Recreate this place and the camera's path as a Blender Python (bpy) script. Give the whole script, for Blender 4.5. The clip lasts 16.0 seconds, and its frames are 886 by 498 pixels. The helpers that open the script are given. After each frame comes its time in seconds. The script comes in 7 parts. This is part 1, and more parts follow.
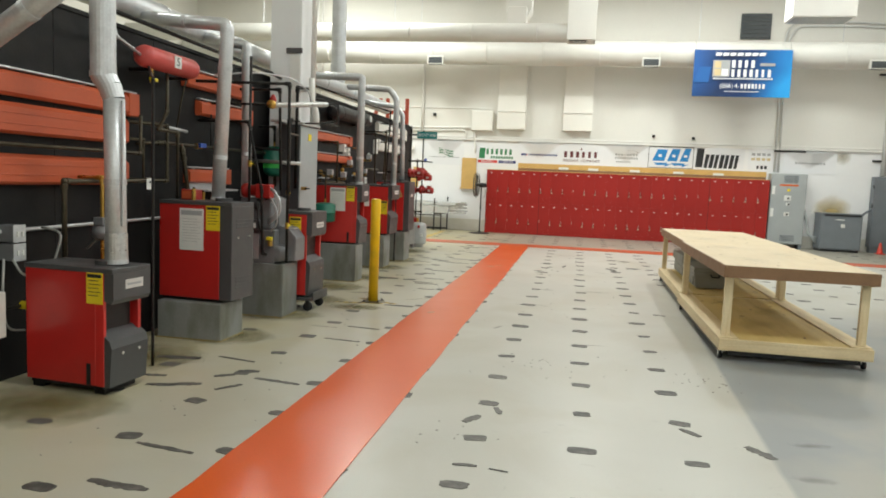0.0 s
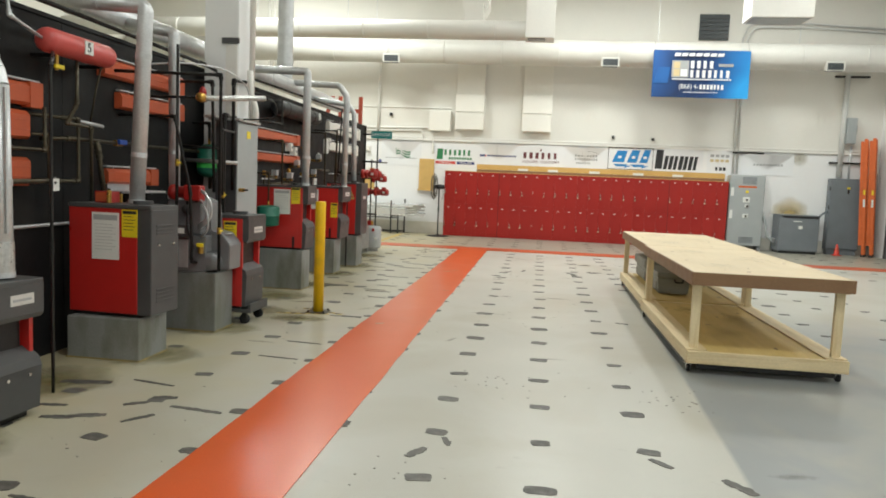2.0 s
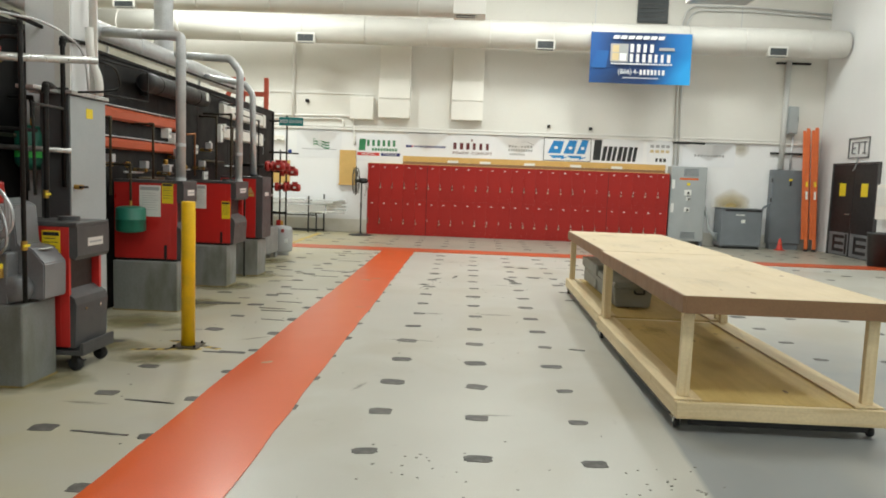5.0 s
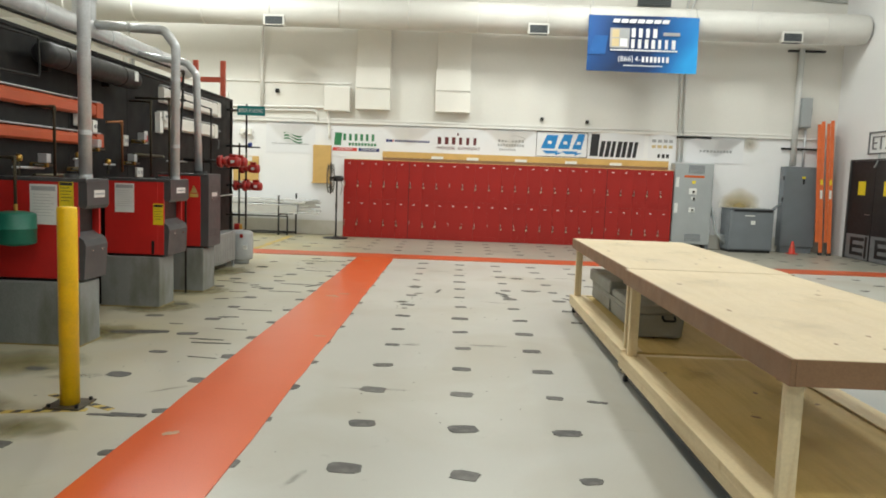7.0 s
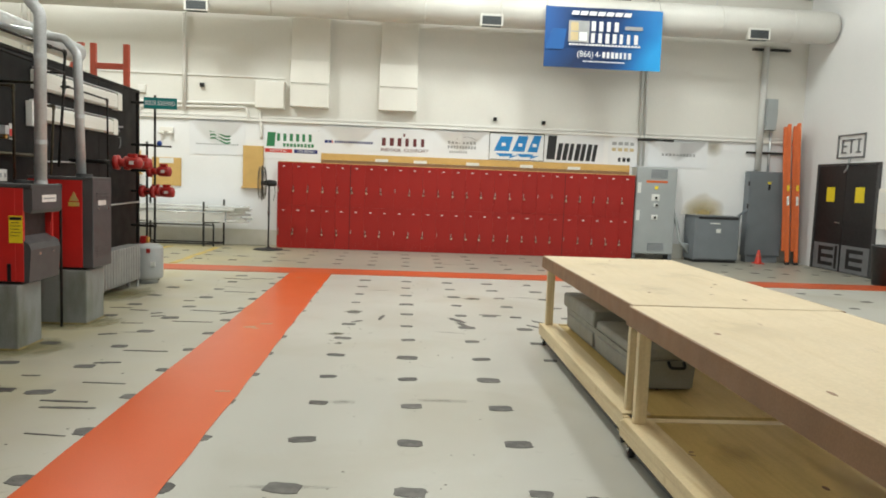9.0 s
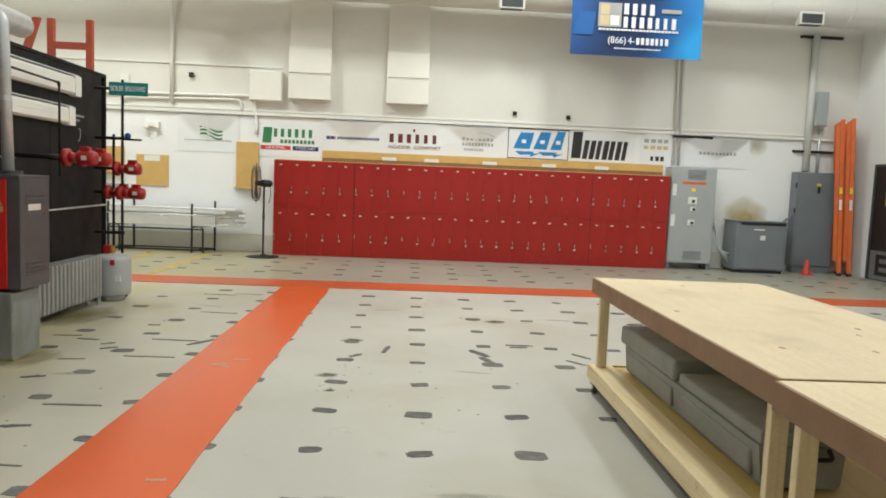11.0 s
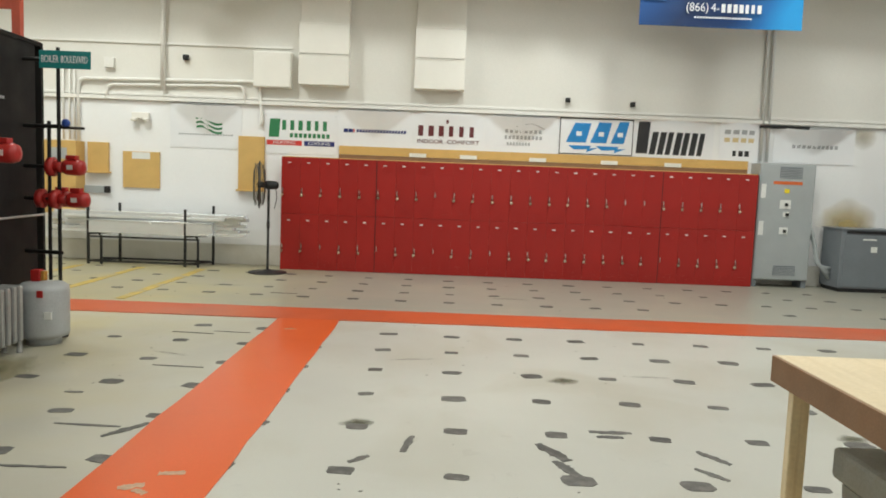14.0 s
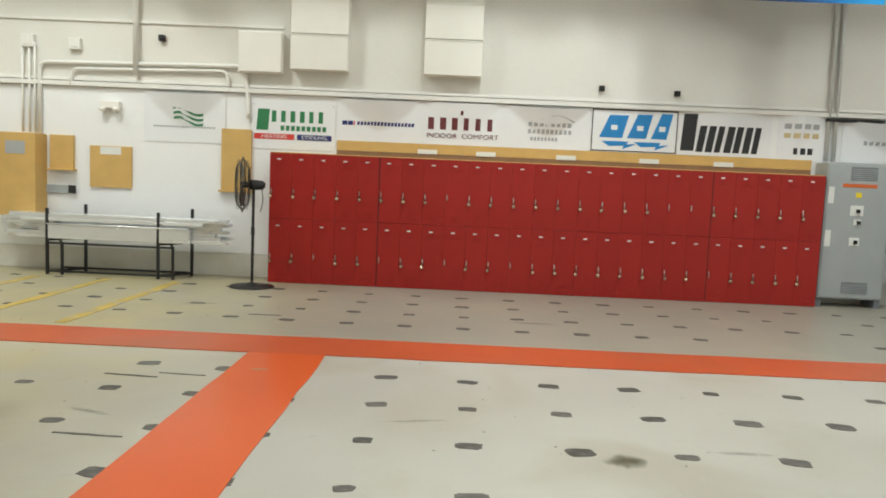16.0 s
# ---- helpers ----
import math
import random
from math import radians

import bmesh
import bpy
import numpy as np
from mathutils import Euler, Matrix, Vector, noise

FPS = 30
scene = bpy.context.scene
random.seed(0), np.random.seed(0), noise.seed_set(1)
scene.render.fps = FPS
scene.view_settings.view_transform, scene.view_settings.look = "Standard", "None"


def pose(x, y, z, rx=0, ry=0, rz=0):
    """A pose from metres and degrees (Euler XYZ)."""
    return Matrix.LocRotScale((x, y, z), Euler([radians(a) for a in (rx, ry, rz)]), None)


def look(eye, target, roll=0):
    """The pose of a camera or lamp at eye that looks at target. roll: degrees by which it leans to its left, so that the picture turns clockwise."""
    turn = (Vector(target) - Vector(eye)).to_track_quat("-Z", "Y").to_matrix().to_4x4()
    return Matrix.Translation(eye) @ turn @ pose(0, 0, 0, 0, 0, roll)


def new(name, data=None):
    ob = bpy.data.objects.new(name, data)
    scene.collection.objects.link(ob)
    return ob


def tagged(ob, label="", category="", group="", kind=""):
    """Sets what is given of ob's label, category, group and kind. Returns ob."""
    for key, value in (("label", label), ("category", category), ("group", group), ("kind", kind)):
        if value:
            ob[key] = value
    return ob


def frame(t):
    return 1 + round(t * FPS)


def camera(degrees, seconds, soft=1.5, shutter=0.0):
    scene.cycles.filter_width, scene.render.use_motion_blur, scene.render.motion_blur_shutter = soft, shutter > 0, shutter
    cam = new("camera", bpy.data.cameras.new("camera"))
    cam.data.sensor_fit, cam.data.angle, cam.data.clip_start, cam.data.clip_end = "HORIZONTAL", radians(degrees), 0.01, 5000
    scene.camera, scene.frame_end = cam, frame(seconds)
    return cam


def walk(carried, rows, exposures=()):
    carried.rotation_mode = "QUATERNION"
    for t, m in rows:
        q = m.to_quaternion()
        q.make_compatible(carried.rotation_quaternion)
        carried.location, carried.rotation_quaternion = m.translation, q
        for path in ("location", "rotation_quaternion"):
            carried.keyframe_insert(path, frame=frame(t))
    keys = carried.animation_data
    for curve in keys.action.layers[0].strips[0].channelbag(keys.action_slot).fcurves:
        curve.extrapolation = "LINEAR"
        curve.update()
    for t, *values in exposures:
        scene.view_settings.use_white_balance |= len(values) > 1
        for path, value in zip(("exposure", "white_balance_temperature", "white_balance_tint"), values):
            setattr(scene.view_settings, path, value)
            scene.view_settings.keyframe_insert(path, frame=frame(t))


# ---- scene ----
cam = camera(63.8, 16.0, soft=1.8)
PATH = [
    (0, (0.029, 0.279, 1.471), (-0.336, 2.236, 1.277), 2.4),
    (0.5, (0.024, 0.284, 1.462), (-0.324, 2.244, 1.272), 2.4),
    (1, (0.03, 0.393, 1.463), (-0.256, 2.363, 1.274), 2.4),
    (1.5, (0.045, 0.592, 1.469), (-0.202, 2.568, 1.282), 2.5),
    (2, (0.048, 0.837, 1.464), (-0.211, 2.812, 1.28), 2.4),
    (2.5, (0.038, 1.095, 1.464), (-0.21, 3.071, 1.275), 2.3),
    (3, (0.037, 1.324, 1.471), (-0.152, 3.306, 1.277), 2.2),
    (3.5, (0.048, 1.607, 1.467), (-0.164, 3.585, 1.267), 2.1),
    (4, (0.032, 1.881, 1.472), (-0.185, 3.859, 1.273), 2.0),
    (4.5, (0.016, 2.186, 1.47), (-0.076, 4.175, 1.276), 2.1),
    (7, (0.023, 4.111, 1.466), (-0.006, 6.1, 1.267), 2.1),
    (7.5, (0.034, 4.495, 1.486), (0.065, 6.485, 1.282), 2.3),
    (8, (0.059, 4.877, 1.479), (0.106, 6.867, 1.285), 2.0),
    (8.5, (0.052, 5.236, 1.47), (0.144, 7.225, 1.284), 2.2),
    (9, (0.033, 5.565, 1.472), (0.152, 7.553, 1.291), 2.2),
    (11.5, (0.016, 7.432, 1.468), (0.108, 9.422, 1.289), 2.4),
    (12, (0.011, 7.799, 1.512), (0.106, 9.788, 1.335), 2.3),
    (12.5, (0.008, 8.161, 1.474), (0.116, 10.151, 1.301), 2.4),
    (13, (-0.006, 8.545, 1.472), (-0.024, 10.537, 1.292), 2.2),
    (13.5, (-0.034, 8.941, 1.456), (-0.069, 10.933, 1.274), 2.3),
    (14, (-0.004, 9.311, 1.484), (0.003, 11.303, 1.301), 2.2),
    (14.5, (-0.011, 9.694, 1.49), (-0.007, 11.687, 1.319), 2.3),
    (15, (-0.004, 10.088, 1.488), (0.019, 12.081, 1.314), 2.3),
    (15.5, (0.031, 10.477, 1.487), (0.026, 12.469, 1.311), 2.5),
    (16, (-0.021, 10.899, 1.463), (-0.047, 12.891, 1.285), 2.5),
]
walk(cam, [(t, look(eye, target, roll)) for t, eye, target, roll in PATH], exposures=((0.0, 0.15), (4.0, 0.07), (11.0, 0.0), (13.0, -0.06), (16.0, -0.14)))

# ---- light ----
scene.view_settings.exposure = 0.0
world = bpy.data.worlds.new("world")
scene.world = world
world.use_nodes = True
world.node_tree.nodes["Background"].inputs[0].default_value = (0.9, 0.95, 1.0, 1)
world.node_tree.nodes["Background"].inputs[1].default_value = 0.01
# Ceiling lamps are out of view; each share is tuned to the brightness below it.
LAMP_Z, LAMP_POWER = 7.0, 93.0
LAMP_PLACES = [(lx, ly, 0.42 if lx > 6 and 5 < ly < 17 else 1.0 if lx > 6 and ly > 17 else 0.85 if lx > 6 else 1.05 if lx < 1 and ly < 5 else 0.22 if lx > 3 and 10 < ly < 17 else 0.65 if lx > 3 and ly < 17 else 1.35 if lx > 3 else 1.6 if ly > 17 else 1.04) for ly in (-3.0, 3.4, 9.4, 14.0, 17.5) for lx in (0.4, 3.2, 6.4)]
# Extra unseen lamps, added to brighten the left back wall and the stripe's gloss.
LAMP_PLACES += [(-8.6, 2.0, 1.0), (-8.6, 9.4, 1.1), (-7.0, 15.5, 2.0), (-5.2, 17.6, 2.15), (-7.2, 18.9, 1.2)]
for lx, ly, share in LAMP_PLACES:
    ld = bpy.data.lights.new("unseen_ceiling_lamp", "AREA")
    ld.shape, ld.size, ld.size_y, ld.energy, ld.color = "RECTANGLE", 0.5, 1.3, LAMP_POWER * share, (0.955, 1.0, 0.95)
    new("unseen_ceiling_lamp", ld).matrix_world = pose(lx, ly, LAMP_Z)


# ---- materials ----
def mat(name, color, rough=0.5, metal=0.0, vary=0.12, scale=6.0, bump=0.15, grain=90.0, rand=0.0, coat=0.0, stain=None, stain_amount=0.0, stain_scale=2.0, stretch=(1, 1, 1), wear=0.08, spec=0.5):
    """Colour with broad and fine variation, roughness wear, fine relief and an optional stain colour in patches."""
    m = bpy.data.materials.new(name)
    m.use_nodes = True
    nt = m.node_tree
    nd, ln = nt.nodes, nt.links
    b = nd["Principled BSDF"]
    tc = nd.new("ShaderNodeTexCoord")
    mp = nd.new("ShaderNodeMapping")
    mp.inputs["Scale"].default_value = stretch
    ln.new(tc.outputs["Object"], mp.inputs["Vector"])

    def noise_at(s, detail=4.0):
        n = nd.new("ShaderNodeTexNoise")
        n.inputs["Scale"].default_value, n.inputs["Detail"].default_value = s, detail
        ln.new(mp.outputs[0], n.inputs["Vector"])
        return n.outputs["Fac"]

    def ramp(fac, lo, hi, a=0.35, z=0.65):
        r = nd.new("ShaderNodeMapRange")
        r.inputs["From Min"].default_value, r.inputs["From Max"].default_value = a, z
        r.inputs["To Min"].default_value, r.inputs["To Max"].default_value = lo, hi
        ln.new(fac, r.inputs["Value"])
        return r.outputs[0]

    big, fine = noise_at(scale), noise_at(grain, 2.0)
    hsv = nd.new("ShaderNodeHueSaturation")
    hsv.inputs["Color"].default_value = (*color, 1)
    mul = nd.new("ShaderNodeMath")
    mul.operation = "MULTIPLY"
    ln.new(ramp(big, 1 - vary, 1 + vary, 0.25, 0.75), mul.inputs[0])
    ln.new(ramp(fine, 1 - vary * 0.5, 1 + vary * 0.5), mul.inputs[1])
    val = mul.outputs[0]
    if rand:
        oi = nd.new("ShaderNodeObjectInfo")
        m2 = nd.new("ShaderNodeMath")
        m2.operation = "MULTIPLY"
        ln.new(val, m2.inputs[0])
        ln.new(ramp(oi.outputs["Random"], 1 - rand, 1 + rand, 0, 1), m2.inputs[1])
        val = m2.outputs[0]
    ln.new(val, hsv.inputs["Value"])
    col = hsv.outputs[0]
    if stain:
        mx = nd.new("ShaderNodeMix")
        mx.data_type = "RGBA"
        ln.new(ramp(noise_at(stain_scale, 6.0), 0, stain_amount, 0.5, 0.72), mx.inputs[0])
        ln.new(col, mx.inputs[6])
        mx.inputs[7].default_value = (*stain, 1)
        col = mx.outputs[2]
    ln.new(col, b.inputs["Base Color"])
    ln.new(ramp(noise_at(scale * 2.3), max(rough - wear, 0.04), min(rough + wear, 1), 0.25, 0.75), b.inputs["Roughness"])
    b.inputs["Metallic"].default_value = metal
    b.inputs["Specular IOR Level"].default_value = spec
    b.inputs["Coat Weight"].default_value = coat
    b.inputs["Coat Roughness"].default_value = 0.12
    if bump:
        bp = nd.new("ShaderNodeBump")
        bp.inputs["Strength"].default_value, bp.inputs["Distance"].default_value = bump, 0.004
        ln.new(fine, bp.inputs["Height"])
        ln.new(bp.outputs[0], b.inputs["Normal"])
    return m


def wood(name, color, dark, axis="y", rough=0.55):
    """Wood with long grain and knots."""
    m = mat(name, color, rough, vary=0.08, scale=1.3, grain=60, bump=0.2)
    nt = m.node_tree
    nd, ln = nt.nodes, nt.links
    b = nd["Principled BSDF"]
    old = b.inputs["Base Color"].links[0].from_socket
    tc = nd.new("ShaderNodeTexCoord")
    mp = nd.new("ShaderNodeMapping")
    mp.inputs["Scale"].default_value = {"y": (14, 0.8, 14), "x": (0.8, 14, 14), "z": (14, 14, 0.8)}[axis]
    ln.new(tc.outputs["Object"], mp.inputs["Vector"])
    n = nd.new("ShaderNodeTexNoise")
    n.inputs["Scale"].default_value, n.inputs["Detail"].default_value, n.inputs["Distortion"].default_value = 1.6, 6, 0.8
    ln.new(mp.outputs[0], n.inputs["Vector"])
    kn = nd.new("ShaderNodeTexVoronoi")
    kn.inputs["Scale"].default_value = 3.2
    ln.new(tc.outputs["Object"], kn.inputs["Vector"])
    kr = nd.new("ShaderNodeMapRange")
    kr.inputs["From Min"].default_value, kr.inputs["From Max"].default_value = 0.0, 0.11
    kr.inputs["To Min"].default_value, kr.inputs["To Max"].default_value = 0.75, 0.0
    ln.new(kn.outputs["Distance"], kr.inputs["Value"])
    rr = nd.new("ShaderNodeMapRange")
    rr.inputs["From Min"].default_value, rr.inputs["From Max"].default_value = 0.45, 0.75
    rr.inputs["To Max"].default_value = 0.55
    ln.new(n.outputs["Fac"], rr.inputs["Value"])
    mxv = nd.new("ShaderNodeMath")
    mxv.operation = "MAXIMUM"
    ln.new(rr.outputs[0], mxv.inputs[0])
    ln.new(kr.outputs[0], mxv.inputs[1])
    mx = nd.new("ShaderNodeMix")
    mx.data_type = "RGBA"
    ln.new(mxv.outputs[0], mx.inputs[0])
    ln.new(old, mx.inputs[6])
    mx.inputs[7].default_value = (*dark, 1)
    ln.new(mx.outputs[2], b.inputs["Base Color"])
    return m


def floor_material():
    """Painted concrete: pale beige-grey, a bluer grey bay with a worn border, scuffs and grime."""
    m = mat("painted_concrete", (0.465, 0.455, 0.408), 0.36, vary=0.08, scale=0.55, grain=150, bump=0.04, coat=0.0, stain=(0.41, 0.40, 0.355), stain_amount=0.4, stain_scale=0.6, wear=0.02)
    nt = m.node_tree
    nd, ln = nt.nodes, nt.links
    b = nd["Principled BSDF"]
    old = b.inputs["Base Color"].links[0].from_socket
    tc = nd.new("ShaderNodeTexCoord")
    sx = nd.new("ShaderNodeSeparateXYZ")
    ln.new(tc.outputs["Object"], sx.inputs[0])
    n = nd.new("ShaderNodeTexNoise")
    n.inputs["Scale"].default_value, n.inputs["Detail"].default_value = 3.0, 6

    ln.new(tc.outputs["Object"], n.inputs["Vector"])

    def math_node(op, a, c):
        q = nd.new("ShaderNodeMath")
        q.operation = op
        for i, v in enumerate((a, c)):
            if isinstance(v, (int, float)):
                q.inputs[i].default_value = v
            else:
                ln.new(v, q.inputs[i])
        return q.outputs[0]

    def edge(v, lo, hi):
        r = nd.new("ShaderNodeMapRange")
        r.inputs["From Min"].default_value, r.inputs["From Max"].default_value = lo, hi
        ln.new(v, r.inputs["Value"])
        return r.outputs[0]

    wob = math_node("MULTIPLY", math_node("SUBTRACT", n.outputs["Fac"], 0.5), 0.035)
    line = math_node("SUBTRACT", sx.outputs["X"], math_node("MULTIPLY", sx.outputs["Y"], 0.04))
    right = edge(math_node("ADD", line, wob), 0.985, 1.02)
    near = edge(math_node("ADD", sx.outputs["Y"], math_node("MULTIPLY", wob, 26.0)), 10.4, 8.4)
    mask = math_node("MULTIPLY", right, near)
    mx = nd.new("ShaderNodeMix")
    mx.data_type = "RGBA"
    ln.new(math_node("MULTIPLY", mask, 0.9), mx.inputs[0])
    ln.new(old, mx.inputs[6])
    mx.inputs[7].default_value = (0.225, 0.24, 0.245, 1)
    # the strip beyond the cross line is darker and warmer
    far = edge(math_node("ADD", sx.outputs["Y"], wob), 17.35, 17.45)
    mx2 = nd.new("ShaderNodeMix")
    mx2.data_type = "RGBA"
    ln.new(math_node("MULTIPLY", far, 0.78), mx2.inputs[0])
    ln.new(mx.outputs[2], mx2.inputs[6])
    mx2.inputs[7].default_value = (0.268, 0.255, 0.203, 1)
    # scuffs and small chips
    v = nd.new("ShaderNodeTexNoise")
    v.inputs["Scale"].default_value, v.inputs["Detail"].default_value, v.inputs["Distortion"].default_value = 7.0, 8, 1.5
    ln.new(tc.outputs["Object"], v.inputs["Vector"])
    chips = edge(v.outputs["Fac"], 0.67, 0.72)
    mx3 = nd.new("ShaderNodeMix")
    mx3.data_type = "RGBA"
    ln.new(math_node("MULTIPLY", chips, 0.15), mx3.inputs[0])
    ln.new(mx2.outputs[2], mx3.inputs[6])
    mx3.inputs[7].default_value = (0.2, 0.19, 0.17, 1)
    # olive traffic dirt between the boilers and the walkway
    d = nd.new("ShaderNodeTexNoise")
    d.inputs["Scale"].default_value, d.inputs["Detail"].default_value = 1.1, 7
    ln.new(tc.outputs["Object"], d.inputs["Vector"])
    dirt = math_node("MULTIPLY", edge(math_node("ADD", sx.outputs["X"], math_node("MULTIPLY", wob, 40.0)), -1.1, -3.2), edge(d.outputs["Fac"], 0.15, 0.7))
    mx4 = nd.new("ShaderNodeMix")
    mx4.data_type = "RGBA"
    ln.new(math_node("MULTIPLY", dirt, 0.85), mx4.inputs[0])
    ln.new(mx3.outputs[2], mx4.inputs[6])
    mx4.inputs[7].default_value = (0.44, 0.375, 0.18, 1)
    # faint grey tyre smears
    e = nd.new("ShaderNodeTexNoise")
    e.inputs["Scale"].default_value, e.inputs["Detail"].default_value, e.inputs["Distortion"].default_value = 0.8, 8, 0.6
    ln.new(tc.outputs["Object"], e.inputs["Vector"])
    mx5 = nd.new("ShaderNodeMix")
    mx5.data_type = "RGBA"
    ln.new(math_node("MULTIPLY", edge(e.outputs["Fac"], 0.48, 0.66), 0.5), mx5.inputs[0])
    ln.new(mx4.outputs[2], mx5.inputs[6])
    mx5.inputs[7].default_value = (0.375, 0.345, 0.27, 1)
    ln.new(mx5.outputs[2], b.inputs["Base Color"])
    return m


M = {}
M["floor"] = floor_material()
M["stripe"] = mat("orange_floor_paint", (0.65, 0.103, 0.018), 0.30, vary=0.05, scale=0.9, grain=120, bump=0.0, wear=0.02, spec=0.16, coat=0.3, stain=(0.56, 0.105, 0.03), stain_amount=0.4, stain_scale=0.9)
M["stripe"].node_tree.nodes["Principled BSDF"].inputs["Coat Roughness"].default_value = 0.2
M["cross_stripe"] = mat("dulled_orange_paint", (0.50, 0.090, 0.030), 0.36, vary=0.08, scale=0.9, grain=120, bump=0.0, wear=0.03, spec=0.2, stain=(0.36, 0.13, 0.07), stain_amount=0.7, stain_scale=0.6)
M["yellow_line"] = mat("yellow_floor_paint", (0.52, 0.37, 0.07), 0.45, vary=0.2, scale=4, stain=(0.34, 0.32, 0.25), stain_amount=1.0, stain_scale=3.5)
M["patch"] = mat("bare_patch", (0.085, 0.08, 0.072), 0.55, vary=0.25, scale=18, grain=200, rand=0.35, bump=0.3, stain=(0.2, 0.19, 0.17), stain_amount=0.5, stain_scale=14)
M["wall"] = mat("white_wall_paint", (0.755, 0.74, 0.69), 0.6, vary=0.04, scale=0.5, grain=70, bump=0.12, stain=(0.70, 0.665, 0.58), stain_amount=0.3, stain_scale=0.5)
M["wall_white"] = mat("fresh_white_paint", (0.83, 0.835, 0.84), 0.55, vary=0.03, scale=0.7, grain=70, bump=0.1)
M["ceiling"] = mat("white_ceiling", (0.8, 0.79, 0.76), 0.7, vary=0.04, scale=0.4, grain=40)
# Darker copy of the duct white, toned down because the lamps overlight the overhead ducts.
M["duct_paint"] = mat("darkened_duct_paint", (0.66, 0.65, 0.61), 0.5, vary=0.06, scale=1.2, grain=60, bump=0.06, stain=(0.55, 0.53, 0.48), stain_amount=0.4, stain_scale=0.8)
M["duct"] = mat("white_painted_duct", (0.80, 0.785, 0.745), 0.42, vary=0.05, scale=1.2, grain=60, bump=0.06)
M["beige"] = mat("beige_painted_duct", (0.79, 0.765, 0.70), 0.5, vary=0.05, scale=1.2)
M["white_box"] = mat("white_sheet_metal", (0.82, 0.80, 0.74), 0.4, vary=0.03, scale=2)
M["black_board"] = mat("black_painted_board", (0.0065, 0.0065, 0.007), 0.6, spec=0.28, vary=0.35, scale=2.2, grain=60, bump=0.15, stain=(0.025, 0.022, 0.018), stain_amount=0.5, stain_scale=2.5)
M["boiler_red"] = mat("red_enamel", (0.52, 0.022, 0.018), 0.35, vary=0.10, scale=3, grain=140, rand=0.1, bump=0.04, coat=0.3, stain=(0.25, 0.015, 0.012), stain_amount=0.4, stain_scale=3)
M["boiler_grey"] = mat("charcoal_enamel", (0.066, 0.066, 0.068), 0.42, vary=0.12, scale=4, grain=150, rand=0.1, bump=0.06)
M["burner_grey"] = mat("grey_hammered_paint", (0.19, 0.195, 0.205), 0.38, vary=0.12, scale=5, grain=120, bump=0.2, metal=0.2)
M["galv"] = mat("galvanised_steel", (0.60, 0.615, 0.63), 0.38, metal=0.5, vary=0.10, scale=9, grain=60, rand=0.08, bump=0.006)
M["foil"] = mat("crinkled_foil", (0.58, 0.58, 0.57), 0.32, metal=0.75, vary=0.12, scale=22, grain=45, bump=0.25)
M["concrete"] = mat("grey_plinth_paint", (0.215, 0.225, 0.215), 0.5, vary=0.16, scale=2.0, grain=110, rand=0.2, bump=0.1, stain=(0.095, 0.092, 0.055), stain_amount=0.85, stain_scale=2.6, stretch=(1.5, 1.5, 0.55))
M["caulk"] = mat("yellowed_sealant", (0.30, 0.22, 0.07), 0.6, vary=0.3, scale=9, grain=80, stain=(0.10, 0.09, 0.05), stain_amount=0.8, stain_scale=5)
M["baseboard"] = mat("terracotta_enamel", (0.50, 0.095, 0.035), 0.38, vary=0.07, scale=3, grain=100, bump=0.05)
M["tank_red"] = mat("salmon_red_paint", (0.58, 0.085, 0.075), 0.4, vary=0.1, scale=4)
M["green"] = mat("green_tank_paint", (0.010, 0.14, 0.092), 0.4, vary=0.12, scale=4)
M["lime"] = mat("lime_label", (0.08, 0.75, 0.14), 0.5, vary=0.05)
M["yellow"] = mat("safety_yellow", (0.86, 0.53, 0.006), 0.42, vary=0.08, scale=5, grain=120, bump=0.08, stain=(0.4, 0.27, 0.03), stain_amount=0.4, stain_scale=6)
M["iron"] = mat("black_iron", (0.02, 0.019, 0.018), 0.5, metal=0.5, vary=0.3, scale=9, grain=90, bump=0.2, rand=0.2)
M["old_pipe"] = mat("tarnished_pipe", (0.085, 0.072, 0.048), 0.45, metal=0.7, vary=0.25, scale=8, rand=0.2)
M["brass"] = mat("brass", (0.55, 0.33, 0.08), 0.32, metal=0.9, vary=0.15, scale=8)
M["copper"] = mat("dull_copper", (0.38, 0.17, 0.08), 0.4, metal=0.9, vary=0.2, scale=8)
M["pump_red"] = mat("red_pump_casting", (0.36, 0.016, 0.013), 0.38, vary=0.15, scale=12, bump=0.25, grain=70)
M["paper"] = mat("paper", (0.74, 0.75, 0.72), 0.6, vary=0.05, scale=9)
M["print_pale"] = mat("faded_print", (0.50, 0.51, 0.50), 0.6, vary=0.05)
M["sticker"] = mat("yellow_label", (0.80, 0.62, 0.02), 0.45, vary=0.05, scale=9)
M["ink"] = mat("dark_ink", (0.02, 0.02, 0.022), 0.5, vary=0.1)
M["locker"] = mat("locker_red", (0.325, 0.017, 0.013), 0.40, vary=0.08, scale=1.6, grain=150, rand=0.05, bump=0.03, stain=(0.30, 0.022, 0.018), stain_amount=0.3, stain_scale=4, spec=0.32)
M["locker_body"] = mat("locker_dark_red", (0.19, 0.010, 0.008), 0.45, vary=0.1, scale=3)
M["chrome"] = mat("worn_chrome", (0.70, 0.69, 0.66), 0.25, metal=0.95, vary=0.15, scale=20, rand=0.2)
M["plate"] = mat("number_plate", (0.75, 0.73, 0.70), 0.4, metal=0.3, vary=0.1, rand=0.2)
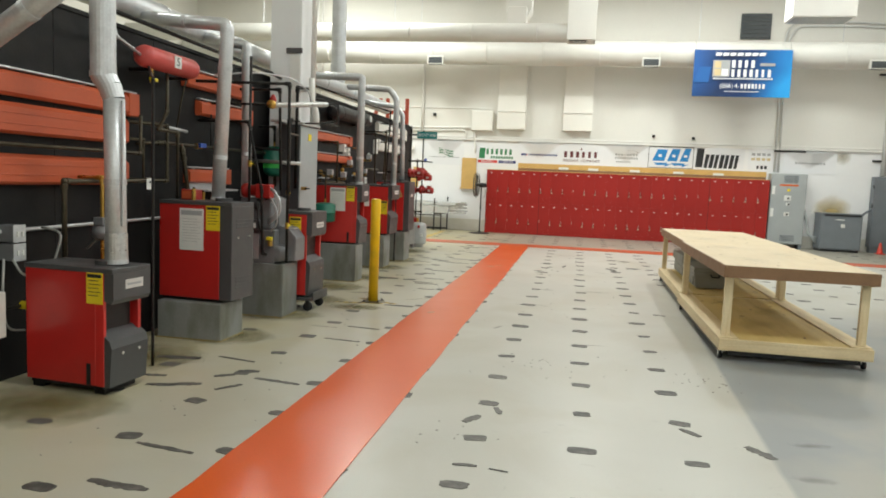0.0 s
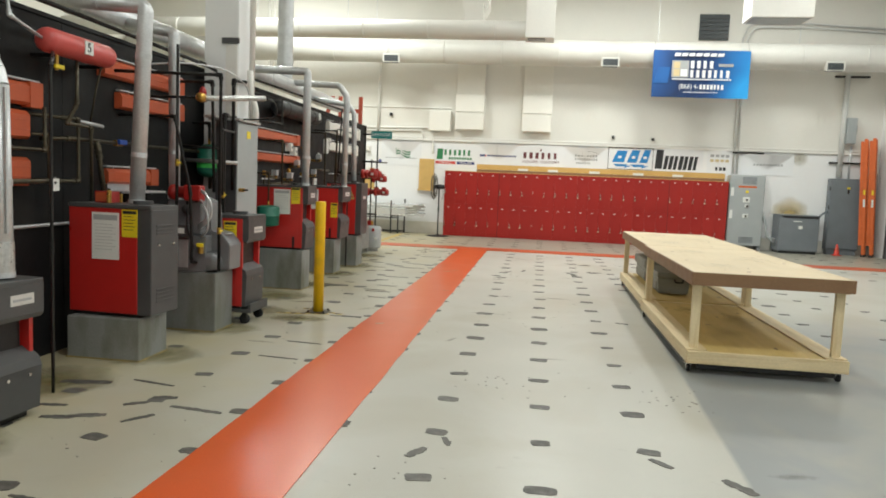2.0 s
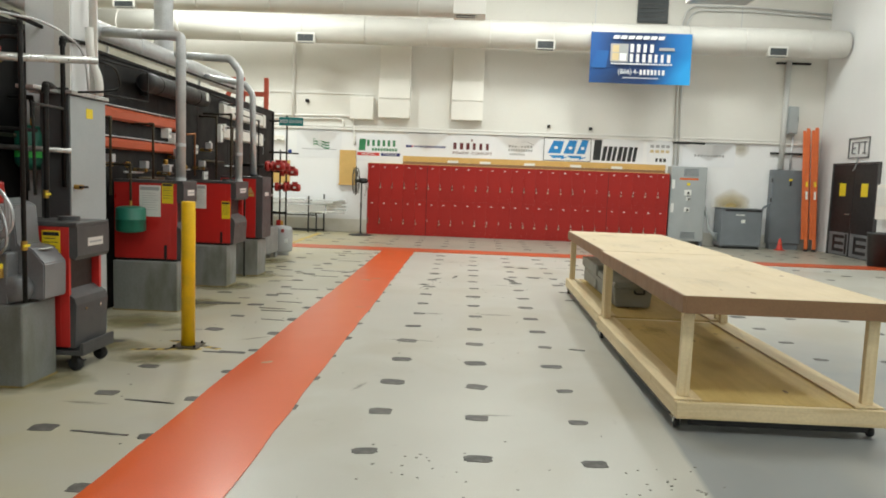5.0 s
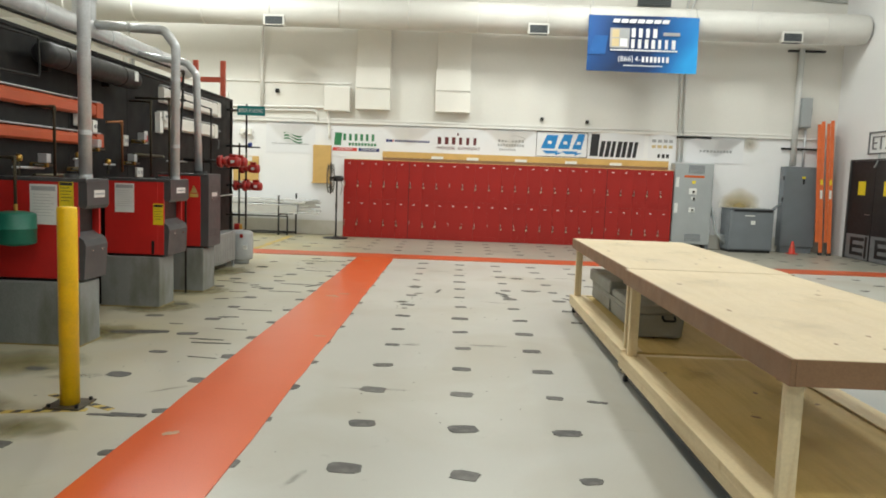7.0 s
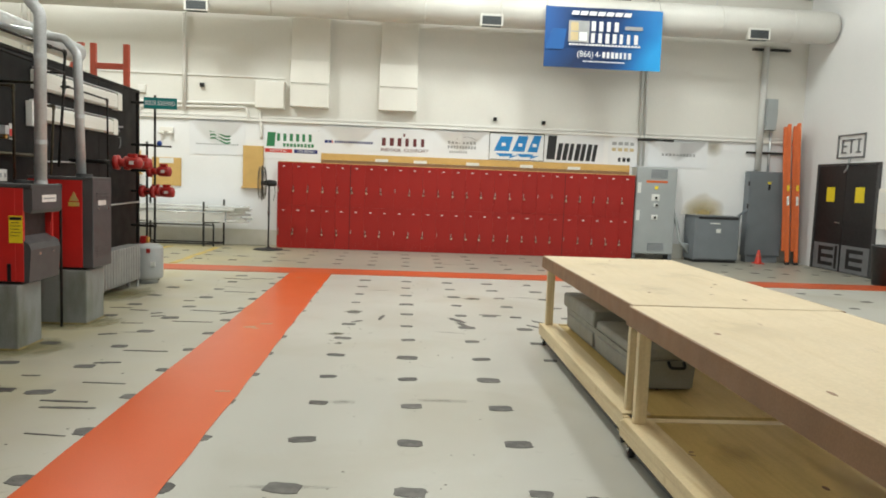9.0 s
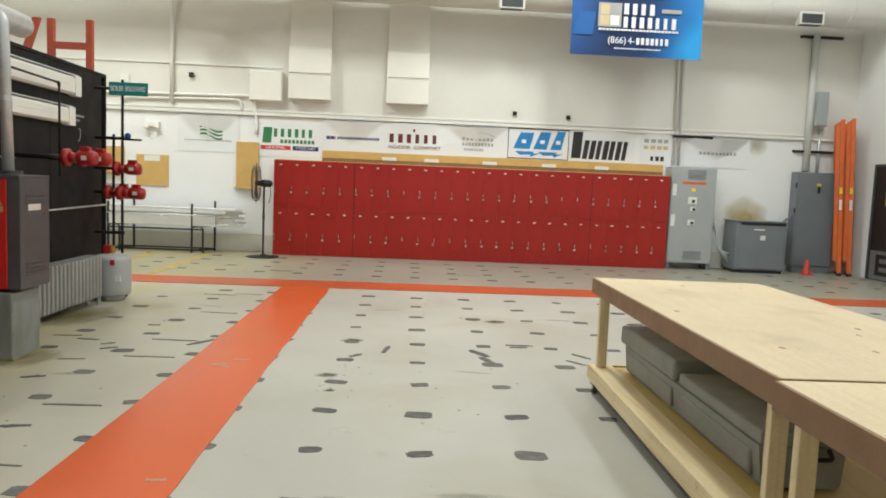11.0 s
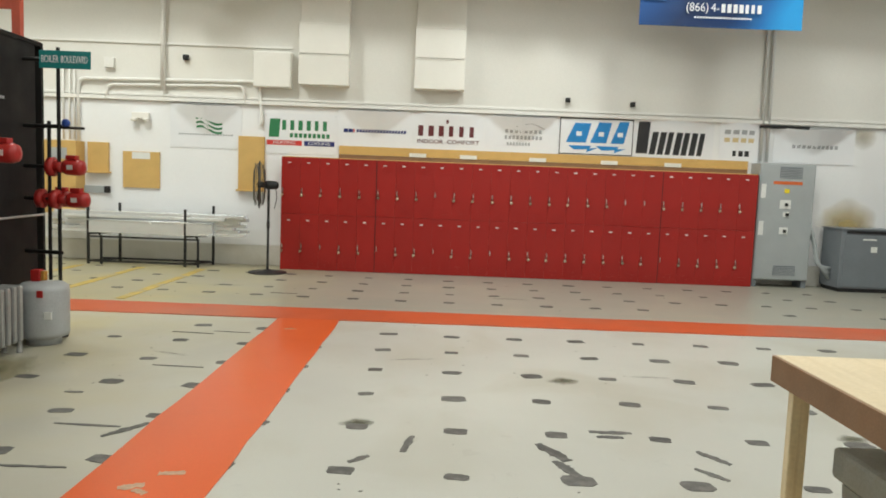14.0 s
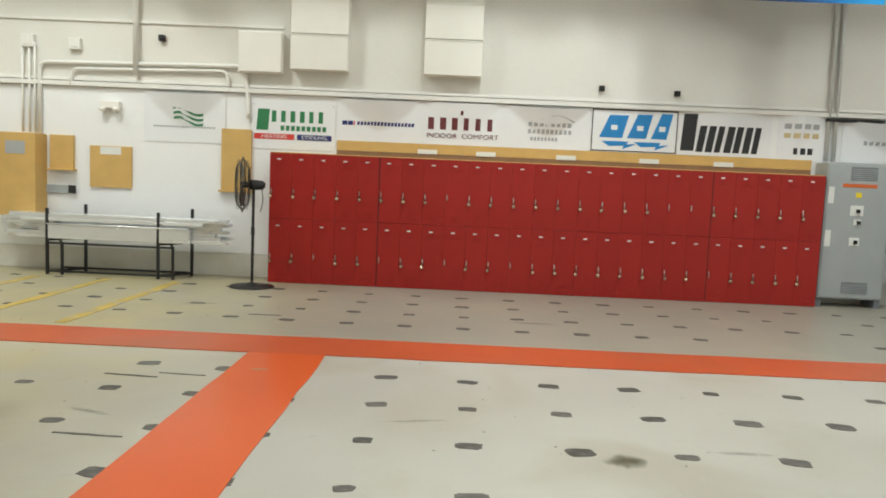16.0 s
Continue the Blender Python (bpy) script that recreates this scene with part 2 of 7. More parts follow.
M["ply"] = wood("birch_plywood", (0.63, 0.515, 0.345), (0.56, 0.44, 0.26))
M["ply_dark"] = wood("stained_plywood", (0.60, 0.43, 0.155), (0.46, 0.30, 0.09))
M["pine_y"] = wood("pine_long", (0.74, 0.60, 0.37), (0.48, 0.31, 0.12))
M["pine_x"] = wood("pine_cross", (0.74, 0.60, 0.37), (0.48, 0.31, 0.12), "x")
M["pine_z"] = wood("pine_post", (0.76, 0.63, 0.40), (0.50, 0.33, 0.14), "z")
M["edge"] = mat("brown_hardboard", (0.235, 0.13, 0.065), 0.55, vary=0.12, scale=5, grain=120)
M["crate"] = mat("grey_polymer", (0.25, 0.25, 0.222), 0.55, vary=0.14, scale=4, grain=110, bump=0.25, stain=(0.23, 0.20, 0.13), stain_amount=0.6, stain_scale=3)
M["rubber"] = mat("black_rubber", (0.015, 0.015, 0.016), 0.7, vary=0.2, scale=10)
M["elec"] = mat("light_grey_enamel", (0.36, 0.385, 0.39), 0.42, vary=0.06, scale=3, bump=0.06)
M["raceway_grey"] = mat("pale_grey_paint", (0.64, 0.645, 0.63), 0.5, vary=0.05, scale=2)
M["elec_dark"] = mat("slate_grey_enamel", (0.175, 0.195, 0.215), 0.42, vary=0.07, scale=3, bump=0.06)
M["alu"] = mat("bright_aluminium", (0.80, 0.80, 0.80), 0.38, metal=0.35, vary=0.05, scale=5, rand=0.1, bump=0.01)
M["stock"] = mat("mill_aluminium", (0.82, 0.85, 0.88), 0.24, metal=0.6, vary=0.06, scale=3, rand=0.12, bump=0.02, stretch=(0.1, 1, 1))
M["black"] = mat("black_paint", (0.012, 0.012, 0.013), 0.45, vary=0.2, scale=8)
M["tan"] = mat("tan_fibreboard", (0.60, 0.385, 0.13), 0.7, vary=0.08, scale=4, grain=120, bump=0.2)
M["vinyl"] = mat("white_vinyl", (0.80, 0.81, 0.83), 0.42, vary=0.03, scale=2)
M["blue_light"] = mat("bright_blue_vinyl", (0.012, 0.11, 0.36), 0.4, vary=0.1, scale=2)
def blue_print():
    """Printed vinyl: navy in the middle running to bright blue at one end and the lower corner."""
    m = mat("navy_to_blue_print", (0.01, 0.05, 0.2), 0.38, vary=0.06, scale=2)
    nd, ln = m.node_tree.nodes, m.node_tree.links
    b = nd["Principled BSDF"]
    tc = nd.new("ShaderNodeTexCoord")
    sep = nd.new("ShaderNodeSeparateXYZ")
    ln.new(tc.outputs["Object"], sep.inputs[0])
    lin = nd.new("ShaderNodeMath")
    lin.operation = "MULTIPLY_ADD"
    ln.new(sep.outputs["Z"], lin.inputs[0])
    lin.inputs[1].default_value = -0.35
    ln.new(sep.outputs["X"], lin.inputs[2])
    n = nd.new("ShaderNodeTexNoise")
    n.inputs["Scale"].default_value, n.inputs["Detail"].default_value = 1.1, 1
    ln.new(tc.outputs["Object"], n.inputs["Vector"])
    add = nd.new("ShaderNodeMath")
    add.operation = "MULTIPLY_ADD"
    ln.new(n.outputs["Fac"], add.inputs[0])
    add.inputs[1].default_value = 0.9
    ln.new(lin.outputs[0], add.inputs[2])
    r = nd.new("ShaderNodeValToRGB")
    stops = ((0.0, (0.010, 0.09, 0.32)), (0.3, (0.006, 0.026, 0.095)), (0.62, (0.007, 0.04, 0.15)), (0.85, (0.010, 0.17, 0.50)), (1.0, (0.02, 0.33, 0.75)))
    for k, (at_, col) in enumerate(stops):
        el = r.color_ramp.elements[k] if k < 2 else r.color_ramp.elements.new(at_)
        el.position, el.color = at_, (*col, 1)
    mr = nd.new("ShaderNodeMapRange")
    mr.inputs["From Min"].default_value, mr.inputs["From Max"].default_value = -1.0, 1.4
    ln.new(add.outputs[0], mr.inputs["Value"])
    ln.new(mr.outputs[0], r.inputs[0])
    ln.new(r.outputs[0], b.inputs["Base Color"])
    return m


M["blue"] = blue_print()
M["logo_blue"] = mat("logo_blue", (0.012, 0.22, 0.55), 0.45, vary=0.06)
M["logo_green"] = mat("logo_green", (0.03, 0.20, 0.08), 0.45, vary=0.06)
M["logo_red"] = mat("logo_red", (0.62, 0.05, 0.04), 0.45, vary=0.06)
M["logo_navy"] = mat("logo_navy", (0.02, 0.03, 0.16), 0.45, vary=0.06)
M["logo_grey"] = mat("logo_grey", (0.38, 0.39, 0.40), 0.45, vary=0.06)
M["maroon"] = mat("logo_maroon", (0.13, 0.025, 0.03), 0.45, vary=0.06)
M["sand"] = mat("logo_sand", (0.62, 0.50, 0.28), 0.45, vary=0.06)
M["teal"] = mat("street_sign_green", (0.0, 0.20, 0.20), 0.35, vary=0.05)
M["ladder"] = mat("orange_fibreglass", (0.66, 0.135, 0.03), 0.42, vary=0.1, scale=5)
M["cone"] = mat("traffic_orange", (0.60, 0.045, 0.025), 0.5, vary=0.1)
M["frame_red"] = mat("red_oxide_steel", (0.50, 0.085, 0.045), 0.5, vary=0.12, scale=5)
M["rad"] = mat("silver_radiator_paint", (0.36, 0.36, 0.35), 0.40, metal=0.45, vary=0.12, scale=6, grain=90, bump=0.2)
M["tank_grey"] = mat("dirty_grey_tank", (0.40, 0.415, 0.42), 0.45, vary=0.12, scale=4, stain=(0.25, 0.23, 0.2), stain_amount=0.5)
M["blue_valve"] = mat("blue_handle", (0.02, 0.07, 0.35), 0.45, vary=0.1)
M["wire"] = mat("grey_cable", (0.36, 0.36, 0.34), 0.5, vary=0.08)
M["dark_glass"] = mat("dark_louvre", (0.05, 0.06, 0.065), 0.4, vary=0.2, scale=4)
M["bin"] = mat("dark_plastic", (0.03, 0.033, 0.036), 0.5, vary=0.1)


def soft_stain(name, color, strength, sx, sz, plane="xz", rough_edge=0.7, fineness=7.0):
    """A soft-edged stain: fades out from its middle, broken up by noise."""
    m = bpy.data.materials.new(name)
    m.use_nodes = True
    nd, ln = m.node_tree.nodes, m.node_tree.links
    b = nd["Principled BSDF"]
    b.inputs["Base Color"].default_value = (*color, 1)
    b.inputs["Roughness"].default_value = 0.7
    tc = nd.new("ShaderNodeTexCoord")
    mp = nd.new("ShaderNodeMapping")
    mp.inputs["Scale"].default_value = (1 / sx, 0 if plane == "xz" else 1 / sz, 1 / sz if plane == "xz" else 0)
    ln.new(tc.outputs["Object"], mp.inputs["Vector"])
    le = nd.new("ShaderNodeVectorMath")
    le.operation = "LENGTH"
    ln.new(mp.outputs[0], le.inputs[0])
    n = nd.new("ShaderNodeTexNoise")
    n.inputs["Scale"].default_value, n.inputs["Detail"].default_value = fineness, 4
    ln.new(tc.outputs["Object"], n.inputs["Vector"])
    ad = nd.new("ShaderNodeMath")
    ad.operation = "MULTIPLY_ADD"
    ln.new(n.outputs["Fac"], ad.inputs[0])
    ad.inputs[1].default_value = rough_edge
    ln.new(le.outputs["Value"], ad.inputs[2])
    r = nd.new("ShaderNodeMapRange")
    r.inputs["From Min"].default_value, r.inputs["From Max"].default_value = rough_edge * 0.4, 0.95 + rough_edge * 0.35
    r.inputs["To Min"].default_value, r.inputs["To Max"].default_value = strength, 0.0
    ln.new(ad.outputs[0], r.inputs["Value"])
    ln.new(r.outputs[0], b.inputs["Alpha"])
    return m


# ---- building blocks ----
def thing(name, at, label, category, group="", kind="", turn=0.0):
    ob = new(name)
    ob.empty_display_size = 0.1
    ob.matrix_world = pose(*at, 0, 0, turn)
    return tagged(ob, label, category, group, kind)


def part(name, bm, material, parent=None, label=""):
    me = bpy.data.meshes.new(name)
    bm.normal_update()
    bm.to_mesh(me)
    bm.free()
    me.materials.append(M[material] if isinstance(material, str) else material)
    ob = new(name, me)
    if parent:
        ob.parent = parent
    if label:
        ob["label"] = label
    return ob


def solid(name, bm, material, label, category, group="", kind=""):
    """A thing that is one plain mesh."""
    return tagged(part(name, bm, material), label, category, group, kind)


def box(bm, x0, x1, y0, y1, z0, z1, r=0.0):
    res = bmesh.ops.create_cube(bm, size=1.0, matrix=Matrix.Translation(((x0 + x1) / 2, (y0 + y1) / 2, (z0 + z1) / 2)) @ Matrix.Diagonal((abs(x1 - x0), abs(y1 - y0), abs(z1 - z0), 1)))
    if r > 0:
        es = {e for v in res["verts"] for e in v.link_edges}
        bmesh.ops.bevel(bm, geom=list(es), offset=min(r, abs(x1 - x0) * 0.45, abs(y1 - y0) * 0.45, abs(z1 - z0) * 0.45), segments=2, affect="EDGES", profile=0.5)
    return bm


def boxed(*a, r=0.004):
    return box(bmesh.new(), *a, r=r)


def turned(bm, p0, p1, r0, r1=None, seg=20, cap=True):
    """A cylinder or cone from p0 to p1."""
    p0, p1 = Vector(p0), Vector(p1)
    d = p1 - p0
    m = Matrix.Translation((p0 + p1) / 2) @ d.to_track_quat("Z", "Y").to_matrix().to_4x4()
    bmesh.ops.create_cone(bm, cap_ends=cap, segments=seg, radius1=r0, radius2=r0 if r1 is None else r1, depth=d.length, matrix=m)
    return bm


def lathe(bm, profile, at=(0, 0, 0), axis="z", seg=24):
    """Turns (radius, height) pairs round an axis."""
    rings = []
    for r, h in profile:
        ring = []
        for i in range(seg):
            a = 2 * math.pi * i / seg
            u, v = max(r, 0.0005) * math.cos(a), max(r, 0.0005) * math.sin(a)
            p = {"z": (u, v, h), "x": (h, u, v), "y": (v, h, u)}[axis]
            ring.append(bm.verts.new(Vector(p) + Vector(at)))
        rings.append(ring)
    for a, c in zip(rings, rings[1:]):
        for i in range(seg):
            f = bm.faces.new((a[i], a[(i + 1) % seg], c[(i + 1) % seg], c[i]))
            f.smooth = True
    bm.faces.new(rings[0][::-1])
    bm.faces.new(rings[-1])
    return bm


def rounded_path(pts, radius):
    pts = [Vector(p) for p in pts]
    out = [pts[0]]
    for a, c, e in zip(pts, pts[1:], pts[2:]):
        u, v = (a - c), (e - c)
        k = min(radius, u.length * 0.45, v.length * 0.45)
        s, t = c + u.normalized() * k, c + v.normalized() * k
        for i in range(6):
            w = i / 5
            out.append(s * (1 - w) ** 2 + c * 2 * w * (1 - w) + t * w * w)
    out.append(pts[-1])
    return out


def tube(bm, pts, r, bend=0.05, seg=10):
    """A pipe along a line with rounded bends."""
    path = rounded_path(pts, bend) if len(pts) > 2 else [Vector(p) for p in pts]
    rings, up = [], None
    for i, p in enumerate(path):
        d = (path[min(i + 1, len(path) - 1)] - path[max(i - 1, 0)]).normalized()
        if up is None:
            up = d.orthogonal().normalized()
        up = (up - d * up.dot(d)).normalized()
        side = d.cross(up)
        rings.append([bm.verts.new(p + (up * math.cos(2 * math.pi * k / seg) + side * math.sin(2 * math.pi * k / seg)) * r) for k in range(seg)])
    for a, c in zip(rings, rings[1:]):
        for k in range(seg):
            f = bm.faces.new((a[k], a[(k + 1) % seg], c[(k + 1) % seg], c[k]))
            f.smooth = True
    bm.faces.new(rings[0][::-1])
    bm.faces.new(rings[-1])
    return bm


def prism(bm, outline, axis, lo, hi):
    """Pushes a closed outline along an axis; the outline's two numbers are the other two axes in order."""
    def at(p, h):
        return {"x": (h, p[0], p[1]), "y": (p[0], h, p[1]), "z": (p[0], p[1], h)}[axis]
    a = [bm.verts.new(at(p, lo)) for p in outline]
    c = [bm.verts.new(at(p, hi)) for p in outline]
    n = len(a)
    for i in range(n):
        bm.faces.new((a[i], a[(i + 1) % n], c[(i + 1) % n], c[i]))
    bm.faces.new(a[::-1])
    bm.faces.new(c)
    bmesh.ops.recalc_face_normals(bm, faces=bm.faces)
    return bm


def lettering(name, text, size, material, parent, at, turn=(90, 0, 0), width=None, depth=0.002):
    cu = bpy.data.curves.new(name, "FONT")
    cu.body, cu.size, cu.extrude, cu.align_x, cu.align_y = text, size, depth, "CENTER", "CENTER"
    tmp = bpy.data.objects.new(name, cu)
    scene.collection.objects.link(tmp)
    bpy.context.view_layer.update()
    me = bpy.data.meshes.new_from_object(tmp)
    bpy.data.objects.remove(tmp)
    me.name = name
    if width and me.vertices:
        xs = [v.co.x for v in me.vertices]
        k = width / max(max(xs) - min(xs), 0.001)
        me.transform(Matrix.Diagonal((k, 1, 1, 1)))
    me.materials.clear()
    me.materials.append(M[material])
    ob = new(name, me)
    ob.parent = parent
    ob.matrix_local = pose(*at, *turn)
    return ob


# ---- structure ----
WX0, WX1, WY0, WY1, CEIL = -12.0, 8.95, -6.0, 21.25, 7.3
floor = solid("floor", box(bmesh.new(), WX0 - 0.3, WX1 + 0.3, WY0 - 0.3, WY1 + 0.3, -0.2, 0), "floor", "pale beige-grey painted concrete floor, worn and patched", "floor", kind="structure")
solid("ceiling", box(bmesh.new(), WX0 - 0.3, WX1 + 0.3, WY0 - 0.3, WY1 + 0.3, CEIL, CEIL + 0.2), "ceiling", "plain white ceiling of a high workshop hall", "ceiling", kind="structure")
solid("wall_north", box(bmesh.new(), WX0, WX1, WY1, WY1 + 0.3, 0, CEIL), "wall", "cream painted wall with faint stains", "wall", kind="structure")
solid("wall_south", box(bmesh.new(), WX0, WX1, WY0 - 0.3, WY0, 0, CEIL), "wall", "plain cream painted wall", "wall", kind="structure")
solid("wall_east", box(bmesh.new(), WX1, WX1 + 0.3, WY0 - 0.3, WY1 + 0.3, 0, CEIL), "wall_white", "white painted side wall", "wall", kind="structure")
solid("wall_west", box(bmesh.new(), WX0 - 0.3, WX0, WY0 - 0.3, WY1 + 0.3, 0, CEIL), "wall", "plain cream painted wall", "wall", kind="structure")
# brighter lower panel on the far wall, left of the lockers
solid("trim_lower_wall_panel", box(bmesh.new(), -11.9, 8.9, WY1 - 0.012, WY1 - 0.001, 0.34, 2.65), "wall_white", "bright white repainted lower part of the wall", "wall panel", kind="structure")
# Thin band that carries the slightly darker cream tone at the wall's foot.
solid("baseboard", box(bmesh.new(), -11.9, 8.9, WY1 - 0.02, WY1 - 0.001, 0.004, 0.33), mat("wall_foot_tone", (0.66, 0.64, 0.58), 0.55, vary=0.1, scale=2, stain=(0.5, 0.47, 0.38), stain_amount=0.6, stain_scale=2), "off-white band, darker than the wall, along its foot", "skirting", kind="structure")
# ledge and raceways along the far wall
bm = bmesh.new()
box(bm, -11.9, 8.9, WY1 - 0.07, WY1 - 0.001, 2.66, 2.72, 0.006)
box(bm, -11.9, 8.9, WY1 - 0.035, WY1 - 0.001, 2.74, 2.78, 0.004)
solid("trim_wall_raceway", bm, "duct", "cream painted raceway along the wall", "raceway", kind="structure")
solid("trim_wall_ledge", box(bmesh.new(), -11.9, -2.55, WY1 - 0.03, WY1 - 0.001, 3.58, 3.62), "duct", "thin cream ledge line on the wall", "ledge", kind="structure")


def worn_strip(x0, x1, y0, y1, z, along, step=0.35, jitter=0.008, seed=1):
    """A thin coat of paint with slightly uneven edges."""
    rng = random.Random(seed)
    bm = bmesh.new()
    lo, hi = (y0, y1) if along == "y" else (x0, x1)
    n = max(2, int((hi - lo) / step))
    out = []
    for i in range(n + 1):
        s = lo + (hi - lo) * i / n
        out.append((x0 + rng.uniform(-jitter, jitter), s) if along == "y" else (s, y0 + rng.uniform(-jitter, jitter)))
    for i in range(n, -1, -1):
        s = lo + (hi - lo) * i / n
        out.append((x1 + rng.uniform(-jitter, jitter), s) if along == "y" else (s, y1 + rng.uniform(-jitter, jitter)))
    a = [bm.verts.new((*p, z)) for p in out]
    c = [bm.verts.new((*p, 0.0)) for p in out]
    k = len(a)
    for i in range(n):
        bm.faces.new((a[i], a[i + 1], a[k - 2 - i], a[k - 1 - i]))
    for i in range(k):
        bm.faces.new((a[i], c[i], c[(i + 1) % k], a[(i + 1) % k]))
    bmesh.ops.recalc_face_normals(bm, faces=bm.faces)
    return bm


solid("trim_walkway_stripe", worn_strip(-1.685, -1.04, WY0 + 0.02, 16.74, 0.006, "y", seed=3), "stripe", "glossy orange painted walkway stripe on the floor", "floor stripe", kind="structure")
solid("trim_cross_stripe", worn_strip(-9.0, 8.6, 16.73, 17.39, 0.0065, "x", seed=4), "cross_stripe", "orange painted cross stripe on the floor", "floor stripe", kind="structure")
for k, (xa, xb, ya, yb) in enumerate(((-3.79, -3.67, 17.55, 20.4), (-4.74, -4.62, 17.55, 20.4), (-5.7, -5.58, 17.55, 20.4))):
    solid("trim_bay_line", worn_strip(xa, xb, ya, yb, 0.005, "y", jitter=0.012, seed=10 + k), "yellow_line", "worn yellow painted bay line", "floor line", kind="structure")

# ---- overhead ducts ----
def round_duct(name, x0, x1, y, z, r, label, vents, step=1.52):
    d = thing(name, (0, y, z), label, "duct", "overhead ducts")
    bm = bmesh.new()
    lathe(bm, [(r * 0.2, x0), (r, x0 + 0.001), (r, x1 - 0.12), (r * 0.93, x1 - 0.03), (r * 0.6, x1)], axis="x", seg=40)
    part("duct_body", bm, "duct_paint", d)
    s = x0 + step
    while s < x1 - 0.4:
        part("seam_band", lathe(bmesh.new(), [(r + 0.001, s - 0.02), (r + 0.006, s - 0.016), (r + 0.006, s + 0.016), (r + 0.001, s + 0.02)], axis="x", seg=40), "duct_paint", d)
        s += step
    for vx in vents:
        v = part("vent_collar", boxed(vx - 0.23, vx + 0.23, -r * 0.92, -r * 0.45, -r * 1.12, -r * 0.42, r=0.01), "duct_paint", d)
        part("vent_grille", boxed(vx - 0.19, vx + 0.19, -r * 0.93, -r * 0.925, -r * 1.05, -r * 0.55, r=0.001), "dark_glass", v, "dark grey grille")
        for j in range(5):
            zz = -r * 1.02 + j * r * 0.11
            part("grille_blade", boxed(vx - 0.19, vx + 0.19, -r * 0.95, -r * 0.925, zz, zz + 0.006, r=0.0), "boiler_grey", v)
        part("vent_under", boxed(vx - 0.19, vx + 0.19, -r * 0.9, -r * 0.47, -r * 1.13, -r * 1.121, r=0.0), "dark_glass", v)
    return d


far_duct = round_duct("far_wall_duct", -11.8, 8.93, 20.35, 5.03, 0.33, "large round white painted duct along the far wall", (-9.6, -4.1, 1.7, 7.2))
near_duct = round_duct("hall_duct", -11.8, 0.1, 17.45, 4.98, 0.215, "round white painted duct crossing the hall", (-7.2, -0.2))
for hx in (-8.0, -4.6, 2.9, 6.4):
    part("hanger_rod", turned(bmesh.new(), (hx, 0, 0.32), (hx, 0, CEIL - 5.03), 0.008, seg=8), "galv", far_duct)
for hx in (-8.0, -4.6):
    part("hanger_rod", turned(bmesh.new(), (hx, 0, 0.2), (hx, 0, CEIL - 4.98), 0.008, seg=8), "galv", near_duct)
bm = bmesh.new()
box(bm, -0.45, 0.2, -0.28, 0.3, -0.2, CEIL - 4.98, 0.01)
part("riser", bm, "duct", near_duct)
bm = bmesh.new()
prism(bm, [(-1.95, CEIL - 4.98), (-1.33, CEIL - 4.98), (-1.33, 0.62), (-1.42, 0.45), (-1.86, 0.45), (-1.95, 0.62)], "y", 0.3, 0.85)
part("riser", bm, "duct", near_duct)
part("branch", boxed(-1.86, -1.42, -0.05, 0.5, 0.15, 0.6, r=0.01), "duct", near_duct)

# vertical shafts on the far wall with white louvre boxes
def wall_shaft(x0, x1):
    s = thing("wall_shaft", ((x0 + x1) / 2, WY1, 3.0), "beige painted wall shaft ending in two white boxes", "duct", "wall shafts")
    h = (x1 - x0) / 2
    part("shaft", boxed(-h + 0.01, h - 0.01, -0.13, -0.002, 0.985, 2.3, r=0.006), "beige", s)
    for z0, z1 in ((0.0, 0.485), (0.495, 0.985)):
        c = part("white_cover", boxed(-h, h, -0.22, -0.004, z0, z1, r=0.008), "white_box", s)
        part("cover_lip", boxed(-h - 0.008, h + 0.008, -0.23, -0.18, z1 - 0.02, z1 - 0.002, r=0.003), "white_box", c)
    return s


wall_shaft(-2.41, -1.60)
wall_shaft(-0.53, 0.28)
j = thing("wall_cabinet", (-2.85, WY1, 2.935), "square white wall cabinet with a plain door", "cabinet")
part("body", boxed(-0.31, 0.31, -0.16, -0.004, 0, 0.575, r=0.008), "white_box", j)
part("door", boxed(-0.295, 0.295, -0.176, -0.162, 0.015, 0.56, r=0.005), "white_box", j)

# high window and hanging unit
w = tagged(part("window_1", boxed(4.09, 4.86, WY1 - 0.05, WY1 - 0.002, 5.6, 6.28, r=0.006), "dark_glass"), "small dark louvred opening high on the wall", "window", kind="structure")
for k in range(6):
    part("louvre_blade", boxed(4.13, 4.82, WY1 - 0.075, WY1 - 0.052, 5.64 + k * 0.105, 5.655 + k * 0.105, r=0.0), "boiler_grey", w)
u = thing("hanging_unit", (5.12, 18.0, 5.39), "pale grey sheet-metal unit hanging from the ceiling", "unit heater")
part("casing", boxed(-0.66, 0.66, -0.35, 0.35, 0, 0.62, r=0.015), "duct", u)
for sx in (-0.6, 0.6):
    for sy in (-0.28, 0.28):
        part("hanger_rod", turned(bmesh.new(), (sx, sy, 0.6), (sx, sy, CEIL - 5.39), 0.008, seg=8), "galv", u)
part("bottom_panel", boxed(-0.6, 0.6, -0.3, 0.3, -0.008, 0.0, r=0.003), "elec", u)


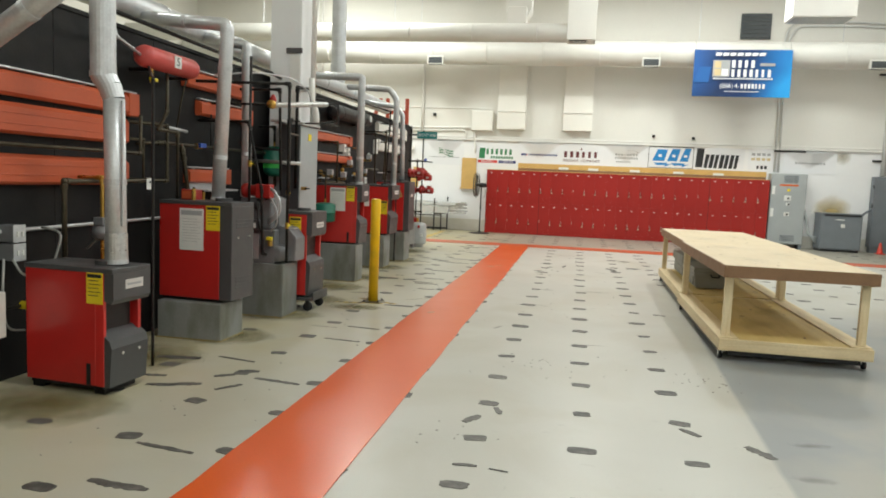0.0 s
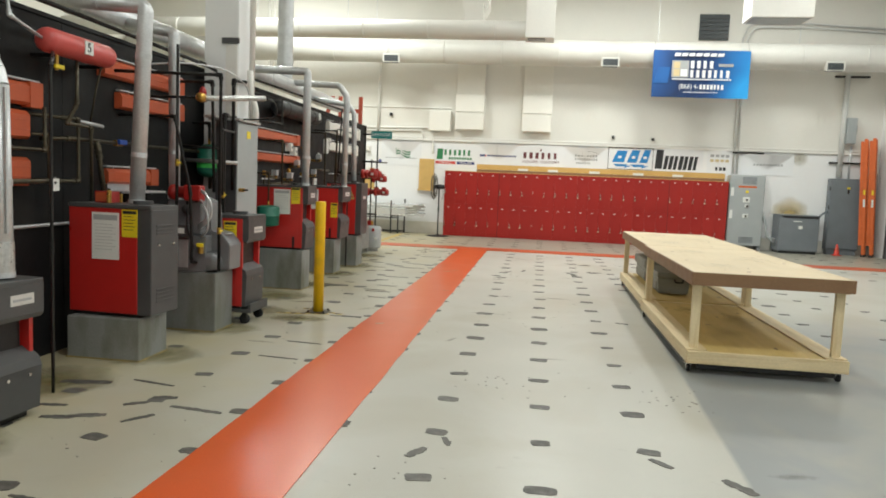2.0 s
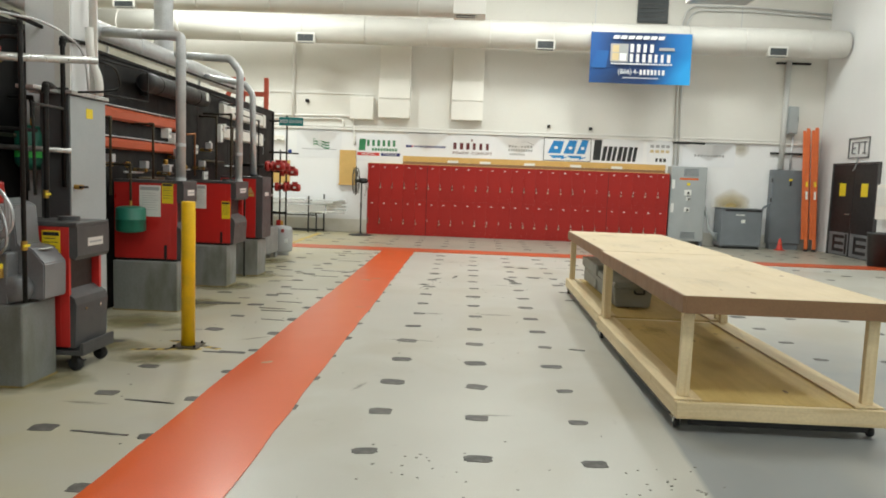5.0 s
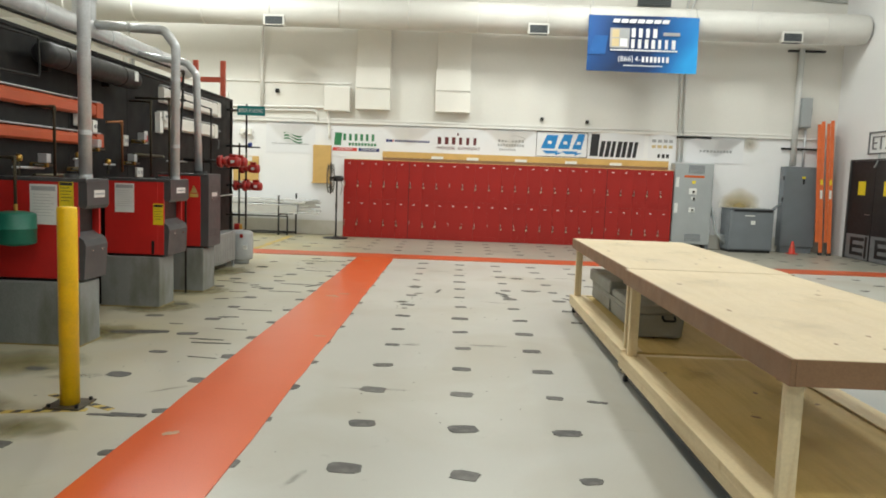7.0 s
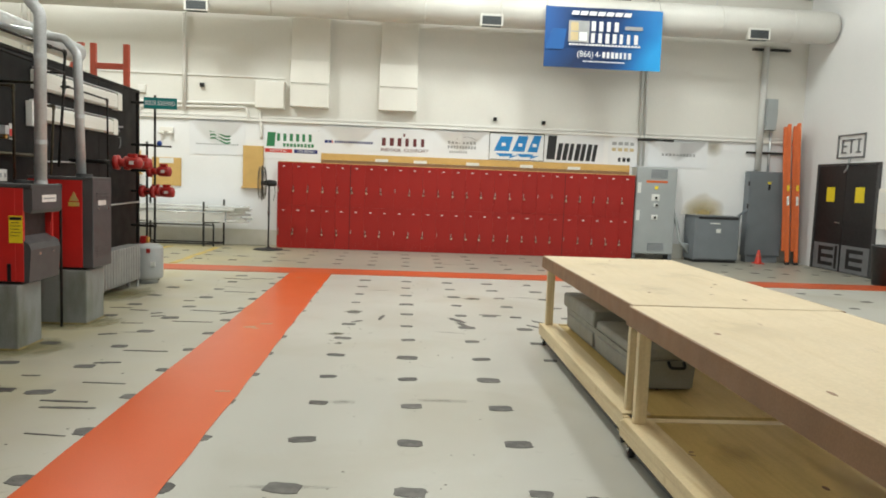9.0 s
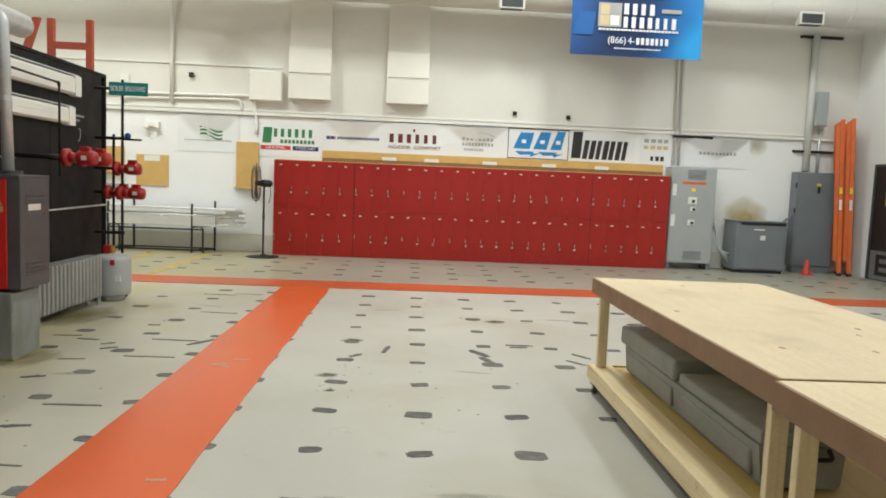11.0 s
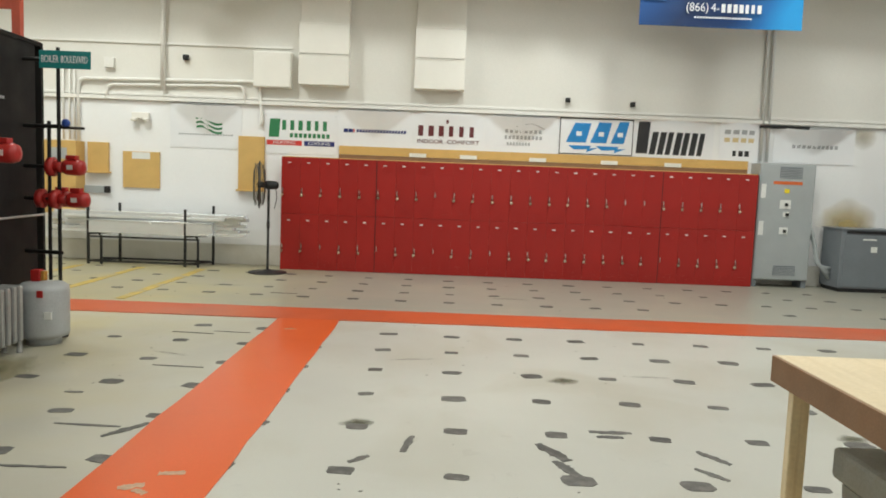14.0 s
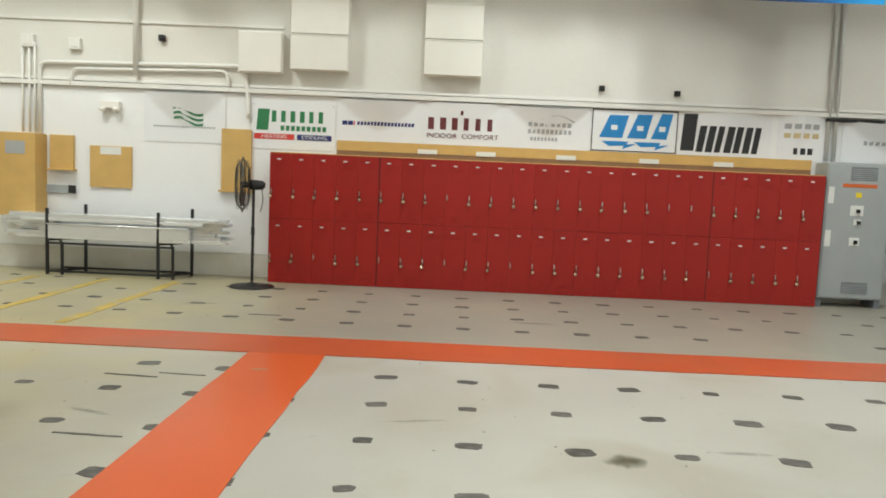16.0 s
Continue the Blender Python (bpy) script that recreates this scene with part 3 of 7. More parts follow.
def pipe_run(name, pts, r, material, label, category="pipe", bend=0.04, fittings=False, group=""):
    o = Vector(pts[0])
    p = thing(name, pts[0], label, category, group)
    loc = [tuple(Vector(q) - o) for q in pts]
    part("tube", tube(bmesh.new(), loc, r, bend), material, p)
    if fittings:
        for q, a, c in zip(loc[1:], loc, loc[2:]):
            bm = bmesh.new()
            for e in (a, c):
                d = (Vector(e) - Vector(q)).normalized()
                turned(bm, Vector(q) + d * r * 0.9, Vector(q) + d * r * 2.9, r * 1.4, seg=12)
            bmesh.ops.create_uvsphere(bm, u_segments=10, v_segments=6, radius=r * 1.35, matrix=Matrix.Translation(q))
            part("elbow_fitting", bm, material, p)
    return p


# conduits on the far wall
YW = WY1 - 0.05
for dx in (0, 0.1):
    pipe_run("wall_conduit", [(5.24 + dx, YW, 2.05), (5.2 + dx, YW, 5.5), (5.35 + dx * 1.5, YW, 6.05 - dx), (7.0, YW, 6.05 - dx), (8.9, YW, 5.93 - dx)], 0.026, "raceway_grey", "grey steel conduit rising on the wall", bend=0.3)
pipe_run("wall_conduit", [(-6.05, YW, 1.95), (-6.05, YW, 2.98), (-3.1, YW, 3.03), (-3.03, YW, 2.5), (-3.03, YW, 2.3)], 0.028, "duct", "cream painted conduit bending along the wall", bend=0.12)
pipe_run("wall_conduit", [(-5.6, YW, 2.66), (-5.58, YW, 2.9), (-3.35, YW, 2.95), (-3.3, YW, 2.66)], 0.022, "duct", "cream painted conduit bending along the wall", bend=0.1)
pipe_run("wall_conduit", [(-4.65, WY1 - 0.09, 2.84), (-4.65, WY1 - 0.09, 5.3)], 0.038, "duct", "cream painted vertical pipe on the wall")
for x in (-6.3, -6.2, -6.12):
    pipe_run("wall_conduit", [(x, YW, 1.98), (x, YW, 3.25)], 0.016, "duct", "thin painted conduit on the wall")
for x in (-8.0, -7.85):
    pipe_run("wall_conduit", [(x, YW, 2.8), (x, YW, CEIL)], 0.03, "duct", "cream painted vertical pipe on the wall")
pipe_run("wall_conduit", [(8.2, YW, 2.0), (8.2, YW, 2.9)], 0.03, "galv", "steel conduit above the cabinet")
pipe_run("wall_conduit", [(7.95, YW - 0.02, 2.05), (7.95, YW - 0.02, 4.75)], 0.07, "raceway_grey", "wide pale grey raceway above the cabinet")
for (x0, x1, z) in ((5.2, 6.0, 2.62), (7.68, 8.5, 2.44), (7.65, 8.5, 4.7)):
    b = thing("strut_rail", (x0, WY1, z), "dark steel strut rail bolted to the wall", "rail", "strut rails")
    part("channel", boxed(0, x1 - x0, -0.085, -0.003, -0.022, 0.022, r=0.003), "iron", b)
    part("slot_strip", boxed(0.02, x1 - x0 - 0.02, -0.088, -0.0855, -0.006, 0.006, r=0.0), "black", b)
b = thing("disconnect_box", (8.12, WY1, 2.94), "tall narrow grey disconnect switch box", "switch box")
part("body", boxed(-0.12, 0.12, -0.2, -0.003, 0, 0.68, r=0.008), "elec", b)
part("cover", boxed(-0.11, 0.11, -0.212, -0.201, 0.02, 0.64, r=0.004), "elec", b)
part("lever", boxed(0.121, 0.15, -0.15, -0.11, 0.3, 0.46, r=0.004), "iron", b)
for (x, z, s) in ((-4.29, 3.38, 0.042), (2.0, 2.93, 0.036), (3.07, 2.9, 0.036), (-6.22, 3.27, 0.09), (-5.54, 3.25, 0.08)):
    b = thing("wall_device", (x, WY1, z), "small wall-mounted sensor box", "sensor", "wall devices")
    part("box", boxed(-s, s, -0.08, -0.003, -s, s, r=0.006), "iron" if s < 0.07 else "duct", b)
    part("face", boxed(-s * 0.6, s * 0.6, -0.09, -0.081, -s * 0.6, s * 0.6, r=0.003), "black" if s < 0.07 else "duct", b)
b = thing("emergency_light", (-5.02, WY1, 2.36), "white twin-head emergency light on the wall", "emergency light")
part("body", boxed(-0.14, 0.14, -0.1, -0.015, 0.0, 0.1, r=0.01), "white_box", b)
for sx in (-0.1, 0.1):
    part("lamp_head", lathe(bmesh.new(), [(0.02, 0), (0.05, 0.01), (0.055, 0.05), (0.01, 0.06)], (sx, -0.1, -0.05), seg=14), "white_box", b)


# ---- black partition ----
PX, PZ = -3.70, 2.58
p = thing("partition_wall", (PX, 3.0, 0), "tall black painted plywood partition carrying heating equipment", "partition")
ys = [-0.6 + 1.22 * k for k in range(0, 12)]
for a in ys:
    e = min(a + 1.216, 12.9)
    if e - a > 0.1:
        part("board", boxed(-0.03, 0.0, a, e, 0.0, PZ, r=0.002), "black_board", p)
part("top_cap", boxed(-0.1, 0.012, -0.6, 12.9, PZ, PZ + 0.035, r=0.004), "black_board", p)
for a in ys:
    part("stud", boxed(-0.12, -0.031, a, a + 0.04, 0, PZ - 0.002, r=0.002), "pine_z", p)
part("end_post", boxed(-0.12, 0.006, 12.902, 12.94, 0.0, PZ + 0.035, r=0.003), "black_board", p)

# white column by the partition
c = tagged(thing("column", (-3.45, 8.62, 0), "white painted steel column beside the partition", "column"), kind="structure")
part("shaft", boxed(-0.19, 0.2, -0.3, 0.12, 0.0, CEIL, r=0.012), "wall_white", c)
part("plate", boxed(0.02, 0.215, -0.33, -0.305, 2.87, 2.93, r=0.003), "boiler_grey", c)
part("cover_strip", boxed(0.06, 0.19, -0.312, -0.301, 0.0, 2.86, r=0.002), "duct", c)
pipe_run("column_conduit", [(-3.17, 8.5, 2.06), (-3.17, 8.5, CEIL)], 0.032, "duct", "white painted conduit beside the column")
pipe_run("column_conduit", [(-3.1, 8.46, 2.06), (-3.1, 8.46, 2.2), (-3.15, 8.42, 2.35), (-3.15, 8.4, 2.6)], 0.034, "duct", "short bent vent pipe above the grey cabinet", bend=0.08)

# ---- flue pipes ----
HX, HZ = -3.92, 2.87
h = thing("flue_header", (HX, 3.2, HZ), "galvanised flue header pipe above the partition", "flue pipe")
bm = bmesh.new()
lathe(bm, [(0.115, 1.6), (0.118, 1.61), (0.118, 11.3), (0.115, 11.31)], axis="y", seg=28)
part("main_pipe", bm, "galv", h)
for s in (3.3, 4.8, 6.1, 7.6, 8.9, 10.2):
    part("joint_band", lathe(bmesh.new(), [(0.119, s - 0.03), (0.127, s - 0.02), (0.127, s + 0.02), (0.119, s + 0.03)], axis="y", seg=28), "galv", h)
for s in (2.6, 5.2, 7.0, 9.6):
    part("support_strap", boxed(-0.012, 0.012, s - 0.015, s + 0.015, PZ + 0.03 - HZ, -0.1, r=0.0), "galv", h)
part("riser_pipe", turned(bmesh.new(), (-0.17, 8.8, 0.0), (-0.17, 8.8, CEIL - HZ), 0.12, seg=26), "galv", h)
part("riser_band", turned(bmesh.new(), (-0.17, 8.8, 0.36), (-0.17, 8.8, 0.46), 0.13, seg=26), "galv", h)
part("end_elbow", tube(bmesh.new(), [(0, 1.62, 0), (0.0, 1.3, 0.1), (0.1, 1.0, 0.7), (0.1, 1.0, CEIL - HZ)], 0.115, 0.3, 24), "galv", h)


def flue(name, pts, r, foil=None, label="galvanised flue pipe from a boiler to the header"):
    o = Vector(pts[0])
    f = thing(name, pts[0], label, "flue pipe", "boiler flues")
    loc = [Vector(q) - o for q in pts]
    part("pipe", tube(bmesh.new(), loc, r, r * 0.9, 20), "galv", f)
    for a, c in zip(loc, loc[1:]):
        L = (c - a).length
        n = max(1, int(L / 0.62))
        for k in range(n):
            q = a + (c - a) * ((k + 0.5) / n)
            d = (c - a).normalized()
            part("joint_band", turned(bmesh.new(), q - d * 0.018, q + d * 0.018, r * 1.06, seg=20), "galv", f)
    if foil:
        a, c = loc[0], loc[1]
        d = (c - a).normalized()
        bm = bmesh.new()
        turned(bm, a + d * 0.02, a + d * foil, r * 1.07, seg=24)
        part("foil_tape", bm, "foil", f, "crinkled aluminium tape")
    part("collar", turned(bmesh.new(), loc[0], loc[0] + (loc[1] - loc[0]).normalized() * 0.03, r * 1.1, seg=20), "galv", f)
    return f


f1 = flue("flue_pipe", [(-2.92, 4.44, 0.835), (-2.935, 4.44, 1.9)], 0.066, 0.2)
part("offset_gore", turned(bmesh.new(), (-0.013, 0, 1.055), (-0.045, 0, 1.14), 0.066, 0.072, seg=20), "galv", f1)
part("offset_gore", turned(bmesh.new(), (-0.04, 0, 1.13), (-0.095, 0, 1.215), 0.072, 0.078, seg=20), "galv", f1)
part("upper_pipe", turned(bmesh.new(), (-0.092, 0, 1.205), (-0.11, 0, CEIL - 0.835), 0.078, seg=22), "galv", f1)
part("joint_band", turned(bmesh.new(), (-0.092, 0, 1.2), (-0.093, 0, 1.235), 0.083, seg=22), "galv", f1)
part("lock_seam", boxed(0.055, 0.069, -0.035, -0.02, 0.25, 1.05, r=0.001), "galv", f1)
flue("flue_pipe", [(-3.085, 6.08, 1.205), (-3.025, 6.1, 2.72), (HX + 0.1, 6.1, 2.78)], 0.058)
flue("flue_pipe", [(-3.345, 7.15, 1.28), (-3.36, 7.15, 2.74), (HX + 0.1, 7.15, 2.82)], 0.05)
flue("flue_pipe", [(-3.0, 9.9, 1.355), (-3.0, 9.9, 2.83), (HX + 0.1, 9.9, 2.85)], 0.05)
flue("flue_pipe", [(-2.985, 11.72, 1.345), (-2.975, 11.72, 2.74), (-3.1, 11.72, 2.9), (HX + 0.1, 11.72, 2.93)], 0.047)
flue("flue_pipe", [(-3.09, 12.72, 1.40), (-3.12, 12.72, 2.58), (-3.24, 12.74, 2.72), (HX + 0.1, 12.74, 2.8)], 0.042)
flue("flue_pipe", [(-3.66, 3.6, 1.74), (-2.55, 3.6, 2.43), (-2.55, 4.2, 3.5), (-2.98, 4.44, 3.8)], 0.06)


# ---- boilers ----
def pedestal(x0, x1, y0, y1, z1):
    d = thing("plinth_block", ((x0 + x1) / 2, (y0 + y1) / 2, 0), "grey concrete plinth block with stains and chipped edges", "plinth", "boiler plinths")
    bm = boxed((x0 - x1) / 2, (x1 - x0) / 2, (y0 - y1) / 2, (y1 - y0) / 2, 0, z1, r=0.012)
    part("block", bm, "concrete", d)
    w, e = (x1 - x0) / 2 + 0.007, (y1 - y0) / 2 + 0.007
    part("base_caulk", boxed(-w, w, -e, e, 0.0, 0.011, r=0.004), "caulk", d, "yellowed sealant bead")
    return d


def paper_sheet(parent, x0, x1, z0, z1, y, material="paper", lines=0, name="paper", head=None):
    s = part(name, boxed(x0, x1, y - 0.004, y, z0, z1, r=0.0), material, parent)
    w, hh = x1 - x0, z1 - z0
    for k in range(lines):
        zz = z1 - hh * (0.25 + 0.6 * k / max(lines, 1))
        part("print_line", boxed(x0 + w * 0.12, x0 + w * (0.75 + 0.13 * (k % 2)), y - 0.0055, y - 0.004, zz - 0.003, zz + 0.0015, r=0.0), "ink" if material == "sticker" else "print_pale", s)
    if head:
        part("print_head", boxed(x0 + w * 0.06, x1 - w * 0.06, y - 0.0056, y - 0.004, z1 - hh * 0.16, z1 - hh * 0.05, r=0.0), head, s)
    return s


def boiler(x0, x1, y0, y1, z0, z1, split=True, lip=0.07, label="red enamelled boiler with charcoal front covers", turn=0.0):
    """Red jacket, charcoal top and front; split fronts have a burner recess between two covers."""
    b = thing("boiler", ((x0 + x1) / 2, (y0 + y1) / 2, z0), label, "boiler", "row of boilers")
    hx, hy, H = (x1 - x0) / 2, (y1 - y0) / 2, z1 - z0
    b.matrix_world = pose(x1, y0, z0, 0, 0, turn) @ pose(-hx, hy, 0)
    part("base_rail", boxed(-hx + 0.02, hx - 0.02, -hy + 0.02, hy - 0.02, 0.0, 0.03, r=0.003), "iron", b)
    if split:
        za, zb = H * 0.41, H * 0.71
        part("jacket", boxed(-hx, hx - 0.06, -hy, hy, 0.025, H - 0.03, r=0.006), "boiler_red", b)
        part("side_flange", boxed(hx - 0.062, hx, -hy, -hy + 0.025, 0.025, H - 0.03, r=0.003), "boiler_red", b)
        part("side_flange", boxed(hx - 0.062, hx, hy - 0.03, hy, 0.025, H - 0.03, r=0.003), "boiler_red", b)
        part("burner_door", boxed(hx - 0.064, hx - 0.045, -hy + 0.04, hy - 0.05, za - 0.1, zb + 0.05, r=0.003), "black", b)
        up = bmesh.new()
        prism(up, [(hx, zb + 0.02), (hx + lip - 0.02, zb), (hx + lip, zb + 0.03), (hx + lip, H - 0.03), (hx, H - 0.03)], "y", -hy + 0.005, hy + 0.005)
        uc = part("upper_cover", up, "boiler_grey", b)
        part("badge", boxed(hx + lip, hx + lip + 0.003, -hy * 0.35, hy * 0.6, zb + 0.09, zb + 0.15, r=0.0), "plate", uc, "pale maker's plate")
        part("badge_print", boxed(hx + lip + 0.003, hx + lip + 0.0045, -hy * 0.25, hy * 0.5, zb + 0.112, zb + 0.126, r=0.0), "logo_grey", uc)
        lo = bmesh.new()
        prism(lo, [(hx - 0.02, 0.02), (hx + lip * 0.55, 0.02), (hx + lip * 0.8, za - 0.05), (hx + lip * 0.55, za), (hx - 0.05, za + 0.06)], "y", -hy + 0.005, hy + 0.002)
        lc = part("lower_cover", lo, "boiler_grey", b)
        for sy in (-hy * 0.4, hy * 0.5):
            part("screw", turned(bmesh.new(), (hx + lip * 0.6, sy, za - 0.09), (hx + lip * 0.6 + 0.018, sy, za - 0.09), 0.011, seg=10), "chrome", lc)
        part("lint_slot", boxed(hx - 0.13, hx - 0.1, -hy - 0.003, -hy, 0.03, 0.17, r=0.0), "black", b)
    else:
        part("jacket", boxed(-hx, hx - 0.05, -hy, hy, 0.025, H - 0.03, r=0.006), "boiler_red", b)
        fc = part("front_cover", boxed(hx - 0.05, hx + lip, -hy + 0.003, hy + 0.005, 0.02, H - 0.028, r=0.008), "boiler_grey", b)
        for z in (0.12, 0.15, 0.18, 0.21, H - 0.22, H - 0.19, H - 0.16):
            part("louvre", boxed(hx + lip, hx + lip + 0.006, -hy * 0.65, hy * 0.65, z, z + 0.012, r=0.002), "boiler_grey", fc)
        for sy in (-hy * 0.5, hy * 0.55):
            part("screw", turned(bmesh.new(), (hx + lip, sy, H - 0.3), (hx + lip + 0.015, sy, H - 0.3), 0.011, seg=10), "chrome", fc)
    part("top_cover", boxed(-hx - 0.006, hx + lip, -hy - 0.006, hy + 0.006, H - 0.032, H, r=0.006), "boiler_grey", b)
    part("draft_outlet", turned(bmesh.new(), (hx - 0.12, 0, H), (hx - 0.12, 0, H + 0.03), 0.075, seg=20), "boiler_grey", b)
    return b, hx, hy, H


b, hx, hy, H = boiler(-3.475, -2.875, 4.245, 4.60, 0.035, 0.825, turn=-4)
for sx in (-hx + 0.06, hx - 0.06):
    part("foot", boxed(sx - 0.04, sx + 0.04, -hy + 0.03, hy - 0.03, -0.035, 0.0, r=0.003), "iron", b)
paper_sheet(b, hx - 0.125, hx - 0.005, 0.56, 0.76, -hy, "sticker", 5, "warning_label", "ink")

pedestal(-3.52, -2.92, 5.84, 6.25, 0.33)
b, hx, hy, H = boiler(-3.54, -2.91, 5.87, 6.24, 0.335, 1.2, split=False, label="red boiler with full charcoal louvred front on a plinth", turn=-3)
paper_sheet(b, hx - 0.43, hx - 0.20, 0.44, 0.80, -hy, "paper", 9, "instruction_sheet", "logo_grey")
paper_sheet(b, hx - 0.175, hx - 0.045, 0.62, 0.83, -hy, "sticker", 5, "warning_label", "ink")

pedestal(-3.4, -2.86, 7.0, 7.38, 0.55)
pedestal(-3.63, -2.955, 9.7, 10.02, 0.52)
b, hx, hy, H = boiler(-3.62, -2.97, 9.72, 10.08, 0.52, 1.355)
paper_sheet(b, -0.06, 0.16, 0.46, 0.78, -hy, "paper", 8, "instruction_sheet", "logo_grey")
paper_sheet(b, 0.175, 0.29, 0.60, 0.81, -hy, "sticker", 5, "warning_label", "ink")
pedestal(-3.65, -3.03, 11.42, 11.8, 0.53)
b, hx, hy, H = boiler(-3.62, -3.0, 11.46, 11.96, 0.53, 1.345)
paper_sheet(b, -0.2, 0.0, 0.46, 0.76, -hy, "paper", 8, "instruction_sheet", "logo_grey")
paper_sheet(b, 0.2, 0.305, 0.34, 0.56, -hy, "sticker", 5, "warning_label", "ink")
pedestal(-3.5, -2.955, 12.5, 12.9, 0.52)
b, hx, hy, H = boiler(-3.5, -2.95, 12.52, 12.95, 0.52, 1.41, split=False, lip=0.05, label="red boiler with tall charcoal front cover on a plinth")
tri = bmesh.new()
prism(tri, [(0.105, 0.66), (0.195, 0.66), (0.15, 0.75)], "y", -hy - 0.004, -hy)
part("hazard_triangle", tri, "yellow_line", b)
strip_print = part("hazard_caption", boxed(0.1, 0.2, -hy - 0.004, -hy, 0.61, 0.65, r=0.0), "yellow_line", b)
part("lower_badge", boxed(hx + 0.05, hx + 0.053, -0.1, 0.08, 0.62, 0.68, r=0.0), "plate", b)

# oil-fired unit with the grey burner
g = thing("oil_boiler", (-3.13, 7.19, 0.55), "grey oil-fired boiler with bulky burner housing and wiring", "boiler")
part("lower_casing", boxed(-0.27, 0.17, -0.18, 0.19, 0.0, 0.34, r=0.01), "burner_grey", g)
part("access_plate", boxed(-0.2, 0.0, -0.19, -0.181, 0.04, 0.3, r=0.003), "galv", g, "bare metal access plate")
part("upper_casing", boxed(-0.22, 0.12, -0.16, 0.18, 0.34, 0.66, r=0.02), "burner_grey", g)
bm = bmesh.new()
prism(bm, [(0.12, 0.02), (0.34, 0.02), (0.345, 0.26), (0.26, 0.36), (0.16, 0.38), (0.14, 0.64), (0.02, 0.69), (0.0, 0.36)], "y", -0.06, 0.2)
bmesh.ops.bevel(bm, geom=list(bm.edges), offset=0.008, segments=2, affect="EDGES")
hs = part("burner_housing", bm, "burner_grey", g)
part("name_label", boxed(0.27, 0.3, -0.0, 0.12, 0.352, 0.356, r=0.0), "paper", hs)
part("blower_wheel_case", lathe(bmesh.new(), [(0.03, -0.08), (0.085, -0.075), (0.09, -0.03), (0.09, 0.03), (0.07, 0.05)], (0.19, -0.1, 0.1), axis="y", seg=20), "burner_grey", g, "cast burner tube")
part("transformer_box", boxed(-0.16, 0.04, -0.26, -0.17, 0.33, 0.44, r=0.008), "boiler_grey", g)
part("data_label", boxed(-0.12, 0.0, -0.265, -0.261, 0.36, 0.41, r=0.0), "paper", g)
part("gauge", lathe(bmesh.new(), [(0.0, -0.02), (0.04, -0.02), (0.042, 0.0), (0.04, 0.015)], (-0.02, -0.18, 0.58), axis="y", seg=18), "boiler_grey", g)
m_ = part("motor", lathe(bmesh.new(), [(0.02, -0.17), (0.055, -0.16), (0.06, -0.02), (0.062, 0.02), (0.05, 0.05), (0.02, 0.06)], (0.06, -0.14, 0.73), axis="x", seg=20), "pump_red", g, "red circulator motor")
part("motor_box", boxed(-0.03, 0.13, -0.23, -0.12, 0.66, 0.80, r=0.012), "pump_red", g)
part("pump_volute", lathe(bmesh.new(), [(0.03, -0.26), (0.07, -0.25), (0.075, -0.2), (0.04, -0.17)], (0.06, -0.14, 0.73), axis="x", seg=18), "pump_red", g)
for k in range(3):
    part("armoured_cable", tube(bmesh.new(), [(0.1, -0.2, 0.78), (0.2 + 0.02 * k, -0.22, 0.72 - 0.03 * k), (0.19 + 0.02 * k, -0.2, 0.5), (0.1, -0.18, 0.44 - 0.02 * k)], 0.011, 0.12, 8), "galv", g)
part("gas_valve", turned(bmesh.new(), (0.13, -0.2, 0.18), (0.13, -0.2, 0.26), 0.025, seg=12), "brass", g, "yellow brass valve")
part("valve_handle", boxed(0.1, 0.16, -0.235, -0.2, 0.24, 0.275, r=0.006), "sticker", g)
part("support_pipe", tube(bmesh.new(), [(0.06, -0.14, 0.66), (0.06, -0.14, 0.36)], 0.02), "iron", g)
part("exhaust_collar", turned(bmesh.new(), (-0.215, -0.04, 0.66), (-0.215, -0.04, 0.735), 0.06, seg=18), "galv", g)

# boiler on a cart
ct = thing("equipment_cart", (-3.02, 7.64, 0), "low dark steel cart on black rubber casters", "cart")
part("deck", boxed(-0.3, 0.3, -0.21, 0.23, 0.115, 0.15, r=0.004), "boiler_grey", ct)
part("front_rail", boxed(0.3, 0.325, -0.21, 0.23, 0.115, 0.205, r=0.004), "boiler_grey", ct)
part("front_rail", boxed(-0.325, -0.3, -0.21, 0.23, 0.115, 0.205, r=0.004), "boiler_grey", ct)
for sx in (-0.25, 0.25):
    for sy in (-0.17, 0.17):
        wh = part("caster_wheel", lathe(bmesh.new(), [(0.02, -0.02), (0.048, -0.018), (0.05, 0.0), (0.048, 0.018), (0.02, 0.02)], (sx, sy, 0.05), axis="y", seg=18), "rubber", ct)
        part("caster_fork", boxed(sx - 0.02, sx + 0.02, sy - 0.028, sy + 0.028, 0.055, 0.116, r=0.003), "iron", wh)
b, hx, hy, H = boiler(-3.33, -2.79, 7.43, 7.87, 0.15, 1.07, lip=0.06, label="narrow red boiler with charcoal covers on a cart")
paper_sheet(b, hx - 0.19, hx - 0.06, 0.64, 0.86, -hy, "sticker", 5, "warning_label", "ink")

# tall grey furnace cabinet
f = thing("furnace_cabinet", (-3.34, 8.5, 0), "tall pale grey sheet-metal furnace cabinet", "furnace")
part("casing", boxed(-0.12, 0.17, -0.03, 0.16, 0.0, 2.03, r=0.006), "boiler_grey", f)
part("front_panel", boxed(0.171, 0.185, -0.38, 0.16, 0.03, 2.02, r=0.004), "elec", f, "pale grey front panel")
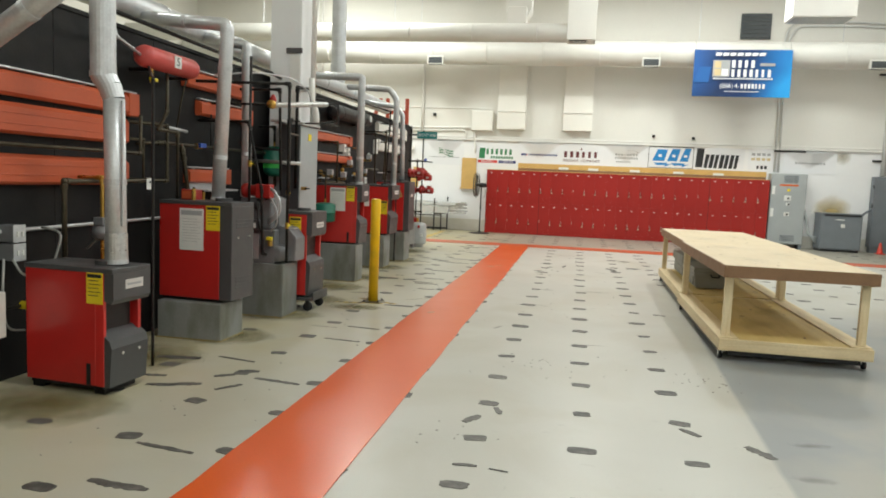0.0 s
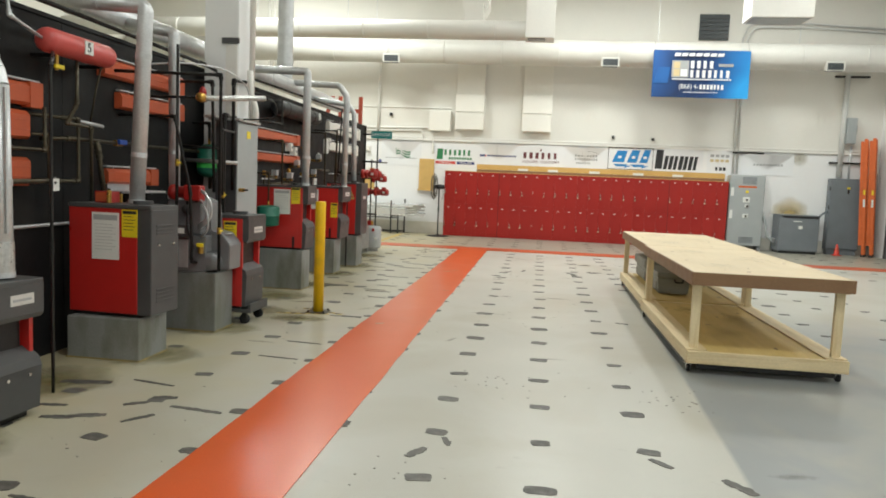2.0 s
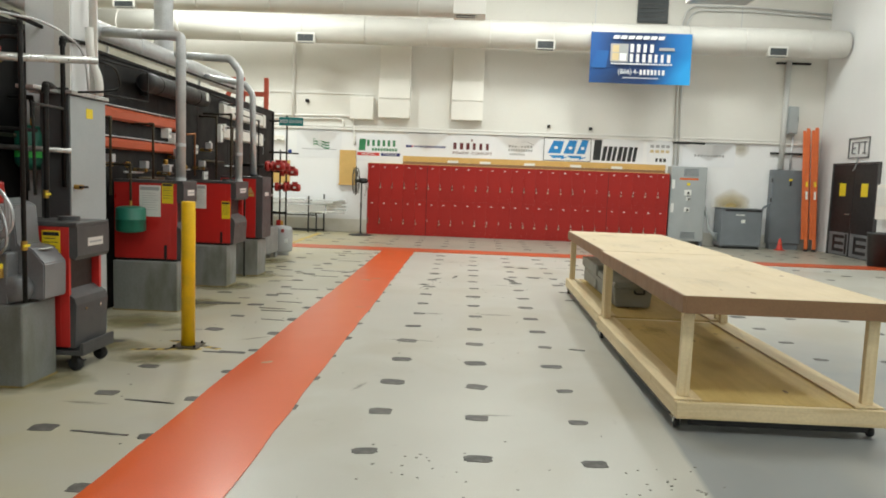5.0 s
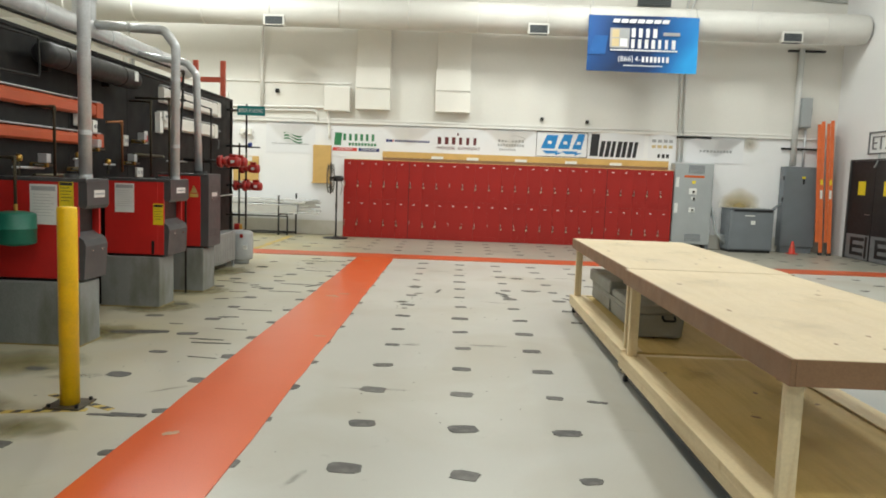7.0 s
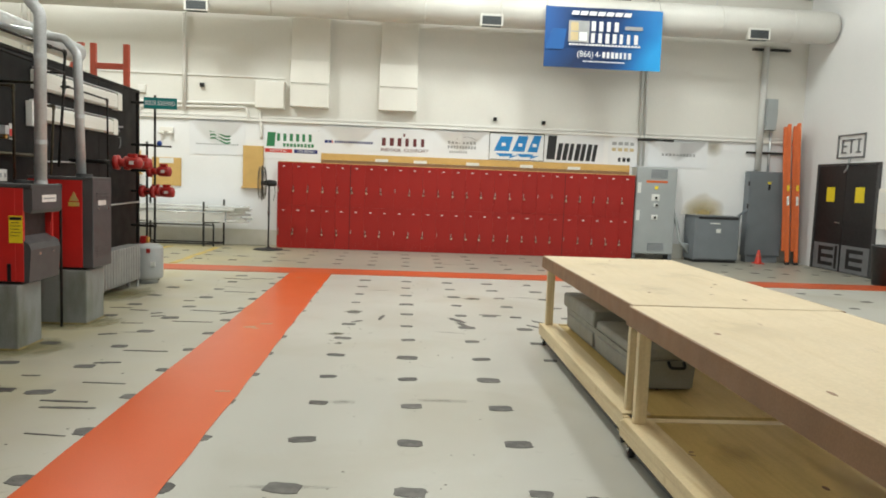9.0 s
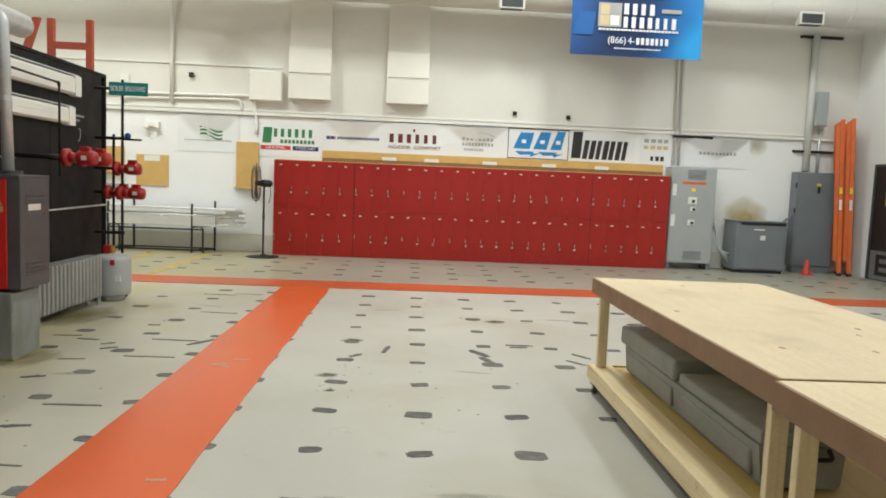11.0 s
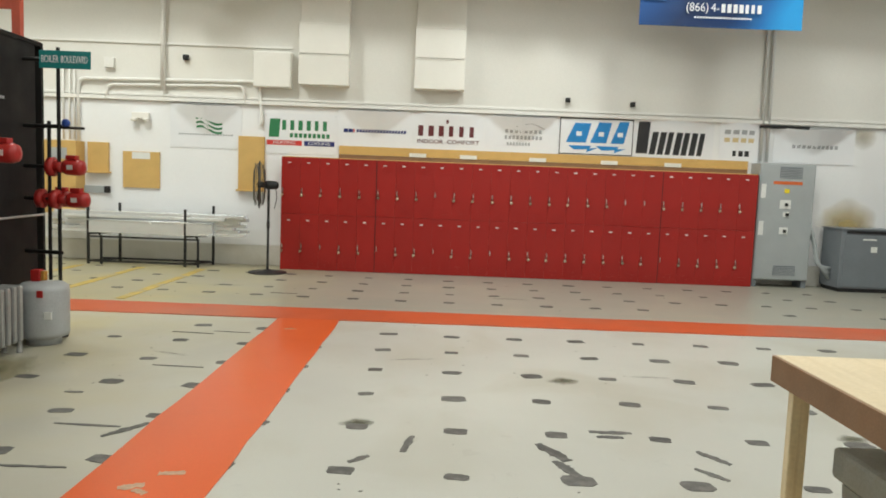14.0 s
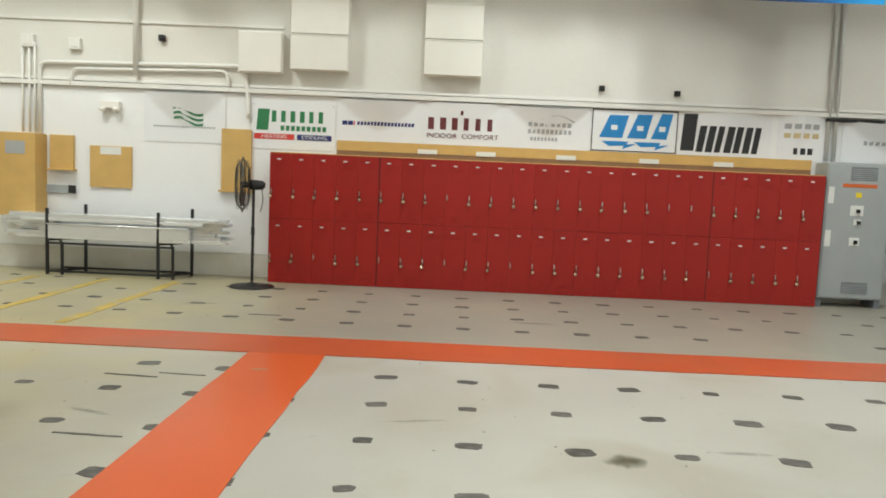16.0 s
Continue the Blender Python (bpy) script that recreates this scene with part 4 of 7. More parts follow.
part("side_panel", boxed(-0.06, 0.17, -0.384, -0.372, 0.03, 2.08, r=0.003), "boiler_grey", f, "dark side panel")
part("top_flashing", boxed(-0.14, 0.21, -0.4, 0.18, 2.03, 2.06, r=0.005), "foil", f)
part("flashing_strip", boxed(-0.04, 0.1, -0.72, -0.402, 2.032, 2.06, r=0.005), "foil", f)
part("energy_tag", boxed(0.185, 0.188, -0.15, -0.05, 1.86, 1.94, r=0.0), "sticker", f)
part("gas_cock", turned(bmesh.new(), (0.185, -0.33, 1.3), (0.25, -0.33, 1.3), 0.02, seg=10), "brass", f)
part("gas_cock_lever", boxed(0.24, 0.26, -0.37, -0.26, 1.29, 1.31, r=0.003), "iron", f)


def pressure_tank(name, x, y, z0, z1, r, material, label, band=None, dome=0.55):
    t = thing(name, (x, y, z0), label, "expansion tank")
    H = z1 - z0
    prof = [(0.0, 0.0)] + [(r * math.sin(a), r * dome * (1 - math.cos(a))) for a in (0.5, 0.9, 1.25, 1.5708)] + [(r, H * 0.48), (r * 1.025, H * 0.49), (r * 1.025, H * 0.52), (r, H * 0.53)] + [(r * math.sin(a), H - r * dome * (1 - math.cos(a))) for a in (1.5708, 1.25, 0.9, 0.5)] + [(0.0, H)]
    part("shell", lathe(bmesh.new(), prof, seg=30), material, t)
    part("nipple", turned(bmesh.new(), (0, 0, H - 0.01), (0, 0, H + 0.05), 0.014, seg=10), "brass", t)
    if band:
        part("label_band", lathe(bmesh.new(), [(r * 1.01, H * 0.28), (r * 1.012, H * 0.285), (r * 1.012, H * 0.42), (r * 1.01, H * 0.425)], seg=30), band, t)
    return t


pressure_tank("expansion_tank", -3.5, 8.17, 1.42, 1.78, 0.125, "green", "green expansion tank hanging beside the column", band="lime")
pipe_run("tank_pipe", [(-3.5, 8.17, 1.81), (-3.5, 8.17, 2.0), (-3.69, 8.17, 2.0)], 0.014, "iron", "iron pipe feeding the green tank", fittings=True)
pipe_run("foil_pipe", [(-3.69, 8.02, 1.60), (-3.34, 8.02, 1.59), (-3.15, 8.12, 1.585)], 0.022, "foil", "foil-wrapped pipe along the tank")
pressure_tank("expansion_tank", -3.36, 9.54, 0.82, 1.095, 0.142, "green", "squat green expansion tank beside a boiler", dome=0.22)
pipe_run("tank_pipe", [(-3.36, 9.54, 1.13), (-3.36, 9.54, 1.5), (-3.69, 9.54, 1.5)], 0.012, "old_pipe", "thin pipe holding the green tank", fittings=True)

# bollard
bo = thing("bollard", (-2.285, 8.31, 0), "safety-yellow steel bollard bolted to the floor", "bollard")
part("post", lathe(bmesh.new(), [(0.0, 0.0), (0.056, 0.0), (0.056, 1.2), (0.052, 1.212), (0.0, 1.216)], seg=28), "yellow", bo)
part("base_plate", boxed(-0.11, 0.11, -0.11, 0.11, 0.0, 0.012, r=0.003), "old_pipe", bo)
for sx in (-0.085, 0.085):
    for sy in (-0.085, 0.085):
        part("anchor_bolt", turned(bmesh.new(), (sx, sy, 0.012), (sx, sy, 0.03), 0.011, seg=6), "iron", bo)
for k, (a, dx, dy) in enumerate(((12, -0.05, -0.12), (-25, 0.1, 0.03))):
    tp = thing("hazard_tape", (-2.285 + dx, 8.31 + dy, 0), "scuffed black and yellow hazard tape on the floor", "tape", "floor tape", turn=a)
    part("tape", boxed(-0.35, 0.2, -0.025, 0.025, 0.0, 0.0032, r=0.0), "yellow_line", tp)
    for q in range(5):
        bmq = bmesh.new()
        x = -0.33 + q * 0.11
        prism(bmq, [(x, -0.025), (x + 0.05, -0.025), (x + 0.075, 0.025), (x + 0.025, 0.025)], "z", 0.0033, 0.004)
        part("black_bar", bmq, "ink", tp)

# ---- things on the partition ----
def baseboard_unit(y0, y1, z0, z1, material="baseboard", ribs=1, label="terracotta enamelled baseboard radiator on the partition", rail=True, caps=True):
    u = thing("baseboard_radiator", (PX, y0, z0), label, "radiator", "wall baseboard radiators")
    L, H = y1 - y0, z1 - z0
    bm = bmesh.new()
    prism(bm, [(0.0, 0.0), (0.05, 0.0), (0.075, 0.02), (0.075, H - 0.03), (0.045, H), (0.0, H)], "y", 0.0, L)
    part("cover", bm, material, u)
    for k in range(ribs):
        z = H * (k + 1) / (ribs + 1)
        part("groove", boxed(0.0752, 0.079, 0.0, L, z - 0.004, z + 0.004, r=0.001), material, u)
    if rail:
        part("damper", boxed(0.01, 0.06, 0.0, L, H + 0.012, H + 0.026, r=0.004), "galv", u)
        part("damper_bracket", boxed(0.0, 0.012, L * 0.2, L * 0.22, H - 0.02, H + 0.024, r=0.0), "galv", u)
        part("damper_bracket", boxed(0.0, 0.012, L * 0.8, L * 0.82, H - 0.02, H + 0.024, r=0.0), "galv", u)
    if caps:
        part("end_cap", boxed(0.0, 0.082, L - 0.13, L + 0.004, -0.015, H + 0.01, r=0.004), material, u)
    return u


baseboard_unit(2.6, 5.73, 1.90, 2.06, ribs=0)
baseboard_unit(2.6, 5.6, 1.655, 1.86, ribs=2, rail=False, caps=False)
baseboard_unit(2.6, 5.6, 1.32, 1.525, ribs=2, rail=False, caps=False)
baseboard_unit(6.5, 7.85, 2.25, 2.40, ribs=1)
baseboard_unit(6.75, 7.85, 2.0, 2.14, ribs=0)
baseboard_unit(9.0, 11.45, 1.955, 2.08, ribs=0)
baseboard_unit(9.0, 11.45, 1.66, 1.77, ribs=0)
baseboard_unit(13.0, 15.12, 2.27, 2.46, "white_box", 1, "white enamelled baseboard heater on the partition", caps=True)
baseboard_unit(13.0, 14.98, 1.95, 2.12, "white_box", 1, "white enamelled baseboard heater on the partition", caps=True)
baseboard_unit(6.55, 7.35, 1.34, 1.47, ribs=0, label="short terracotta baseboard section behind a flue")

# salmon tank on the partition
t = thing("compression_tank", (-3.5, 5.56, 2.37), "salmon-red compression tank strapped high on the partition", "tank")
part("shell", lathe(bmesh.new(), [(0.0, 0.0), (0.05, 0.005), (0.08, 0.03), (0.09, 0.06), (0.09, 0.75), (0.08, 0.785), (0.04, 0.805), (0.0, 0.81)], axis="y", seg=30), "tank_red", t)
part("bracket", boxed(-0.2, 0.0, 0.14, 0.18, -0.105, -0.08, r=0.003), "iron", t)
part("bracket", boxed(-0.2, 0.0, 0.68, 0.72, -0.105, -0.08, r=0.003), "iron", t)
tg = part("number_card", boxed(0.086, 0.093, 0.36, 0.46, -0.045, 0.055, r=0.0), "paper", t)
lettering("number", "5", 0.1, "ink", tg, (0.094, 0.41, 0.005), (90, 0, 90))
pipe_run("tank_drop_pipe", [(-3.5, 5.95, 2.29), (-3.5, 5.95, 1.95), (-3.55, 5.9, 1.8), (-3.55, 6.2, 1.79), (-3.55, 6.2, 1.2)], 0.014, "old_pipe", "tarnished pipe dropping to the boiler", fittings=True)
pipe_run("tank_feed_pipe", [(-3.5, 5.57, 2.37), (-3.5, 5.25, 2.46), (-3.5, 5.22, 2.66), (-3.6, 3.6, 2.68)], 0.012, "galv", "thin grey feed pipe over the partition", fittings=True)
pipe_run("long_gas_pipe", [(-3.5, 5.0, 2.64), (-3.5, 8.0, 2.6), (-3.5, 8.6, 2.56), (-3.25, 8.62, 2.5), (-3.2, 8.1, 2.45), (-3.2, 8.1, 1.3)], 0.018, "iron", "long black iron gas pipe along the partition top", fittings=True)
pipe_run("black_pipe", [(-3.69, 7.55, 2.35), (-3.15, 7.5, 2.35), (-3.12, 7.5, 1.28)], 0.015, "iron", "black iron drop pipe", fittings=True)
pipe_run("black_pipe", [(-3.69, 6.8, 1.95), (-3.15, 6.78, 1.95), (-3.05, 6.88, 1.3), (-3.05, 6.92, 0.66), (-3.05, 7.02, 0.64)], 0.013, "iron", "black iron drop pipe with a bend", fittings=True)
pipe_run("black_pipe", [(-3.22, 6.96, 2.6), (-3.22, 6.96, 0.56)], 0.014, "iron", "black iron riser behind the pump")
pipe_run("water_pipe", [(-3.66, 5.75, 1.67), (-3.58, 6.0, 1.69), (-3.58, 8.05, 1.69)], 0.016, "old_pipe", "tarnished heating pipe along the partition", fittings=True)
vb = thing("ball_valve", (-3.58, 6.62, 1.69), "blue-handled ball valve on a pipe", "valve")
part("body", turned(bmesh.new(), (0, -0.05, 0), (0, 0.05, 0), 0.026, seg=12), "brass", vb)
part("handle", boxed(0.02, 0.05, -0.05, 0.06, -0.012, 0.03, r=0.005), "blue_valve", vb, "blue lever")
pipe_run("water_pipe", [(-3.6, 2.6, 1.58), (-3.6, 5.72, 1.585), (-3.6, 5.72, 1.9)], 0.014, "old_pipe", "tarnished pipe between two radiators", fittings=True)
pipe_run("water_pipe", [(-3.66, 5.62, 1.84), (-3.56, 5.9, 1.84), (-3.56, 6.05, 1.84), (-3.56, 6.05, 1.36), (-3.66, 5.0, 1.35)], 0.014, "old_pipe", "tarnished pipe loop on the partition", fittings=True)
pipe_run("water_pipe", [(-3.66, 5.62, 1.7), (-3.6, 5.76, 1.7), (-3.6, 5.76, 1.36)], 0.011, "old_pipe", "thin drop pipe on the partition", fittings=True)
pipe_run("supply_pipe", [(-3.48, 4.66, 0.82), (-3.48, 4.66, 1.35), (-3.48, 5.7, 1.36), (-3.69, 5.72, 1.36)], 0.018, "old_pipe", "dark iron supply pipe above the first boiler", fittings=True)
pipe_run("copper_pipe", [(-3.42, 4.98, 0.5), (-3.42, 4.98, 1.38), (-3.68, 5.0, 1.38)], 0.014, "brass", "bright copper pipe behind the flue", fittings=True)
cp = thing("circulator_pump", (-3.42, 4.98, 0.98), "small grey circulator on a copper pipe", "pump")
part("motor", lathe(bmesh.new(), [(0.02, -0.05), (0.06, -0.045), (0.065, 0.0), (0.055, 0.05), (0.02, 0.06)], axis="x", seg=20), "burner_grey", cp)
part("junction", boxed(-0.04, 0.04, -0.05, 0.05, 0.05, 0.11, r=0.006), "burner_grey", cp)
ek = thing("electrical_box", (-3.56, 4.36, 0.82), "pair of grey switch boxes on the partition", "switch box")
for z in (0.0, 0.125):
    q = part("box", boxed(-0.14, -0.02, -0.05, 0.05, z, z + 0.11, r=0.006), "burner_grey", ek)
    part("cover", boxed(-0.02, -0.014, -0.053, 0.053, z - 0.003, z + 0.113, r=0.003), "galv", q)
    part("switch", boxed(-0.014, -0.004, -0.03, -0.012, z + 0.035, z + 0.07, r=0.003), "paper", q)
    part("switch", boxed(-0.014, -0.004, 0.012, 0.03, z + 0.035, z + 0.07, r=0.003), "paper", q)
pipe_run("conduit", [(-3.68, 2.6, 1.0), (-3.68, 6.0, 1.02), (-3.68, 8.0, 1.02)], 0.014, "galv", "thin steel conduit along the partition")
pipe_run("armoured_cable", [(-3.55, 4.27, 0.84), (-3.5, 4.3, 0.72), (-3.45, 4.5, 0.76), (-3.46, 4.62, 1.0), (-3.66, 4.66, 1.02)], 0.0075, "wire", "grey armoured cable loop", "cable", bend=0.08)
pipe_run("armoured_cable", [(-3.6, 5.05, 0.84), (-3.4, 5.1, 1.05), (-3.42, 5.16, 1.12), (-3.68, 5.25, 1.0)], 0.0075, "wire", "grey armoured cable behind the flue", "cable", bend=0.08)
pipe_run("armoured_cable", [(-3.6, 4.25, 0.84), (-3.62, 4.25, 0.5), (-3.62, 4.3, 0.36), (-3.6, 4.42, 0.34)], 0.0075, "wire", "hanging grey armoured cable", "cable", bend=0.08)
st = thing("tag_card", (-3.45, 5.62, 1.29), "white card with a dark dot on a pipe", "tag")
part("card", boxed(0, 0.004, -0.045, 0.045, 0, 0.09, r=0.0), "paper", st)
part("dot", turned(bmesh.new(), (0.004, 0.0, 0.06), (0.006, 0.0, 0.06), 0.012, seg=10), "ink", st)
part("tie", tube(bmesh.new(), [(0.0, 0, 0.08), (-0.03, 0.05, 0.1)], 0.003, seg=6), "wire", st)
gb = thing("white_panel_box", (-3.66, 4.02, 0.34), "white enamelled box at the partition", "control box")
part("body", boxed(-0.03, 0.12, -0.15, 0.18, 0, 0.3, r=0.01), "white_box", gb)
part("yellow_valve", turned(bmesh.new(), (0.04, 0.4, 0.17), (0.09, 0.4, 0.17), 0.03, seg=8), "sticker", gb, "yellow gas valve knob")
part("gas_stub", tube(bmesh.new(), [(0.05, 0.1, 0.17), (0.05, 0.4, 0.17)], 0.012), "iron", gb)
fb = thing("foil_tray", (-3.6, 6.62, 1.26), "bright metal tray behind a flue pipe", "tray")
part("tray", boxed(-0.09, 0.12, 0, 0.62, 0, 0.02, r=0.004), "galv", fb)
part("tray_back", boxed(-0.09, -0.08, 0, 0.62, 0.02, 0.12, r=0.002), "galv", fb)

# pipes over the grey cabinet and the mid section
pipe_run("foil_wrapped_pipe", [(-3.05, 6.98, 2.14), (-2.92, 7.02, 2.14), (-2.64, 7.55, 2.21)], 0.027, "foil", "foil-wrapped vent pipe crossing before the column", bend=0.06)
v = thing("gas_regulator", (-3.0, 7.0, 2.14), "brass and red gas regulator at the end of a wrapped pipe", "valve")
part("body", lathe(bmesh.new(), [(0.015, -0.07), (0.04, -0.06), (0.045, -0.02), (0.03, 0.0), (0.035, 0.04), (0.015, 0.06)], axis="y", seg=18), "brass", v)
part("bonnet", lathe(bmesh.new(), [(0.03, 0.02), (0.035, 0.05), (0.02, 0.09), (0.008, 0.1)], seg=16), "pump_red", v, "red bonnet")
part("inlet", turned(bmesh.new(), (-0.69, -0.02, 0), (0, -0.02, 0), 0.013, seg=10), "iron", v)
pipe_run("flex_pipe", [(-2.64, 7.55, 2.21), (-2.6, 7.75, 2.2), (-2.66, 7.95, 2.06), (-2.9, 8.1, 2.05), (-3.14, 8.2, 2.055)], 0.009, "iron", "looped thin black gas line", bend=0.1)
pipe_run("flex_pipe", [(-3.68, 7.0, 2.42), (-3.3, 7.3, 2.5), (-3.08, 7.72, 2.5), (-3.05, 8.15, 2.38), (-3.05, 8.2, 2.06)], 0.009, "galv", "thin curved line round the column", bend=0.18)
pipe_run("black_pipe", [(-3.16, 7.9, 2.06), (-3.16, 7.8, 2.06), (-3.16, 7.78, 0.02)], 0.02, "iron", "black iron riser beside the grey cabinet", fittings=True)
pipe_run("black_pipe", [(-3.2, 7.75, 1.72), (-3.69, 7.75, 1.74)], 0.014, "iron", "short black iron branch pipe")
at = thing("black_tank", (-3.53, 10.2, 2.40), "black compression tank high on the partition", "tank")
part("shell", lathe(bmesh.new(), [(0.0, 0.0), (0.07, 0.006), (0.095, 0.03), (0.105, 0.08), (0.105, 1.7), (0.09, 1.76), (0.04, 1.78), (0.0, 1.785)], axis="y", seg=30), "black", at)
for s in (0.3, 1.4):
    part("strap", lathe(bmesh.new(), [(0.106, s - 0.015), (0.109, s - 0.01), (0.109, s + 0.01), (0.106, s + 0.015)], axis="y", seg=30), "iron", at)
    part("bracket", boxed(-0.17, -0.09, s - 0.02, s + 0.02, -0.12, 0.08, r=0.003), "iron", at)
part("tag", boxed(0.1, 0.11, 1.55, 1.63, -0.03, 0.07, r=0.0), "paper", at)
pipe_run("gas_main", [(-3.45, 9.0, 2.62), (-3.47, 12.9, 2.67), (-3.5, 13.3, 2.69), (-3.5, 13.27, 2.34), (-3.5, 13.14, 1.5)], 0.014, "iron", "black iron gas main over the middle boilers", fittings=True)
for (y, z0, z1, x) in ((10.25, 1.36, 1.95, -3.45), (9.42, 1.2, 1.95, -3.5), (12.2, 1.36, 2.2, -3.45), (12.35, 1.0, 2.25, -3.3)):
    q = pipe_run("drop_pipe", [(-3.69, y, z1), (x, y, z1), (x, y, z0)], 0.013, "old_pipe", "tarnished drop pipe to a boiler", fittings=True)
pipe_run("drop_pipe", [(-3.69, 13.47, 2.35), (-3.55, 13.47, 2.35), (-3.55, 14.48, 2.33), (-3.55, 14.49, 1.4)], 0.011, "iron", "thin dark pipe crossing in front of the white radiators", fittings=True)
pipe_run("drop_pipe", [(-3.69, 13.09, 2.11), (-3.52, 13.09, 2.11), (-3.52, 13.01, 1.36)], 0.012, "old_pipe", "thin tarnished drop pipe before the white radiators", fittings=True)
pipe_run("gas_main", [(-3.45, 11.9, 2.48), (-3.47, 13.2, 2.46), (-3.69, 13.22, 2.46)], 0.012, "iron", "black iron pipe above the white radiators", fittings=True)
for (y, z) in ((10.3, 1.45), (10.9, 1.42), (9.55, 1.5), (11.2, 1.62), (12.0, 1.5), (12.25, 1.75)):
    v = thing("zone_valve", (-3.6, y, z), "brass zone valve on a short pipe", "valve", "zone valves")
    part("body", turned(bmesh.new(), (-0.09, 0, 0), (0.06, 0, 0), 0.02, seg=12), "brass", v)
    part("actuator", boxed(-0.01, 0.07, -0.035, 0.035, 0.02, 0.10, r=0.006), "galv", v)
    part("stub_pipe", tube(bmesh.new(), [(0.03, -0.16, 0), (0.03, 0.16, 0)], 0.012), "old_pipe", v)
for (y, z) in ((11.05, 1.9), (11.25, 1.85), (13.0, 2.1)):
    v = thing("control_box", (-3.66, y, z), "small beige control box on the partition", "control box", "control boxes")
    part("case", boxed(-0.035, 0.06, -0.045, 0.045, -0.06, 0.06, r=0.006), "duct", v)
    part("dial", turned(bmesh.new(), (0.06, 0, 0), (0.07, 0, 0), 0.02, seg=14), "logo_grey", v)
for (ya, yb, z) in ((12.1, 12.9, 1.6), (10.2, 11.0, 1.36)):
    pipe_run("manifold_pipe", [(-3.6, ya, z), (-3.6, yb, z)], 0.018, "old_pipe", "tarnished manifold pipe on the partition")

# smaller fittings and pipes on the black boards
pipe_run("stub_pipe", [(-3.56, 6.05, 1.83), (-3.58, 6.4, 1.815)], 0.014, "galv", "short grey stub pipe with a capped end", fittings=True)
pipe_run("drop_pipe", [(-3.58, 6.31, 1.69), (-3.56, 6.31, 1.6), (-3.5, 6.31, 1.2)], 0.02, "old_pipe", "thick tarnished drop pipe to the boiler top", fittings=True)
pipe_run("drop_pipe", [(-3.5, 6.26, 2.29), (-3.55, 6.26, 2.1), (-3.6, 6.26, 1.83)], 0.008, "old_pipe", "thin drop line under the salmon tank")
pipe_run("drop_pipe", [(-3.62, 6.92, 2.02), (-3.62, 6.92, 1.71)], 0.009, "iron", "thin black drop line on the board")
pipe_run("return_pipe", [(-3.58, 8.05, 1.69), (-3.5, 8.2, 1.69), (-3.5, 8.2, 1.3)], 0.018, "old_pipe", "tarnished return pipe turning down by the column", fittings=True)
v = thing("drain_valve", (-3.5, 5.72, 2.2), "brass drain valve with a yellow handle under the tank", "valve")
part("body", turned(bmesh.new(), (0, 0, -0.03), (0, 0, 0.09), 0.014, seg=10), "brass", v)
part("handle", boxed(0.01, 0.03, -0.05, 0.05, -0.02, 0.01, r=0.005), "sticker", v, "yellow handle")
pipe_run("gas_line", [(-3.34, 8.70, 2.42), (-3.28, 9.75, 2.44), (-3.28, 9.76, 2.14), (-3.34, 8.70, 2.12)], 0.009, "iron", "thin black gas line bent round beside the column", bend=0.03)
for (y, z0, z1, arm) in ((9.98, 1.12, 1.5, 0.36), (10.92, 1.38, 1.55, 0.2), (11.5, 1.38, 1.5, 0.15)):
    v = thing("valve_tree", (-3.6, y, z0), "tarnished valve tree with a cross handle above a boiler", "valve", "valve trees")
    part("stem", turned(bmesh.new(), (0, 0, 0), (0, 0, z1 - z0), 0.013, seg=10), "old_pipe", v)
    part("cross_pipe", turned(bmesh.new(), (0, -0.08, (z1 - z0) * 0.8), (0, arm, (z1 - z0) * 0.8), 0.011, seg=10), "galv", v)
    part("bonnet", lathe(bmesh.new(), [(0.01, -0.03), (0.028, -0.02), (0.03, 0.02), (0.012, 0.035)], (0.0, 0, z1 - z0), seg=14), "brass", v)
    part("lever", boxed(0.012, 0.03, -0.05, 0.03, (z1 - z0) * 0.35, (z1 - z0) * 0.35 + 0.02, r=0.004), "sticker" if y < 10 else "iron", v)
pipe_run("copper_pipe", [(-3.66, 11.6, 1.92), (-3.6, 11.82, 1.94), (-3.6, 11.82, 1.4)], 0.012, "copper", "dull copper pipe between two boilers", fittings=True)
for (y, z, w, h, mm, nm) in ((12.08, 1.75, 0.05, 0.06, "duct", "small beige thermostat on the black board"), (12.42, 1.40, 0.075, 0.055, "paper", "white double outlet plate on the black board"), (8.05, 1.18, 0.04, 0.06, "galv", "small steel switch plate on the black board")):
    v = thing("wall_plate", (PX, y, z), nm, "wall plate", "plates on the partition")
    part("plate", boxed(0.0, 0.03, -w, w, -h, h, r=0.005), mm, v)
    for sy in (-w * 0.5, w * 0.5):
        part("socket", boxed(0.03, 0.034, sy - 0.014, sy + 0.014, -0.02, 0.02, r=0.002), "logo_grey", v)
v = thing("warning_tag", (PX, 12.64, 1.82), "small red and white warning tag on the black board", "tag")
part("card", boxed(0.0, 0.003, -0.045, 0.045, -0.08, 0.07, r=0.0), "paper", v)
part("red_band", boxed(0.003, 0.0045, -0.045, 0.045, -0.05, 0.02, r=0.0), "logo_red", v)
pipe_run("conduit", [(-3.66, 12.1, 1.58), (-3.66, 12.95, 1.6)], 0.012, "iron", "dark conduit between two boilers")
pipe_run("conduit", [(-3.68, 13.2, 1.55), (-3.68, 13.9, 1.56)], 0.010, "galv", "short steel conduit under the white radiators")
v = thing("end_box", (PX, 12.95, 2.02), "beige end box of the white radiator", "control box")
part("case", boxed(0.0, 0.07, -0.06, 0.04, -0.13, 0.12, r=0.008), "duct", v)
